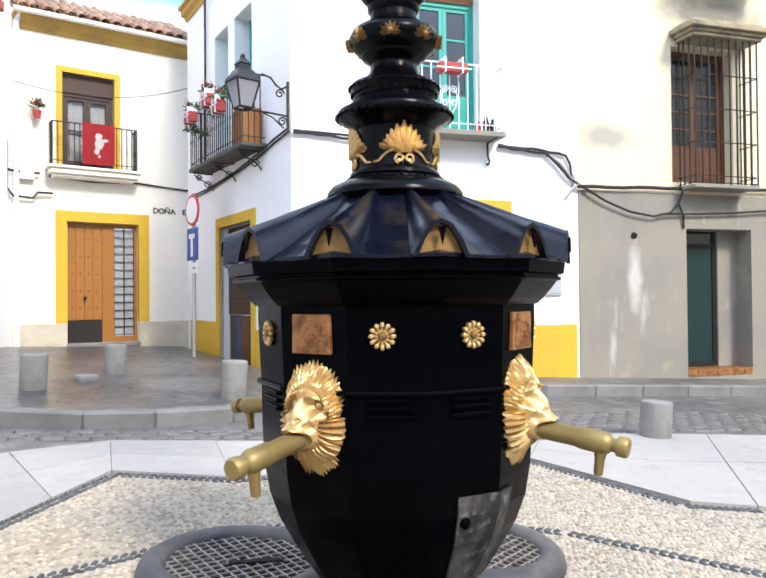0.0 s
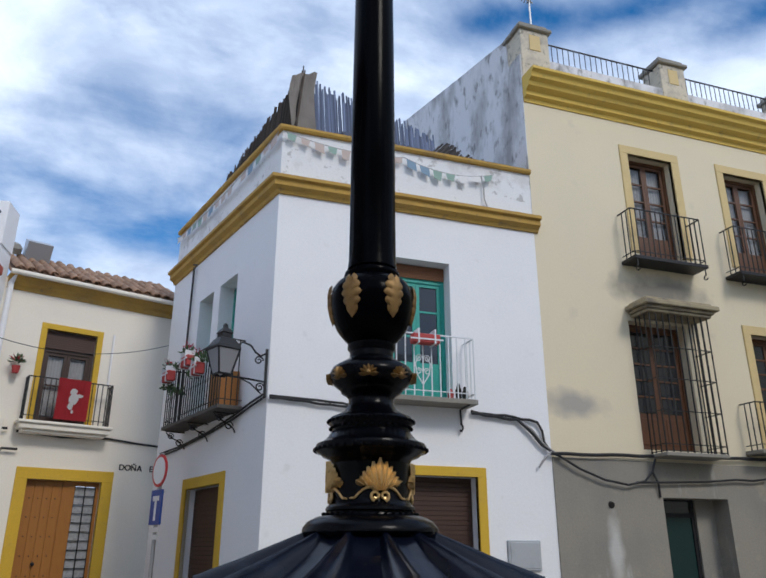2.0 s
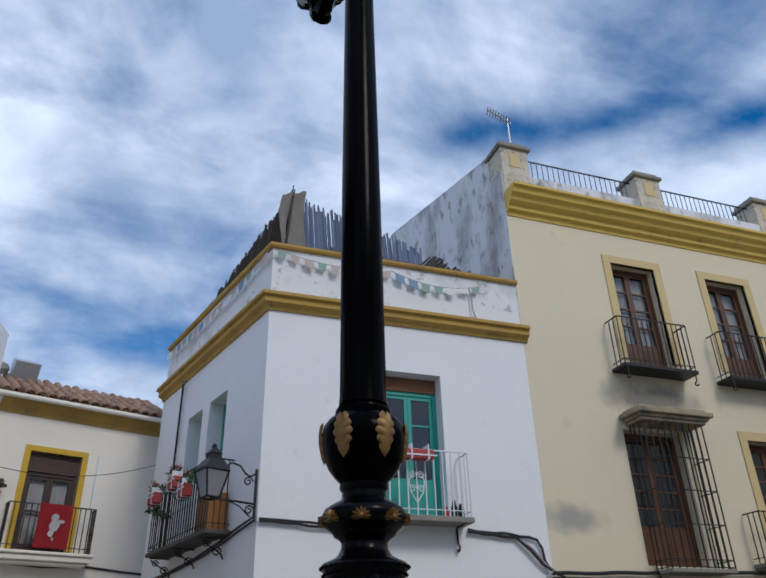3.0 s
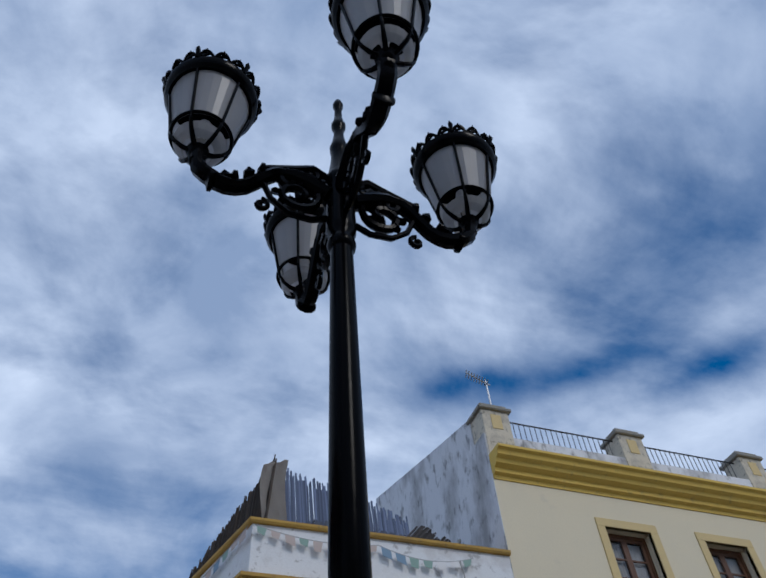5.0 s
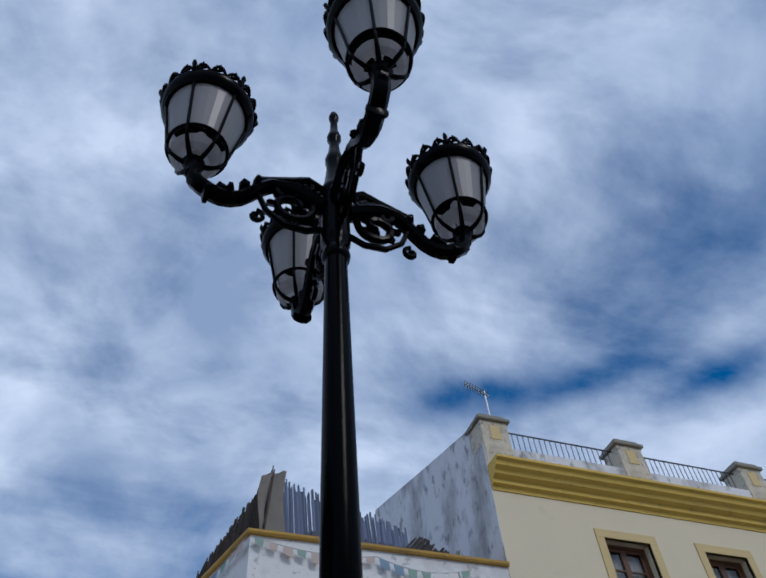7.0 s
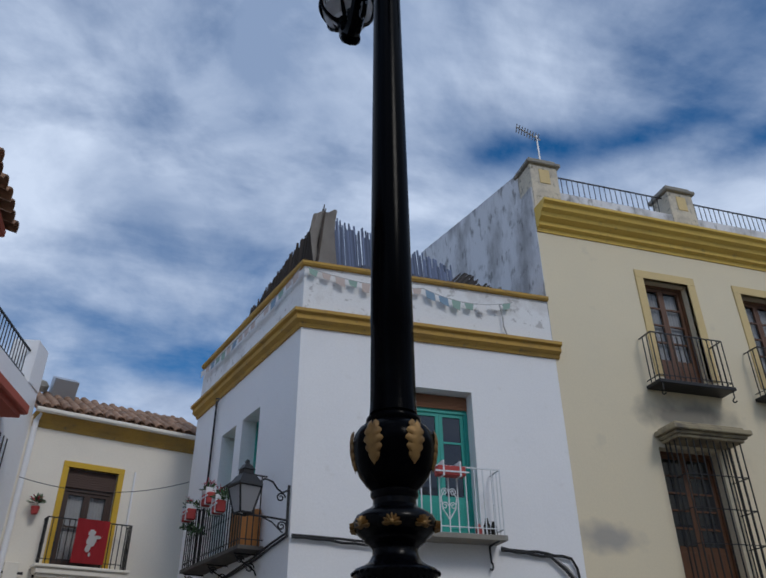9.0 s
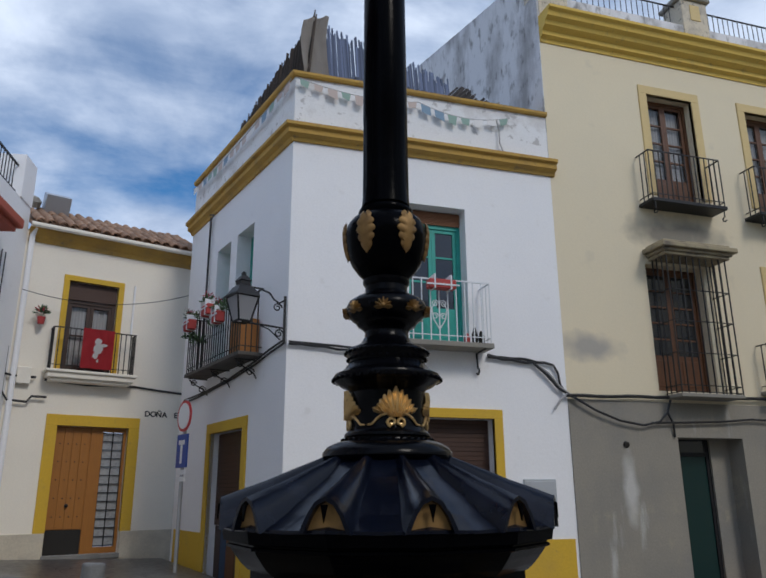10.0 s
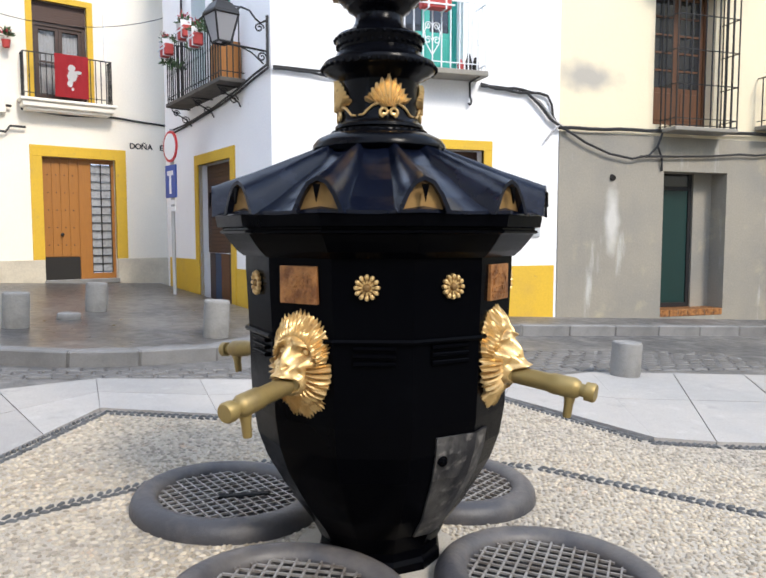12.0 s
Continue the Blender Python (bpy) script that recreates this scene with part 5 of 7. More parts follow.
for i in range(4):
    for j in range(5):
        x, z = d0 + 0.1 + 0.135 * i, dz0 + 0.62 + 0.30 * j
        lathe(bm, [(0.012, 0.0), (0.009, 0.006), (0.002, 0.009)], 8, Matrix.Translation((x, 0.105, z)) @ Matrix.Rotation(math.pi / 2, 4, "X"))
tagged(part("stud_field", bm, WROUGHT, ob), kind="stuff")
bm = bmesh.new()
lathe(bm, [(0.012, 0.0), (0.012, 0.03), (0.030, 0.035), (0.030, 0.05), (0.012, 0.06)], 12, Matrix.Translation((d0 + 0.30, 0.105, dz0 + 0.80)) @ Matrix.Rotation(math.pi / 2, 4, "X"))
part("door_knob", bm, WROUGHT, ob)
bm = bmesh.new()
box(bm, split, split + 0.20, 0.10, 0.20, dz0 + 0.02, dz1)
box(bm, d1 - 0.05, d1, 0.10, 0.20, dz0 + 0.02, dz1)
box(bm, split + 0.20, d1 - 0.05, 0.10, 0.20, dz1 - 0.07, dz1)
box(bm, split + 0.20, d1 - 0.05, 0.10, 0.20, dz0 + 0.02, dz0 + 0.12)
part("side_frame", bm, OAK, ob)
for i in range(13):
    for j in range(2):
        z = dz0 + 0.14 + (dz1 - dz0 - 0.23) * i / 13
        w = (d1 - 0.05 - split - 0.20) / 2
        bm = bmesh.new()
        box(bm, split + 0.204 + w * j, split + 0.196 + w * (j + 1), 0.14, 0.16, z + 0.006, z + (dz1 - dz0 - 0.23) / 13 - 0.006, None, 0.004)
        part("pane", bm, GLASS_BLOCK, ob, "pale glass block")
bm = bmesh.new()
for x in (split + 0.20, (split + 0.15 + d1) / 2, d1 - 0.05):
    box(bm, x - 0.008, x + 0.008, 0.11, 0.13, dz0 + 0.12, dz1 - 0.07)
for i in range(14):
    z = dz0 + 0.14 + (dz1 - dz0 - 0.23) * i / 13
    box(bm, split + 0.2, d1 - 0.05, 0.112, 0.128, z - 0.006, z + 0.006)
part("grille", bm, WROUGHT, ob)
bm = bmesh.new()
box(bm, d0 - 0.02, d1 + 0.02, -0.06, 0.1, dz0 - 0.06, dz0 + 0.02, None, 0.008)
part("threshold", bm, STONE, ob, "pale stone threshold")
glazed_door(LEFT_W, L_WIN[0], L_WIN[1], L_WIN[2], L_WIN[3] - 0.32, left_house, DARK_WOOD, 0.12, 2, 0.12, "dark brown window with white curtains", True, "window")
for i in range(8):
    bm = bmesh.new()
    box(bm, L_WIN[0] + 0.005, L_WIN[1] - 0.005, 0.07, 0.1, L_WIN[3] - 0.32 + 0.04 * i, L_WIN[3] - 0.282 + 0.04 * i, LEFT_W)
    part("blind_slat", bm, SHUTTER, left_house)


def straight_balcony(m, u0, u1, z, out, height, parent, slab_material, bar_material, gap=0.11, slab=0.12, feet=False, lattice=False, round_foot=False, label=""):
    ob = place(new("balcony"), m, parent)
    if label:
        ob["label"] = label
    bm = bmesh.new()
    if slab > 0.1:
        box(bm, u0 - 0.04, u1 + 0.04, -out - 0.04, 0.0, z - 0.05, z, None, 0.012)
        box(bm, u0, u1, -out, 0.0, z - slab, z - 0.05, None, 0.012)
        box(bm, u0 + 0.05, u1 - 0.05, -out + 0.05, 0.0, z - slab - 0.05, z - slab, None, 0.012)
    else:
        box(bm, u0, u1, -out, 0.0, z - slab, z, None, 0.006)
    part("slab", bm, slab_material, ob)
    for zz in (z + 0.08, z + height - 0.01):
        bm = bmesh.new()
        w = 0.012 if zz < z + 0.2 else 0.018
        pts = [(u0 + 0.03, -0.01), (u0 + 0.03, -out + 0.03), (u1 - 0.03, -out + 0.03), (u1 - 0.03, -0.01)]
        for a, b in zip(pts, pts[1:]):
            bar(bm, (*a, zz), (*b, zz), w)
        part("rail", bm, bar_material, ob)
    spots = []
    n = max(2, round((u1 - u0 - 0.06) / gap))
    spots += [(u0 + 0.03 + (u1 - u0 - 0.06) * i / n, -out + 0.03) for i in range(n + 1)]
    k = max(2, round(out / gap))
    spots += [(u, -out + 0.03 + (out - 0.03) * i / k) for u in (u0 + 0.03, u1 - 0.03) for i in range(1, k)]
    bm = bmesh.new()
    bar(bm, (0, 0, 0), (0, 0, height - 0.01), 0.014)
    lathe(bm, [(0.007, height * 0.42), (0.014, height * 0.45), (0.007, height * 0.48)], 6)
    mesh = finish("baluster", bm, bar_material)
    for x, y in spots:
        b_ = new("baluster", mesh)
        place(b_, Matrix.Translation((x, y, z)), ob)
    if feet:
        for u in (u0 + 0.06, u1 - 0.06):
            bm = bmesh.new()
            pts = [(u, -out + 0.03, z - slab), (u, -out + 0.03, z - slab - 0.12)] + [(u, -out + 0.03 + 0.05 * math.sin(a), z - slab - 0.12 - 0.05 * (1 - math.cos(a)) * 0.8) for a in (0.6, 1.4, 2.2, 3.0, 3.9)]
            tube(bm, pts, 0.012, 6)
            part("curl_foot", bm, bar_material, ob)
    return ob


b_left = straight_balcony(LEFT_W, 1.68, 3.12, 3.56, 0.30, 0.74, left_house, CREAM_LEFT, WROUGHT, 0.085, 0.14, label="small balcony with black iron bars")
straight_balcony(YELLOW, 1.63, 3.11, 6.08, 0.36, 0.86, yellow_house, WROUGHT, WROUGHT, 0.105, 0.06, True, label="black iron balcony with curled feet")
straight_balcony(YELLOW, 3.80, 5.30, 6.08, 0.36, 0.86, yellow_house, WROUGHT, WROUGHT, 0.105, 0.06, True, label="black iron balcony with curled feet")
straight_balcony(YELLOW, 3.58, 5.2, 3.05, 0.36, 0.76, yellow_house, CEMENT, WROUGHT, 0.105, 0.06, label="black iron balcony")
b_front = straight_balcony(FRONT, 1.50, 2.84, 3.50, 0.36, 0.88, white_house, CEMENT, WHITE_IRON, 0.13, 0.07, False, label="white-painted iron balcony on a thin slab")
b_side = straight_balcony(SIDE, su(3.25), su(0.80), 3.42, 0.37, 0.95, white_house, DARK_SLAB, WROUGHT, 0.10, 0.055, False, label="long black iron balcony on scroll brackets")

# scroll brackets under the balconies
for m, u, z, out, parent in ((SIDE, su(1.0), 3.34, 0.34, b_side), (SIDE, su(2.05), 3.34, 0.34, b_side), (SIDE, su(3.1), 3.34, 0.34, b_side)):
    bm = bmesh.new()
    tube(bm, [(u, -out, z), (u, -0.02, z)], 0.011, 6)
    tube(bm, [(u, -out + 0.02 + 0.9 * out * t - 0.04 * math.sin(t * 6), z - 0.02 - 0.24 * t ** 1.3) for t in (0, 0.2, 0.4, 0.6, 0.8, 1.0)], 0.011, 6)
    for cx, cz, r in ((-out * 0.72, z - 0.075, 0.055), (-0.10, z - 0.17, 0.065)):
        pts = [(u, cx + r * (1 - 0.75 * k / 16) * math.cos(k * 0.55), cz + r * (1 - 0.75 * k / 16) * math.sin(k * 0.55)) for k in range(17)]
        tube(bm, pts, 0.010, 6)
    part("scroll_bracket", bm, WROUGHT, parent)
bm = bmesh.new()
tube(bm, [(2.72, -0.33, 3.43), (2.72, -0.02, 3.41), (2.72, -0.04, 3.2)] + [(2.72, -0.04 - 0.045 * math.sin(a), 3.2 - 0.045 * (1 - math.cos(a))) for a in (0.8, 1.6, 2.4, 3.2, 4.2)], 0.014, 6)
part("scroll_bracket", bm, WROUGHT, b_front)

# heart panel and top panel on the white balcony
bm = bmesh.new()
for s in (-1, 1):
    for cz, r in ((4.02, 0.055), (3.84, 0.05)):
        tube(bm, [(2.04 + s * (0.06 - r * (1 - 0.7 * k / 14) * math.cos(k * 0.6)), -0.33, cz + r * (1 - 0.7 * k / 14) * math.sin(k * 0.6)) for k in range(15)], 0.008, 5)
    tube(bm, [(2.04, -0.33, 3.66), (2.04 + s * 0.09, -0.33, 3.80), (2.04 + s * 0.11, -0.33, 3.95), (2.04 + s * 0.05, -0.33, 4.05)], 0.009, 5)
part("heart_panel", bm, WHITE_IRON, b_front, "white scrolled heart panel")
planter = thing("planter_box", "red plastic planter box hung on the white balcony rail", "planter", FRONT)
bm = bmesh.new()
box(bm, 1.84, 2.24, -0.50, -0.36, 4.20, 4.33, None, 0.012)
part("trough", bm, POT, planter)
bm = bmesh.new()
for x in (1.92, 2.16):
    box(bm, x - 0.01, x + 0.01, -0.51, -0.335, 4.19, 4.395)
box(bm, 1.80, 2.28, -0.512, -0.50, 4.24, 4.26)
part("holder", bm, WHITE_IRON, planter)
for x, h, mat, nm in ((2.62, 0.24, DARK, "dark_bottle"), (2.72, 0.20, DARK, "dark_bottle"), (2.50, 0.16, POT, "flower_pot")):
    bm = bmesh.new()
    lathe(bm, [(0.04, 0.0), (0.045, h * 0.6), (0.03, h * 0.75), (0.018, h)], 12, FRONT @ Matrix.Translation((x, -0.2, 3.50)))
    tagged(part(nm, bm, mat), "small dark vessel standing on the white balcony slab", "vessel")


def clump(name, label, m, spread, leaves, size, material, parent=None, seed=1, extra=None):
    """A small plant of many separate leaf blades."""
    rnd = random.Random(seed)
    bm = bmesh.new()
    for k in range(leaves):
        d = Vector((rnd.gauss(0, 1), rnd.gauss(0, 1), abs(rnd.gauss(0.4, 0.8)))).normalized()
        c = d * spread * rnd.uniform(0.3, 1.0)
        q = Matrix.Translation(c) @ d.to_track_quat("Z", "Y").to_matrix().to_4x4() @ Matrix.Rotation(rnd.uniform(0, 6.28), 4, "Z")
        s = size * rnd.uniform(0.6, 1.3)
        v = [bm.verts.new(m @ q @ Vector(p)) for p in ((0, 0, -s), (s * 0.45, 0.1 * s, 0), (0, 0.25 * s, s), (-s * 0.45, 0.1 * s, 0))]
        bm.faces.new((v[0], v[1], v[2])); bm.faces.new((v[0], v[2], v[3]))
    return part(name, bm, material, parent)


# pots with geraniums on the side balcony
for j, (u, w, z) in enumerate(((2.95, 0.34, 4.10), (2.05, 0.34, 4.16), (1.55, 0.26, 3.95))):
    pot = thing("flower_pot", "red plastic flower box with geraniums hung on the black balcony rail", "flower pot", SIDE, "balcony pots")
    bm = bmesh.new()
    x = su(u)
    box(bm, x - w / 2, x + w / 2, -0.50, -0.36, z, z + 0.17, None, 0.015)
    part("trough", bm, POT, pot)
    bm = bmesh.new()
    for s in (-0.3, 0.3):
        box(bm, x + s * w - 0.008, x + s * w + 0.008, -0.512, -0.35, z - 0.01, z + 0.25)
    box(bm, x - w / 2 - 0.02, x + w / 2 + 0.02, -0.514, -0.502, z + 0.10, z + 0.12)
    part("holder", bm, WHITE_IRON, pot)
    clump("leaves", "", Matrix.Translation((x, -0.43, z + 0.22)), 0.13, 60, 0.035, LEAF, pot, 3 + j)
    clump("blossom", "", Matrix.Translation((x, -0.43, z + 0.30)), 0.11, 26, 0.025, FLOWER, pot, 9 + j)
pot = thing("wall_plant", "dark red potted plant hanging beside the ivory house balcony", "plant", LEFT_W)
bm = bmesh.new()
lathe(bm, [(0.05, 0.0), (0.07, 0.12), (0.065, 0.12)], 12, Matrix.Translation((1.50, -0.14, 4.33)))
part("pot", bm, POT, pot)
clump("leaves", "", Matrix.Translation((1.50, -0.16, 4.50)), 0.15, 70, 0.04, LEAF, pot, 21)
clump("blossom", "", Matrix.Translation((1.50, -0.16, 4.54)), 0.14, 30, 0.03, FLOWER, pot, 22)

# wooden box and trailing plants on the side balcony
bm = bmesh.new()
for i in range(4):
    box(bm, su(1.32) + 0.10 * i, su(1.32) + 0.10 * i + 0.094, -0.30, -0.02, 3.425, 3.93, SIDE, 0.006)
tagged(part("wooden_box", bm, OAK), "small brown wooden cabinet standing on the side balcony", "cabinet")
for j, (u, z) in enumerate(((2.45, 4.22), (1.85, 3.98), (3.1, 4.0), (2.6, 3.85), (1.35, 4.12))):
    tagged(clump("trailing_plant", "", SIDE @ Matrix.Translation((su(u), -0.38, z)), 0.15, 90, 0.032, LEAF, None, 40 + j), "trailing dark green plant on the black balcony rail", "plant")

# red banner with a pale figure on the left balcony: plain shapes
banner = thing("banner", "red cloth banner with a white blot hung on the balcony bars", "banner", LEFT_W)
bm = bmesh.new()
nx = 10
rows_ = []
for j in range(7):
    z = 4.31 - 0.70 * j / 6
    rows_.append([bm.verts.new((2.17 + 0.53 * i / nx, -0.325 - 0.008 * math.sin(i * 1.3 + j * 0.7), z)) for i in range(nx + 1)])
for a, b in zip(rows_, rows_[1:]):
    for i in range(nx):
        bm.faces.new((a[i], a[i + 1], b[i + 1], b[i]))
bmesh.ops.solidify(bm, geom=bm.faces[:], thickness=0.006)
part("cloth", bm, RED_CLOTH, banner, smooth=True)
bm = bmesh.new()
for cx, cz, rx, rz in ((2.43, 4.09, 0.06, 0.06), (2.44, 3.97, 0.08, 0.10), (2.40, 3.84, 0.045, 0.06), (2.53, 4.03, 0.06, 0.03), (2.44, 3.75, 0.02, 0.03)):
    ring = [bm.verts.new((cx + rx * math.cos(a * 0.5236) * (1 + 0.15 * math.sin(a * 2.1)), -0.343, cz + rz * math.sin(a * 0.5236))) for a in range(12)]
    f = bm.faces.new(ring)
r_ = bmesh.ops.solidify(bm, geom=bm.faces[:], thickness=0.004)
part("pale_blot", bm, WHITE_CLOTH, banner)

# street name letters
for k, ch in enumerate("DOÑA E"):
    if ch == " ":
        continue
    curve = bpy.data.curves.new("letter", "FONT")
    curve.body, curve.size, curve.extrude, curve.align_x, curve.offset = ch, 0.14, 0.004, "CENTER", 0.003
    tmp = new("letter", curve)
    me = bpy.data.meshes.new_from_object(tmp.evaluated_get(bpy.context.evaluated_depsgraph_get()))
    bpy.data.objects.remove(tmp)
    me.materials.append(BLACK_PAINT)
    letter = new("letter", me)
    place(letter, LEFT_W @ Matrix.Translation((3.50 + 0.106 * k, -0.006, 2.88)) @ Matrix.Rotation(math.pi / 2, 4, "X"), left_house)

# grille and hood of the low window
grille = place(new("window_grille"), YELLOW, yellow_house)
grille["label"] = "projecting black iron window grille"
g0, g1, gz0, gz1, go = 1.74, 2.87, 2.93, 5.10, 0.36
n = 9
for i in range(n + 1):
    x = g0 + (g1 - g0) * i / n
    bm = bmesh.new()
    bar(bm, (x, -go, gz0), (x, -go, gz1), 0.016)
    part("bar", bm, WROUGHT, grille)
for x in (g0, g1):
    for y in (-0.03, -go * 0.35, -go * 0.68):
        bm = bmesh.new()
        bar(bm, (x, y, gz0), (x, y, gz1), 0.016)
        part("bar", bm, WROUGHT, grille)
for z in (gz0 + 0.02, gz0 + 0.12, gz0 + 0.62, gz0 + 1.12, gz0 + 1.62):
    bm = bmesh.new()
    for a, b in (((g0, 0.0), (g0, -go)), ((g0, -go), (g1, -go)), ((g1, -go), (g1, 0.0))):
        bar(bm, (*a, z), (*b, z), 0.02, 0.012)
    part("cross_bar", bm, WROUGHT, grille)
bm = bmesh.new()
box(bm, g0 - 0.02, g1 + 0.02, -go - 0.02, 0.0, gz0 - 0.06, gz0, None, 0.01)
part("sill_slab", bm, CEMENT, grille)
bm = bmesh.new()
for o, z0_, z1_ in ((0.42, 5.10, 5.15), (0.46, 5.15, 5.20), (0.52, 5.20, 5.28), (0.44, 5.28, 5.34), (0.30, 5.34, 5.40)):
    box(bm, g0 - (o - 0.36), g1 + (o - 0.36), -o, 0.0, z0_, z1_, YELLOW, 0.012)
part("hood", bm, HOODSTONE, yellow_house, "weathered stone hood over the grille")

# recessed glass door in the cement dado
ob = place(new("entrance_door"), YELLOW, yellow_house)
ob["label"] = "recessed dark-framed glass door with a brick step"
a, b, c, d = Y_DOOR
bm = bmesh.new()
box(bm, a, a + 0.07, 0.34, 0.40, c, d)
box(bm, b - 0.42, b - 0.36, 0.34, 0.40, c, d)
box(bm, a + 0.07, b - 0.42, 0.34, 0.40, d - 0.26, d - 0.20)
box(bm, a + 0.07, b - 0.42, 0.34, 0.40, c, c + 0.08)
part("frame", bm, WROUGHT, ob)
bm = bmesh.new()
box(bm, a + 0.07, b - 0.42, 0.36, 0.375, c + 0.08, d - 0.26)
part("pane", bm, TEAL_GLASS, ob, "teal-tinted door glass")
bm = bmesh.new()
box(bm, a + 0.07, b - 0.42, 0.36, 0.375, d - 0.20, d)
part("top_pane", bm, GLASS, ob)
bm = bmesh.new()
tube(bm, [(a + 0.12, 0.33, 1.0), (a + 0.12, 0.28, 1.02), (a + 0.12, 0.28, 1.28), (a + 0.12, 0.33, 1.30)], 0.012, 6)
part("pull_handle", bm, WROUGHT, ob)
bm = bmesh.new()
box(bm, b - 0.36, b, 0.30, 0.44, c, d)
part("side_panel", bm, CEMENT, ob)
for i in range(7):
    bm = bmesh.new()
    box(bm, a + 0.172 * i + 0.004, a + 0.172 * (i + 1) - 0.004, -0.03, 0.34, 0.06, 0.165, None, 0.006)
    part("brick", bm, TERRACOTTA, ob, "brick step")

# meter box, drain hole, downpipe
bm = bmesh.new()
box(bm, 3.35, 3.85, -0.035, 0.05, 1.30, 1.69, FRONT, 0.01)
box(bm, 3.38, 3.82, -0.042, -0.03, 1.33, 1.66, FRONT, 0.006)
tagged(part("meter_box", bm, surface("grey_meter_box", (0.42, 0.44, 0.46), 0.6, spots=[(4.0, 0.5, 0.7, (0.3, 0.31, 0.33), 0.5)])), "grey utility meter box set in the white wall", "meter box")
bm = bmesh.new()
tube(bm, [(0.91, 0.0, 2.19), (0.91, -0.05, 2.17)], 0.045, 12, YELLOW)
tagged(part("drain_spout", bm, DARK), "dark drain pipe end in the cement dado", "pipe")
bm = bmesh.new()
tube(bm, [(su(3.4), -0.04, 3.42), (su(3.4), -0.04, 6.34)], 0.019, 8, SIDE)
tube(bm, [(su(3.4), -0.05, 6.28), (su(3.0), -0.12, 6.24), (su(2.8), -0.25, 6.14)], 0.012, 6, SIDE)
tagged(part("downpipe", bm, WROUGHT), "thin dark downpipe on the white side wall", "pipe")
bm = bmesh.new()
tube(bm, [(1.20, -0.06, 0.35), (1.20, -0.06, 5.9), (1.24, -0.12, 6.04)], 0.05, 10, LEFT_W)
tagged(part("downpipe", bm, WHITE), "white downpipe at the ivory house corner", "pipe")
bm = bmesh.new()
tube(bm, [(3.06, -0.03, 4.35), (3.06, -0.03, 5.28)], 0.02, 8, LEFT_W)
tagged(part("wall_conduit", bm, WHITE), "short white conduit on the ivory wall", "conduit")

# wall lantern on the corner
lamp = thing("wall_lantern", "black four-sided street lantern on a scrolled wall bracket", "lantern")
bm = bmesh.new()
bar(bm, (1.355, 9.635, 3.42), (1.355, 9.635, 4.04), 0.035, 0.02)
tube(bm, [(1.35, 9.63, 3.60), (1.10, 9.55, 3.61), (0.78, 9.40, 3.60)], 0.013, 6)
tube(bm, [(1.35, 9.63, 3.98), (1.27, 9.60, 3.93), (1.20, 9.58, 3.97), (1.13, 9.55, 4.05), (1.02, 9.50, 4.07), (0.93, 9.46, 4.0), (0.88, 9.44, 3.92)], 0.013, 6)
for cx, cz, r in ((1.25, 3.87, 0.06), (1.28, 3.52, 0.06)):
    tube(bm, [(cx + r * (1 - 0.75 * k / 16) * math.cos(k * 0.55), 9.60, cz + r * (1 - 0.75 * k / 16) * math.sin(k * 0.55)) for k in range(17)], 0.010, 6)
tube(bm, [(1.30, 9.61, 3.44), (1.15, 9.57, 3.56), (1.02, 9.52, 3.60)], 0.009, 6)
part("bracket", bm, WROUGHT, lamp)
LM = Matrix.Translation((0.77, 9.38, 0)) @ Matrix.Rotation(radians(22), 4, "Z")
s_lo, s_hi = 0.082, 0.150
cs = ((-1, -1), (1, -1), (1, 1), (-1, 1))
bm = bmesh.new()
for i in range(4):
    (ax_, ay_), (bx_, by_) = cs[i], cs[(i + 1) % 4]
    tube(bm, [(ax_ * s_lo, ay_ * s_lo, 3.60), (ax_ * s_hi, ay_ * s_hi, 3.92)], 0.013, 5, LM)
    tube(bm, [(ax_ * s_lo, ay_ * s_lo, 3.60), (bx_ * s_lo, by_ * s_lo, 3.60)], 0.015, 5, LM)
    tube(bm, [(ax_ * s_hi, ay_ * s_hi, 3.92), (bx_ * s_hi, by_ * s_hi, 3.92)], 0.017, 5, LM)
part("frame", bm, WROUGHT, lamp)
for i in range(4):
    (ax_, ay_), (bx_, by_) = cs[i], cs[(i + 1) % 4]
    bm = bmesh.new()
    v = [bm.verts.new(LM @ Vector(p)) for p in ((ax_ * s_lo, ay_ * s_lo, 3.60), (bx_ * s_lo, by_ * s_lo, 3.60), (bx_ * s_hi, by_ * s_hi, 3.92), (ax_ * s_hi, ay_ * s_hi, 3.92))]
    bm.faces.new(v)
    part("pane", bm, MILK, lamp, "milky pane")
bm = bmesh.new()
k4 = math.sqrt(2)
lathe(bm, [(0.16 * k4, 3.925), (0.155 * k4, 3.95), (0.095 * k4, 4.05), (0.068 * k4, 4.07), (0.068 * k4, 4.12), (0.08 * k4, 4.13), (0.048 * k4, 4.18), (0.03, 4.21), (0.035, 4.235), (0.012, 4.26)], 4, LM, math.pi / 4)
part("hood", bm, WROUGHT, lamp)

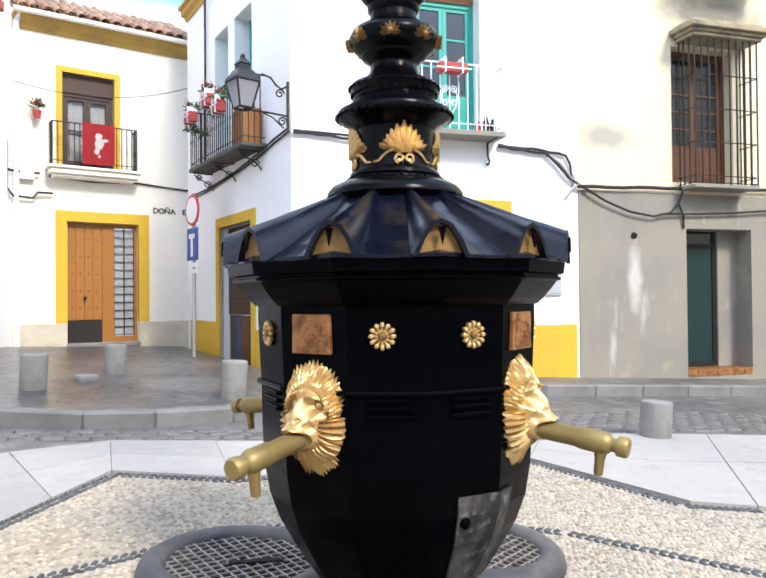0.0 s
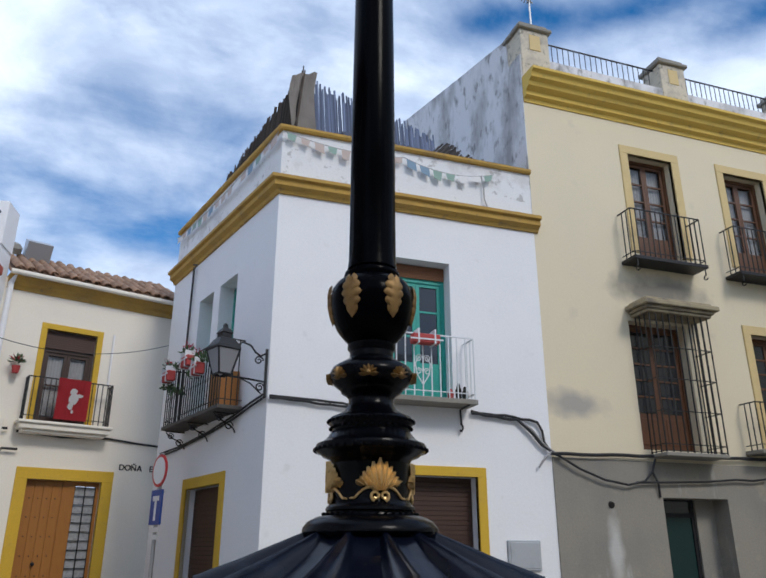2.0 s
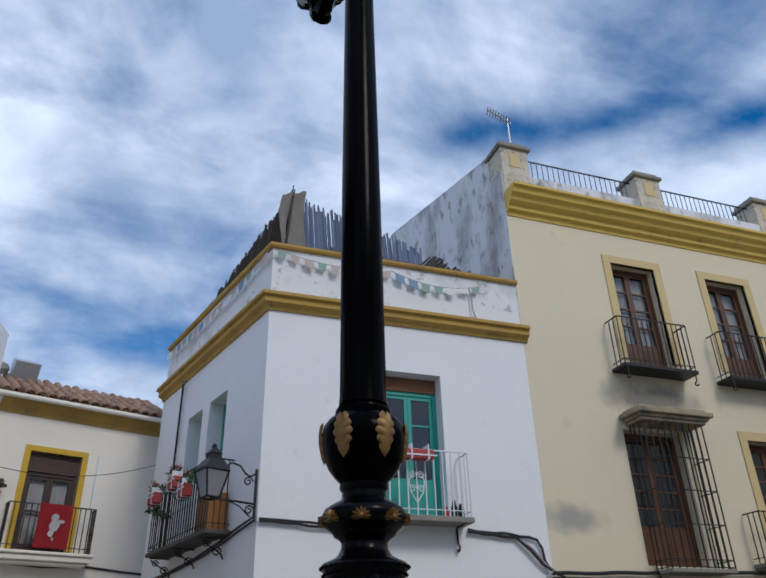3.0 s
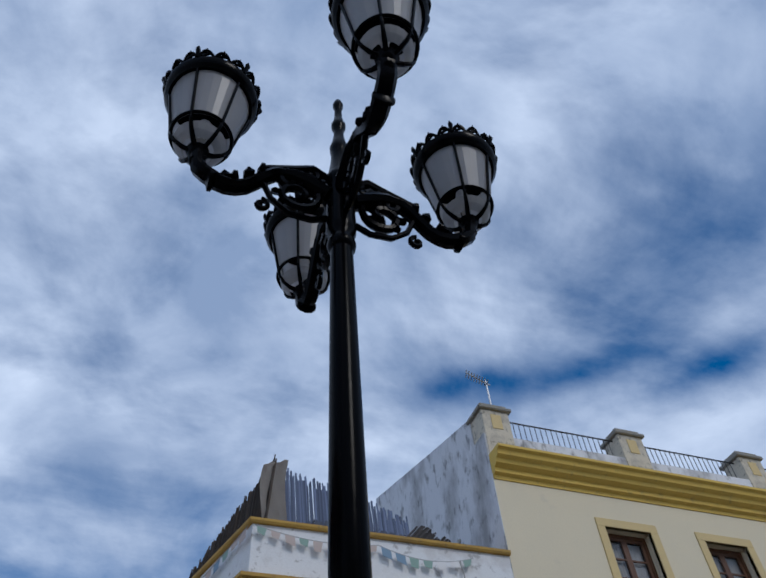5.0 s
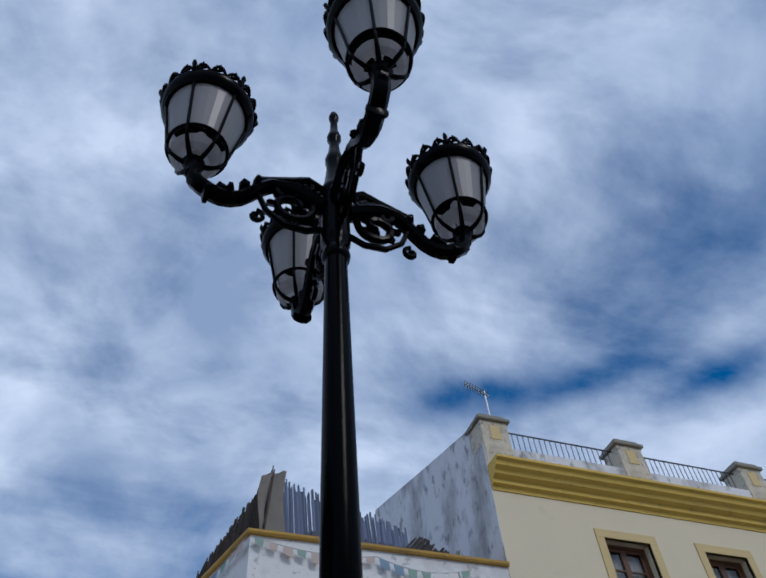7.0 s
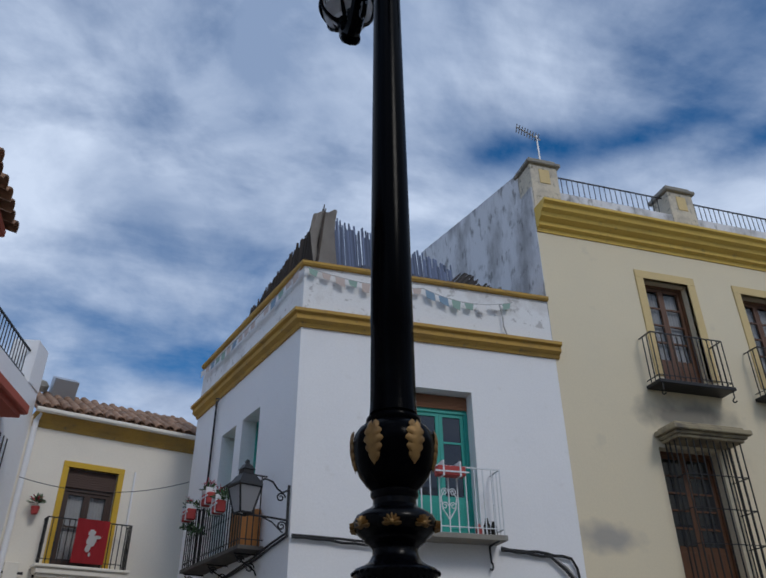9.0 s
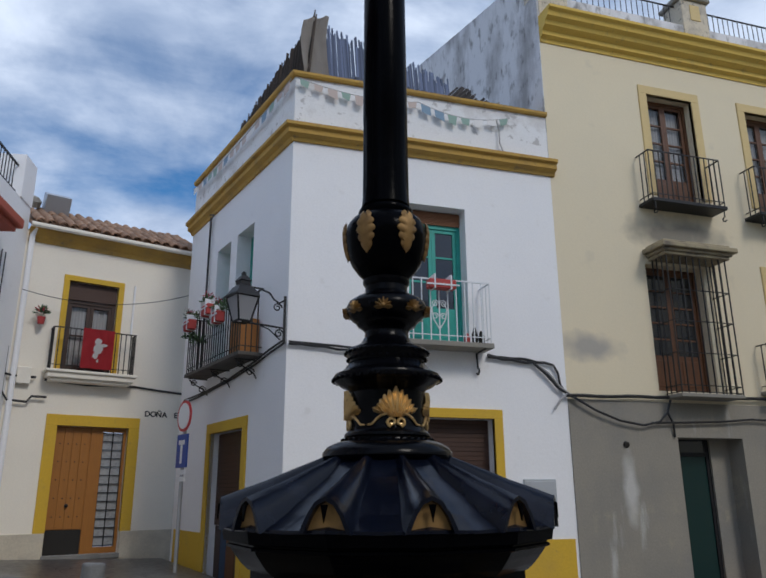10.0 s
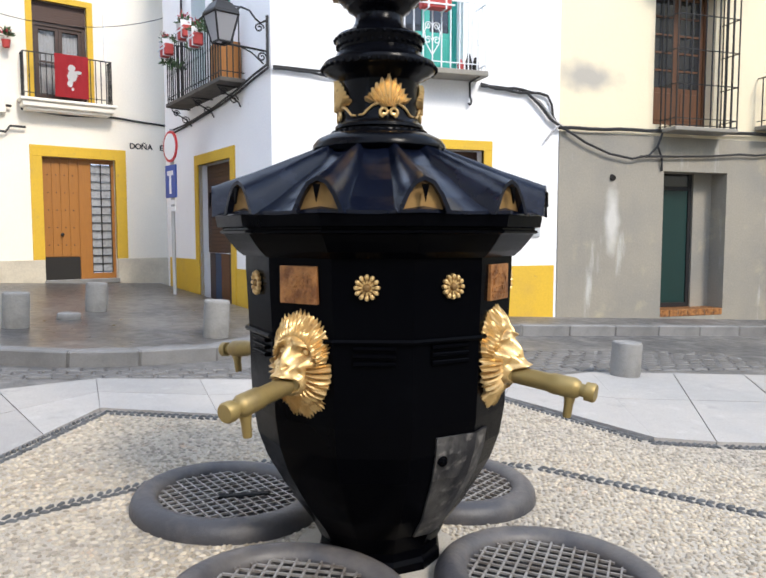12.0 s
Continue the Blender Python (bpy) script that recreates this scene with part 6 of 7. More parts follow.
# traffic sign and blue plate on a pole
pole = thing("sign_post", "grey post with a round no-entry ring sign and a blue plate", "road sign")
sx, sy = 0.27, 12.15
base_z = level(sx, sy)
bm = bmesh.new()
tube(bm, [(sx, sy, base_z), (sx, sy, 2.95)], 0.03, 10)
part("pole", bm, STEEL, pole)
SG = Matrix.Translation((sx - 0.02, sy - 0.05, 0)) @ Matrix.Rotation(radians(-68), 4, "Z")
bm = bmesh.new()
lathe(bm, [(0.185, -0.01), (0.24, -0.01), (0.24, 0.012), (0.185, 0.012)], 28, SG @ Matrix.Translation((0, 0, 2.68)) @ Matrix.Rotation(math.pi / 2, 4, "X"), caps=False)
part("red_ring", bm, RED_PAINT, pole, "red ring of the round sign")
bm = bmesh.new()
lathe(bm, [(0.20, -0.004), (0.20, 0.004)], 28, SG @ Matrix.Translation((0, -0.012, 2.68)) @ Matrix.Rotation(math.pi / 2, 4, "X"))
part("white_disc", bm, SIGN_WHITE, pole)
bm = bmesh.new()
box(bm, -0.19, 0.19, -0.012, 0.012, 1.90, 2.40, SG, 0.006)
part("blue_plate", bm, BLUE_PAINT, pole, "blue rectangular plate with a white mark")
bm = bmesh.new()
box(bm, -0.03, 0.03, -0.02, -0.012, 1.96, 2.30, SG)
box(bm, -0.10, 0.10, -0.02, -0.012, 2.24, 2.31, SG)
part("white_mark", bm, SIGN_WHITE, pole)
bm = bmesh.new()
for z in (1.73, 1.83):
    box(bm, -0.15, 0.15, -0.012, 0.012, z - 0.034, z + 0.034, SG)
part("lower_plate", bm, SIGN_WHITE, pole, "small white plate below")

# cables along the facades
def cable(name, label, runs, r=0.014, material=CABLE, sag=0.0):
    bm = bmesh.new()
    for run in runs:
        tube(bm, run, r, 6)
    return tagged(part(name, bm, material), label, "cable")


rnd = random.Random(5)
def wavy(a, b, n, wob):
    return [tuple(a[i] + (b[i] - a[i]) * k / n + (rnd.uniform(-wob, wob) if i == 2 and 0 < k < n else 0) for i in range(3)) for k in range(n + 1)]


cable("wall_cable", "black cable bundle along the white front wall", [wavy((1.42, 9.63, 3.43), (2.88, 9.63, 3.36), 9, 0.012), wavy((1.42, 9.62, 3.40), (2.88, 9.62, 3.33), 9, 0.012)], 0.016)
cable("wall_cable", "black cable bundle from the white balcony to the cream house", [wavy((4.28, 9.63, 3.40), (5.20, 9.63, 3.33), 7, 0.015) + [(5.33, 9.63, 3.30), (5.40, 9.63, 3.18), (5.42, 9.63, 3.02), (5.50, 9.62, 2.90)], wavy((4.28, 9.62, 3.37), (5.0, 9.62, 3.32), 6, 0.012) + [(5.20, 9.61, 3.15), (5.36, 9.61, 2.98), (5.6, 9.60, 2.84)]], 0.020)
cable("wall_cable", "pale grey cables at the house joint", [[(5.05, 9.62, 3.30), (5.22, 9.60, 3.18), (5.40, 9.60, 2.98), (5.68, 9.60, 2.80)], [(5.52, 9.60, 2.90), (5.40, 9.60, 2.80), (5.30, 9.62, 2.66)]], 0.016, GREY_CABLE)
cable("wall_cable", "black conduit along the top of the cement dado", [wavy((5.50, 9.60, 2.86), (9.6, 9.60, 2.93), 16, 0.008)], 0.026)
cable("wall_cable", "sagging black cable on the cement dado", [[(5.60, 9.58, 2.84), (5.95, 9.58, 2.66), (6.35, 9.58, 2.52), (6.75, 9.58, 2.46), (7.05, 9.58, 2.52), (7.20, 9.58, 2.66), (7.28, 9.58, 2.85)], wavy((6.9, 9.59, 2.50), (9.4, 9.59, 2.62), 8, 0.02), [(7.22, 9.6, 2.66), (7.30, 9.6, 2.50), (7.33, 9.63, 2.30)]], 0.017)
side_pt = lambda u, out, z: tuple(SIDE @ Vector((su(u), -out, z)))
cable("wall_cable", "black cables along the white side wall under the balcony", [[side_pt(u, 0.03, z) for u, z in ((0.0, 3.42), (0.5, 3.36), (1.0, 3.28), (1.8, 3.20), (2.6, 3.15), (3.4, 3.10), (4.2, 3.08))], [side_pt(u, 0.05, z) for u, z in ((0.0, 3.45), (0.45, 3.40), (1.0, 3.31), (2.0, 3.20), (3.2, 3.13), (4.2, 3.12))]], 0.016)
left_pt = lambda u, out, z: tuple(LEFT_W @ Vector((u, -out, z)))
cable("wall_cable", "black cable along the ivory house front", [[left_pt(u, 0.02, z) for u, z in ((1.7, 3.40), (2.4, 3.36), (3.2, 3.40), (3.7, 3.36), (4.25, 3.33))]], 0.018)
cable("wall_cable", "thick black cables at the ivory house corner", [[left_pt(u, 0.08, z) for u, z in ((0.75, 4.35), (1.0, 4.15), (1.06, 3.9), (1.06, 3.15), (1.15, 3.02), (1.45, 3.0), (1.52, 3.1), (1.75, 3.1))], [left_pt(u, 0.08, z) for u, z in ((1.06, 3.45), (1.2, 3.42), (1.55, 3.42))]], 0.020)
bm = bmesh.new()
box(bm, 1.25, 1.47, -0.10, 0.0, 3.30, 3.58, LEFT_W, 0.01)
tagged(part("junction_box", bm, CREAM_LEFT), "ivory junction box on the corner of the wall", "junction box")
cable("overhead_wire", "thin wire slung between the ivory and white houses", [[left_pt(1.13 + 2.95 * t, 0.25, 4.86 + 0.37 * t - 0.55 * 4 * t * (1 - t) * 0.42) for t in [k / 14 for k in range(15)]]], 0.006)

# roof tiles of the left house
bm = bmesh.new()
prof = [(0.085 * math.cos(a), 0.075 * math.sin(a)) for a in (0, 0.52, 1.05, 1.57, 2.09, 2.62, 3.14)]
lo = [bm.verts.new((x, 0.0, z)) for x, z in prof]
hi = [bm.verts.new((x * 0.85, 0.36, z * 0.85 + 0.005)) for x, z in prof]
lo2 = [bm.verts.new((x * 0.84, 0.0, z * 0.80)) for x, z in prof]
for i in range(6):
    bm.faces.new((lo[i], lo[i + 1], hi[i + 1], hi[i]))
    bm.faces.new((lo[i], lo2[i], lo2[i + 1], lo[i + 1]))
tile_mesh = finish("tile", bm, TILE, True)
bm = bmesh.new()
prof = [(0.085 * math.cos(a), -0.05 * math.sin(a)) for a in (0, 0.79, 1.57, 2.36, 3.14)]
lo = [bm.verts.new((x, 0.0, z)) for x, z in prof]
hi = [bm.verts.new((x, 0.36, z)) for x, z in prof]
for i in range(4):
    bm.faces.new((lo[i], lo[i + 1], hi[i + 1], hi[i]))
pan_mesh = finish("tile", bm, TILE, True)
tiled = place(new("tiled_roof"), LEFT_W @ Matrix.Translation((1.2, -0.24, lz(5.70))) @ Matrix.Rotation(radians(26), 4, "X"), left_house)
tiled["label"] = "weathered clay barrel tile roof"
for j in range(6):
    for i in range(17):
        for mesh, dx, dz in ((tile_mesh, 0.0, 0.03), (pan_mesh, 0.0925, 0.03)):
            place(new("tile", mesh), Matrix.Translation((0.08 + 0.185 * i + dx + rnd.uniform(-0.008, 0.008), 0.30 * j + rnd.uniform(-0.015, 0.015), dz + rnd.uniform(-0.006, 0.006))) @ Matrix.Rotation(radians(3 + rnd.uniform(-2, 2)), 4, "X") @ Matrix.Rotation(rnd.uniform(-0.05, 0.05), 4, "Z"), tiled)
bm = bmesh.new()
box(bm, -0.05, 3.2, 0.05, 2.2, -0.06, -0.02)
part("roof_bed", bm, TILE, tiled)
bm = bmesh.new()
tube(bm, [(-0.06, -0.03, -0.02), (3.15, -0.03, -0.02)], 0.045, 8)
part("gutter", bm, CREAM_LEFT, tiled)
bm = bmesh.new()
box(bm, 0.3, 0.75, 1.5, 1.9, 0.0, 0.42)
part("roof_unit", bm, STEEL, tiled, "grey air unit on the roof")
bm = bmesh.new()
lathe(bm, [(0.14, 0.0), (0.16, 0.12), (0.10, 0.2), (0.02, 0.22)], 12, Matrix.Translation((0.1, 1.7, 0.1)))
part("roof_cowl", bm, CEMENT, tiled)

# neighbouring house at the far left, with red eaves and a roof terrace
far_house = thing("neighbour_house", "white house with red eaves and a railed roof terrace", "house")
NM = LEFT_W @ Matrix.Translation((1.12, 0, 0)) @ Matrix.Rotation(radians(62), 4, "Z") @ Matrix.Translation((-4.0, 0, 0))
bm = bmesh.new()
box(bm, 0.0, 4.0, 0.0, 0.4, -0.3, 6.40, NM)
part("wall", bm, WHITE, far_house)
bm = bmesh.new()
box(bm, 3.45, 4.0, -0.02, 0.42, 6.40, 7.20, NM, 0.01)
part("parapet_pillar", bm, WHITE, far_house)
bm = bmesh.new()
box(bm, 0.0, 2.6, -0.34, 0.0, 5.46, 5.54, NM)
box(bm, 0.0, 2.7, -0.42, 0.0, 5.54, 5.70, NM, 0.02)
part("red_eave", bm, RED_TRIM, far_house, "red-painted projecting eave")
bm = bmesh.new()
for z in (6.50, 6.98):
    bar(bm, tuple(NM @ Vector((0.0, 0.1, z))), tuple(NM @ Vector((3.45, 0.1, z))), 0.03)
part("rail", bm, WROUGHT, far_house)
for i in range(28):
    bm = bmesh.new()
    x = 0.06 + 0.12 * i
    bar(bm, tuple(NM @ Vector((x, 0.1, 6.40))), tuple(NM @ Vector((x, 0.1, 6.98))), 0.015)
    part("baluster", bm, WROUGHT, far_house)
for u in (2.4, 2.55, 2.7, 2.85):
    bm = bmesh.new()
    bar(bm, tuple(NM @ Vector((u, -0.15, 3.9))), tuple(NM @ Vector((u, -0.15, 5.2))), 0.016)
    part("window_bar", bm, WROUGHT, far_house)

# tiled eave of the nearer house beside the street
near_house = thing("eave_house", "white house with a dark tiled eave", "house")
bm = bmesh.new()
box(bm, -3.1, -2.62, 1.0, 6.9, -0.3, 5.62)
part("wall", bm, WHITE, near_house)
bm = bmesh.new()
box(bm, -3.2, -2.02, 0.8, 7.08, 5.58, 5.66, None, 0.01)
part("soffit", bm, RED_TRIM, near_house, "red-painted soffit")
for i in range(33):
    place(new("tile", tile_mesh), Matrix.Translation((-1.93 + rnd.uniform(-0.02, 0.02), 7.02 - 0.185 * i, 5.67)) @ Matrix.Rotation(math.pi / 2, 4, "Z") @ Matrix.Rotation(radians(14), 4, "X") @ Matrix.Diagonal((1, 3.4, 1.1, 1)), near_house)

# reed screens, tarpaulin and flags on the white roof
def reed_screen(name, label, a, b, height, lean, count, seed, material=REED):
    rnd2 = random.Random(seed)
    bm = bmesh.new()
    a, b = Vector(a), Vector(b)
    for k in range(count):
        t = (k + rnd2.uniform(-0.3, 0.3)) / count
        p = a.lerp(b, t)
        h = height(t) * rnd2.uniform(0.86, 1.05)
        top = p + Vector((lean[0] * h + rnd2.uniform(-0.03, 0.03), lean[1] * h, h))
        tube(bm, [p, top], rnd2.uniform(0.013, 0.022), 4)
    return tagged(part(name, bm, material), label, "reed screen", kind="stuff")


reed_screen("reed_screen", "torn grey reed screen standing on the white roof terrace", (1.95, 10.75, 7.3), (4.55, 11.0, 7.3), lambda t: 2.0 - 0.55 * t, (-0.06, 0.05), 170, 1, surface("blue_grey_reed", (0.13, 0.16, 0.245), 0.9, island=0.45))
reed_screen("reed_screen", "dark reed screen along the side parapet", (1.66, 10.2, 7.3), (0.62, 13.6, 7.3), lambda t: 1.9 - 1.2 * t, (0.10, 0.15), 240, 2, surface("dark_reed", (0.06, 0.045, 0.035), 0.9, island=0.5))
reed_screen("reed_screen", "collapsed dark reeds lying behind the parapet", (3.6, 10.15, 7.35), (5.3, 10.3, 7.35), lambda t: 0.75 - 0.45 * t, (0.9, 0.1), 140, 3, surface("black_reed", (0.05, 0.045, 0.045), 0.9, island=0.5))
reed_screen("reed_screen", "grey reeds against the parapet", (2.1, 10.05, 7.35), (4.4, 10.2, 7.35), lambda t: 0.55, (0.5, 0.2), 170, 4, surface("slate_reed", (0.07, 0.08, 0.11), 0.9, island=0.5))
bm = bmesh.new()
grid = [[bm.verts.new((1.62 + 0.48 * i / 6 + 0.05 * math.sin(j * 0.9), 10.35 + 0.28 * i / 6 + 0.04 * math.sin(i * 2 + j), 7.4 + (1.55 + 0.35 * i / 6) * j / 7)) for i in range(7)] for j in range(8)]
for p_, q_ in zip(grid, grid[1:]):
    for i in range(6):
        bm.faces.new((p_[i], p_[i + 1], q_[i + 1], q_[i]))
bmesh.ops.solidify(bm, geom=bm.faces[:], thickness=0.01)
tagged(part("tarpaulin", bm, TARP, smooth=True), "dirty grey tarpaulin hung on the roof terrace screen", "tarpaulin")
bm = bmesh.new()
bar(bm, (5.3, 10.9, 7.5), (5.05, 10.2, 7.75), 0.03)
bar(bm, (4.75, 10.1, 7.5), (5.35, 10.9, 8.35), 0.05)
tagged(part("roof_pole", bm, CEMENT), "slanting grey pole on the white roof terrace", "pole")


def flag_string(a, b, n, sag, seed):
    rnd3 = random.Random(seed)
    st = thing("flag_string", "string of faded small prayer-style cloth flags along the white parapet", "flags")
    a, b = Vector(a), Vector(b)
    at_ = lambda t: a.lerp(b, t) - Vector((0, 0, sag * 4 * t * (1 - t)))
    bm = bmesh.new()
    tube(bm, [at_(k / 16) for k in range(17)], 0.006, 4)
    part("string", bm, GREY_CABLE, st)
    along = (b - a).normalized()
    for k in range(n):
        t0, t1 = (k + 0.15) / n, (k + 0.85) / n
        p, q = at_(t0), at_(t1)
        h = rnd3.uniform(0.10, 0.17)
        bm = bmesh.new()
        four = [p, q, q - Vector((0, 0, h)) + along * rnd3.uniform(-0.03, 0.03), p - Vector((0, 0, h * rnd3.uniform(0.7, 1.1))) + along * 0.02]
        out = Vector((along.y, -along.x, 0)) * 0.004
        v = [bm.verts.new(w_) for w_ in four]
        w = [bm.verts.new(w_ + out) for w_ in four]
        bm.faces.new(v); bm.faces.new(w[::-1])
        for e in range(4):
            bm.faces.new((v[e], w[e], w[(e + 1) % 4], v[(e + 1) % 4]))
        part("flag", bm, rnd3.choice((BLUE_FLAG, GREEN_FLAG, PALE_FLAG, WHITE_CLOTH)), st)


flag_string((1.42, 9.60, 7.36), (3.3, 9.60, 7.28), 9, 0.10, 4)
flag_string((3.3, 9.60, 7.28), (4.85, 9.60, 7.26), 7, 0.14, 5)
flag_string(tuple(Vector((1.33, 9.62, 7.34))), tuple(side_far + Vector((-0.06, -0.1, 7.30))), 16, 0.10, 6)
bm = bmesh.new()
tube(bm, [(4.62, 9.62, 7.20), (4.66, 9.62, 7.00), (4.66, 9.62, 6.80), (4.72, 9.62, 6.62)], 0.012, 5)
tagged(part("hanging_cord", bm, GREY_CABLE), "frayed grey cord hanging on the parapet", "cord")

# roof antenna
ant = thing("antenna", "thin metal television antenna on the parapet pillar", "antenna")
bm = bmesh.new()
tube(bm, [(5.98, 9.9, 10.55), (5.98, 9.9, 11.45)], 0.020, 6)
part("mast", bm, STEEL, ant)
bm = bmesh.new()
tube(bm, [(5.52, 9.85, 11.52), (6.06, 9.9, 11.34)], 0.017, 6)
part("boom", bm, STEEL, ant)
for k in range(9):
    x, z = 5.54 + 0.057 * k, 11.513 - 0.019 * k
    bm = bmesh.new()
    tube(bm, [(x - 0.02, 9.80, z + 0.035), (x + 0.02, 9.95, z - 0.045)], 0.011, 5)
    part("element", bm, STEEL, ant)
# ---------------------------------------------------------------- paving round the fountain
def ring_grate(x, y, turn, slot=False):
    ob = thing("drain_ring", "dark cast ring with drain grate at the fountain foot", "drain", lying(x, y, turn), "drain rings")
    bm = bmesh.new()
    R = 0.40
    lathe(bm, [(0.285, -0.01), (0.285, 0.036), (0.295, 0.054), (0.312, 0.067), (0.335, 0.073), (0.358, 0.069), (0.379, 0.056), (0.394, 0.036), (R, 0.012), (R, 0.0), (R, -0.02)], 48, caps=False)
    part("ring_kerb", bm, RINGSTONE, ob, smooth=True)
    # shallow black disc under the grate; the pit's shade is painted by it
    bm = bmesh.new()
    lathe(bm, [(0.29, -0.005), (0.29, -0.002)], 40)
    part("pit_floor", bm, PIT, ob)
    for kind in range(2):
        k = -7
        while k <= 7:
            c = k * 0.043
            half = math.sqrt(max(0.0, 0.286 ** 2 - c * c))
            if half > 0.03:
                bm = bmesh.new()
                box(bm, -half, half, c - 0.0036, c + 0.0036, 0.034, 0.042, Matrix.Rotation(math.pi / 2 * kind + 0.35, 4, "Z"))
                part("grate_bar", bm, GRATE, ob)
            k += 1
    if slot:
        # the slot is a near-black plate, its darkness put into the colour
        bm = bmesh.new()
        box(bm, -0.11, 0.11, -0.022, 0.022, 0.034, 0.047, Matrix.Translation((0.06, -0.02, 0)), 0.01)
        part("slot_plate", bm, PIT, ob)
    return ob


RINGS = ((-0.50, 0.52), (0.50, 0.50), (0.47, -0.44), (-0.42, -0.40))
for k, (dx, dy) in enumerate(RINGS):
    ring_grate(AX + dx, AY + dy, 15.0 * k, k == 0)

# band lines of dark pebbles, as two octagon-like rings round the fountain
INNER = [(-0.70, 3.60), (-0.07, 3.97), (0.45, 4.15), (1.20, 4.12), (1.79, 3.82), (2.50, 3.03), (2.75, 2.2), (2.2, 1.2), (0.7, 0.6), (-0.9, 1.3), (-1.2, 2.6)]
plaza_edge = [(-3.2, -2.2), (-3.2, 1.2), (-0.95, 4.12), (-0.40, 5.27), (0.28, 5.04), (1.30, 5.20), (2.36, 5.31), (2.78, 4.13), (3.16, 3.99), (5.4, 3.4), (5.4, -2.2)]


def inside(x, y, poly):
    hit, n = False, len(poly)
    for i in range(n):
        (x0, y0), (x1, y1) = poly[i], poly[i - 1]
        if (y0 > y) != (y1 > y) and x < (x1 - x0) * (y - y0) / (y1 - y0) + x0:
            hit = not hit
    return hit


bm = bmesh.new()
slab_on_ground(bm, plaza_edge[::-1], -0.05, -0.004)
plaza = tagged(part("pavement", bm, MORTAR), "sandy mortar bed set with river pebbles", "pavement", kind="structure")
PEB = ((0.0, 0.0, 1.0), (0.8944, 0.0, 0.4472), (0.2764, 0.8507, 0.4472), (-0.7236, 0.5257, 0.4472), (-0.7236, -0.5257, 0.4472), (0.2764, -0.8507, 0.4472), (0.95, 0.31, -0.2), (0.0, 1.0, -0.2), (-0.95, 0.31, -0.2), (-0.59, -0.81, -0.2), (0.59, -0.81, -0.2))
PEB_F = ((0, 1, 2), (0, 2, 3), (0, 3, 4), (0, 4, 5), (0, 5, 1), (1, 6, 2), (2, 6, 7), (2, 7, 3), (3, 7, 8), (3, 8, 4), (4, 8, 9), (4, 9, 5), (5, 9, 10), (5, 10, 1), (1, 10, 6))


def pebble_field(name, label, spots, material, parent):
    """Many small stones pressed into the bed, as one joined surface."""
    verts, faces = [], []
    for x, y, a, rx, ry, rz in spots:
        c, s = math.cos(a), math.sin(a)
        z = level(x, y) - 0.004
        k = len(verts)
        for px_, py_, pz_ in PEB:
            u, v = px_ * rx, py_ * ry
            verts.append((x + u * c - v * s, y + u * s + v * c, z + pz_ * rz))
        faces += [tuple(k + i for i in f) for f in PEB_F]
    me = bpy.data.meshes.new(name)
    me.from_pydata(verts, [], faces)
    me.materials.append(material)
    me.shade_smooth()
    ob = new(name, me)
    ob.parent = parent
    return tagged(ob, label, kind="stuff")


def near_line(x, y, line, width):
    for (x0, y0), (x1, y1) in zip(line, line[1:]):
        dx, dy = x1 - x0, y1 - y0
        t = max(0.0, min(1.0, ((x - x0) * dx + (y - y0) * dy) / (dx * dx + dy * dy)))
        if math.hypot(x - x0 - t * dx, y - y0 - t * dy) < width:
            return True
    return False


def in_ring(x, y, grow=0.0):
    return any(math.hypot(x - AX - dx, y - AY - dy) < 0.405 + grow for dx, dy in RINGS) or math.hypot(x - AX, y - AY) < 0.3


OUT_LINE = [(-3.2, 1.25), (-0.92, 4.15), (-0.40, 5.25), (0.28, 5.02), (1.30, 5.18), (2.36, 5.28), (2.74, 4.13), (3.16, 3.97), (5.3, 3.38)]
rnd4 = random.Random(11)
spots = []
step = 0.027
ny = int((5.4 - 0.2) / step)
nx_ = int((5.2 + 2.6) / step)
for j in range(ny):
    for i in range(nx_):
        x = -2.6 + (i + 0.5 * (j % 2)) * step + rnd4.uniform(-0.008, 0.008)
        y = 0.2 + j * step + rnd4.uniform(-0.008, 0.008)
        if not inside(x, y, plaza_edge) or in_ring(x, y) or near_line(x, y, INNER, 0.045) or near_line(x, y, OUT_LINE, 0.045):
            continue
        r = rnd4.uniform(0.009, 0.0145)
        spots.append((x, y, rnd4.uniform(0, 3.14), r * 1.25, r * 0.8, rnd4.uniform(0.004, 0.010)))
pebble_field("pebble_bed", "beige river pebbles set close in mortar", spots, PEBBLE, plaza)
spots = []
for line in (INNER + [INNER[0]], OUT_LINE):
    for (x0, y0), (x1, y1) in zip(line, line[1:]):
        length = math.hypot(x1 - x0, y1 - y0)
        ang = math.atan2(y1 - y0, x1 - x0)
        for k in range(int(length / 0.042)):
            t = (k + 0.5) * 0.042 / length
            for o in (-0.022, 0.022):
                x = x0 + (x1 - x0) * t - math.sin(ang) * (o + rnd4.uniform(-0.005, 0.005))
                y = y0 + (y1 - y0) * t + math.cos(ang) * (o + rnd4.uniform(-0.005, 0.005))
                if in_ring(x, y) or y < 0.2:
                    continue
                spots.append((x, y, ang + (0.6 if o > 0 else -0.6) + rnd4.uniform(-0.15, 0.15), 0.026, 0.012, 0.014))
pebble_field("pebble_band", "dark pebble band laid in a herringbone line", spots, DARK_PEBBLE, plaza)

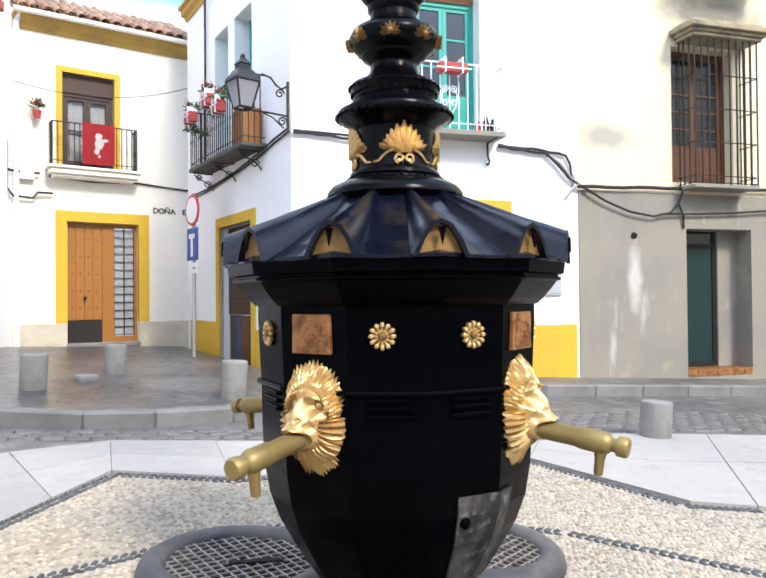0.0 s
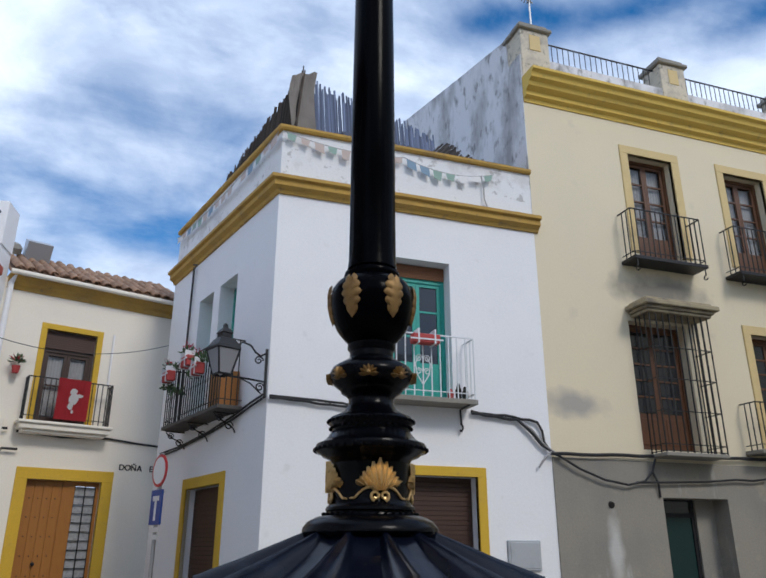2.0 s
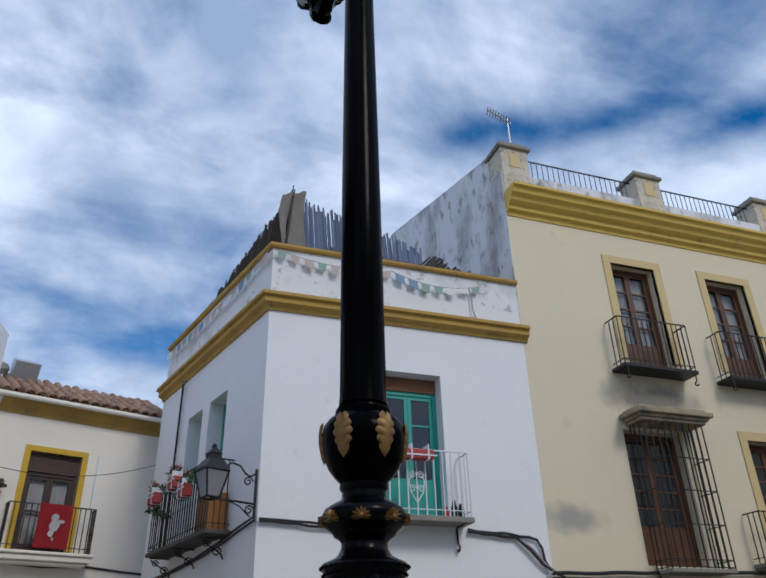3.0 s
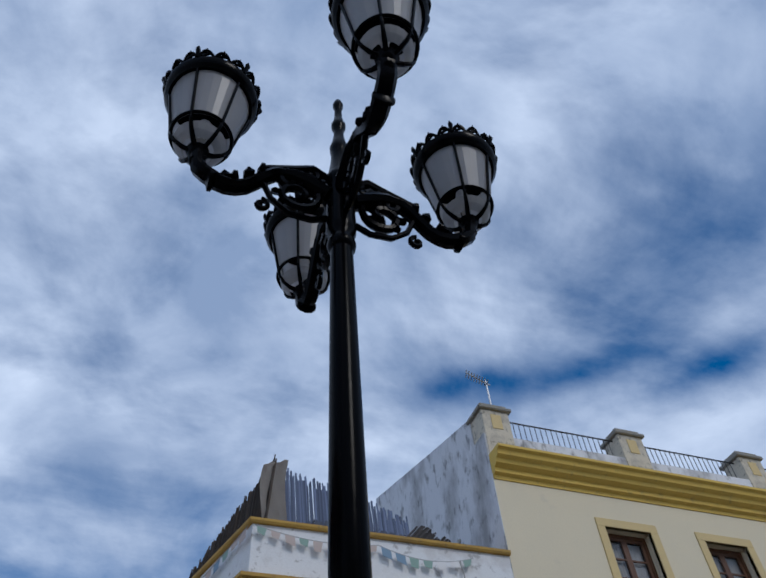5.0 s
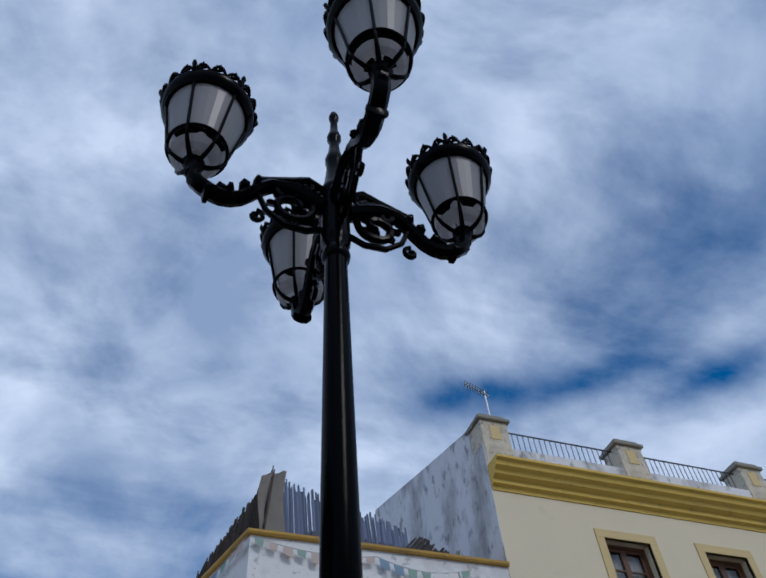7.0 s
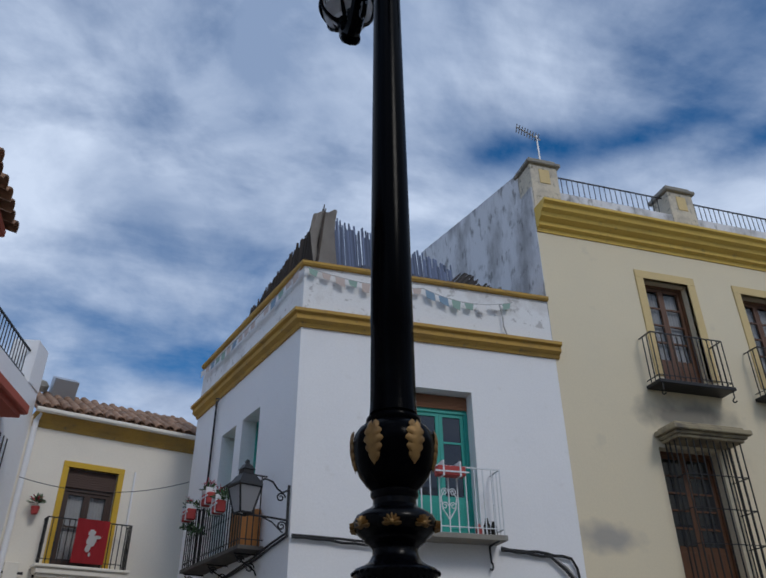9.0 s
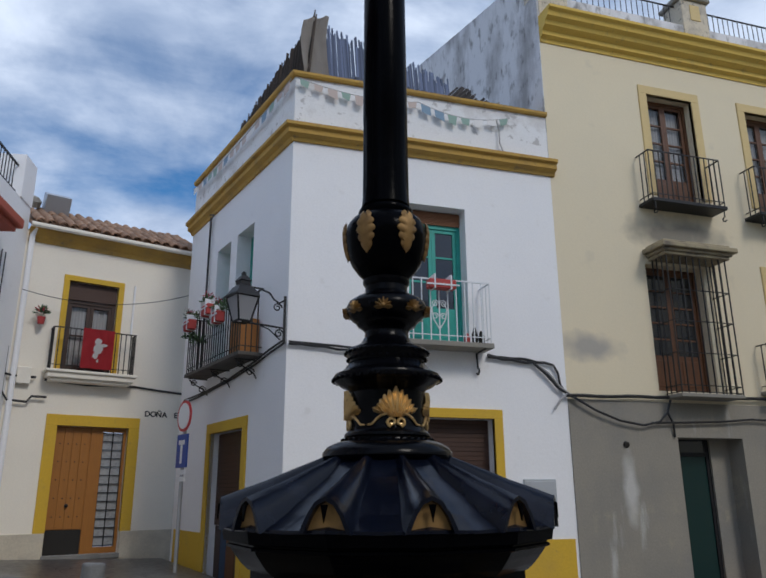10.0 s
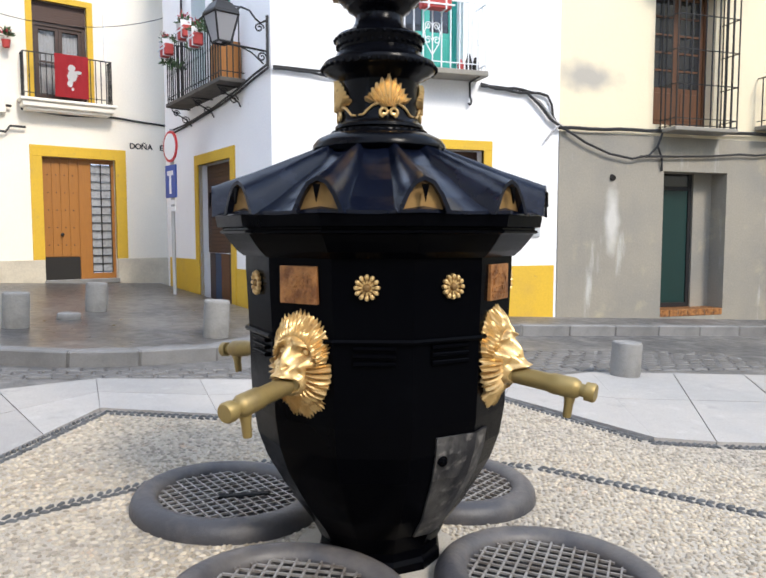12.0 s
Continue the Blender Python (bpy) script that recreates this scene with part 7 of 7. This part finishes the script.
# light granite slabs beyond the pebbles
strip = tagged(new("pavement"), "strip of pale granite paving slabs", "pavement", kind="structure")
bm = bmesh.new()
EDGE_A = [(-4.5, 1.5), (-0.92, 4.22), (-0.42, 5.35), (0.28, 5.10), (1.30, 5.26), (2.42, 5.37), (2.84, 4.21), (3.18, 4.06), (6.0, 3.3)]
EDGE_B = [(-5.4, 3.0), (-1.7, 5.6), (-0.5, 6.25), (0.24, 6.18), (1.4, 6.05), (2.82, 5.95), (3.76, 6.20), (4.6, 6.1), (7.5, 5.6)]
for i in range(len(EDGE_A) - 1):
    a0, a1, b0, b1 = Vector(EDGE_A[i]), Vector(EDGE_A[i + 1]), Vector(EDGE_B[i]), Vector(EDGE_B[i + 1])
    n = max(1, round(((a1 - a0).length + (b1 - b0).length) / 2 / 0.75))
    for k in range(n):
        for j in range(2):
            s0, s1, t0, t1 = k / n + 0.0025, (k + 1) / n - 0.0025, j / 2 + 0.0025, (j + 1) / 2 - 0.0025
            q = [a0.lerp(a1, s).lerp(b0.lerp(b1, s), t) for s, t in ((s0, t0), (s1, t0), (s1, t1), (s0, t1))]
            bm = bmesh.new()
            slab_on_ground(bm, [tuple(v) for v in q], -0.05, 0.002 + 0.003 * ((k * 7 + j * 3 + i) % 3) / 3)
            part("slab", bm, PAVING, strip)

# raised pavement at the street corner, with kerb stones
def kerb_run(points, inner, parent_name, label, height=0.11, width=0.16, top=ROAD):
    pav = tagged(new(parent_name), label, "pavement", kind="structure")
    bm = bmesh.new()
    slab_on_ground(bm, points + inner, -0.05, height - 0.012)
    part("paving_top", bm, top, pav)
    for (x0, y0), (x1, y1) in zip(points, points[1:]):
        length = math.hypot(x1 - x0, y1 - y0)
        n = max(1, round(length / 0.8))
        ang = math.degrees(math.atan2(y1 - y0, x1 - x0))
        for k in range(n):
            t = k / n
            x, y = x0 + (x1 - x0) * t, y0 + (y1 - y0) * t
            bm = bmesh.new()
            box(bm, 0.004, length / n - 0.004, -0.005, width, -0.06, height, None, 0.012)
            ob = part("kerb_stone", bm, KERB, pav)
            ob.matrix_basis = lying(x, y, ang)
    return pav


kerb_run([(-5.5, 7.6), (-1.5, 7.02), (-0.75, 6.80), (-0.2, 6.84), (0.45, 7.05), (0.95, 7.6), (1.15, 8.6), (1.18, 9.4)], [(1.30, 9.66), (0.10, 14.3), (-2.6, 13.4), (-6.0, 12.0)], "pavement", "raised wet grey pavement at the street corner", top=WET_PAVING)
kerb_run([(1.35, 9.0), (3.2, 8.75), (4.4, 8.62), (8.0, 8.70), (14.5, 8.75)], [(14.5, 9.7), (1.45, 9.7)], "pavement", "raised grey pavement along the house fronts", 0.12)

# rough setts of the road, the nearest rows
setts = tagged(new("road"), "grey stone setts of the lane, wet and uneven", "road", kind="structure")
bm = bmesh.new()
box(bm, -0.088, 0.088, -0.058, 0.058, -0.03, 0.008, None, 0.012)
sett_mesh = finish("sett", bm, ROAD)
count = 0
for j in range(26):
    for i in range(60):
        x = -2.4 + i * 0.186 + 0.093 * (j % 2)
        y = 6.15 + j * 0.124 - 0.03 * x
        if count >= 300:
            break
        lim = 6.75 if x < 0.9 else 8.5
        near_kerb = y < lim and not (x < 1.2 and y > 6.7)
        if near_kerb and y > 6.35 and -2.0 < x < 6.2 and not inside(x, y, EDGE_A + EDGE_B[::-1]):
            ob = new("sett", sett_mesh)
            ob.parent = setts
            ob.matrix_basis = lying(x + rnd4.uniform(-0.01, 0.01), y + rnd4.uniform(-0.01, 0.01), rnd4.uniform(-4, 4), -0.012 + rnd4.uniform(-0.004, 0.003))
            count += 1


def bollard(x, y, h, r, lift):
    ob = thing("bollard", "short round grey granite bollard", "bollard", lying(x, y, 0, lift), "street bollards")
    bm = bmesh.new()
    lathe(bm, [(r * 0.96, -0.03), (r, 0.02), (r, h - 0.03), (r * 0.97, h - 0.008), (r * 0.9, h)], 24)
    part("drum", bm, STONE, ob, smooth=True)


for x, y, h, r, lift in ((-1.36, 8.3, 0.34, 0.125, 0.1), (-0.72, 9.75, 0.34, 0.125, 0.1), (0.50, 7.70, 0.36, 0.125, 0.1), (-0.95, 9.0, 0.06, 0.125, 0.1), (4.02, 6.05, 0.31, 0.135, 0.0)):
    bollard(x, y, h, r, lift)

# unseen plain houses added behind and beside the eye: dark reflections, less skylight
def plain_house(x0, x1, y0, y1, h, label):
    ob = thing("added_house", label, "house")
    bm = bmesh.new()
    box(bm, x0, x1, y0, y1, -0.6, h)
    part("wall", bm, CREAM, ob)
    return ob


plain_house(-16.0, 20.0, -11.0, -9.0, 8.5, "unseen plain houses added behind the eye to darken reflections")
plain_house(15.1, 17.0, -9.0, 9.5, 8.5, "unseen plain house added beside the eye to cut skylight")
plain_house(-14.0, -12.5, -9.0, 12.0, 7.5, "unseen plain house added beside the eye to cut skylight")
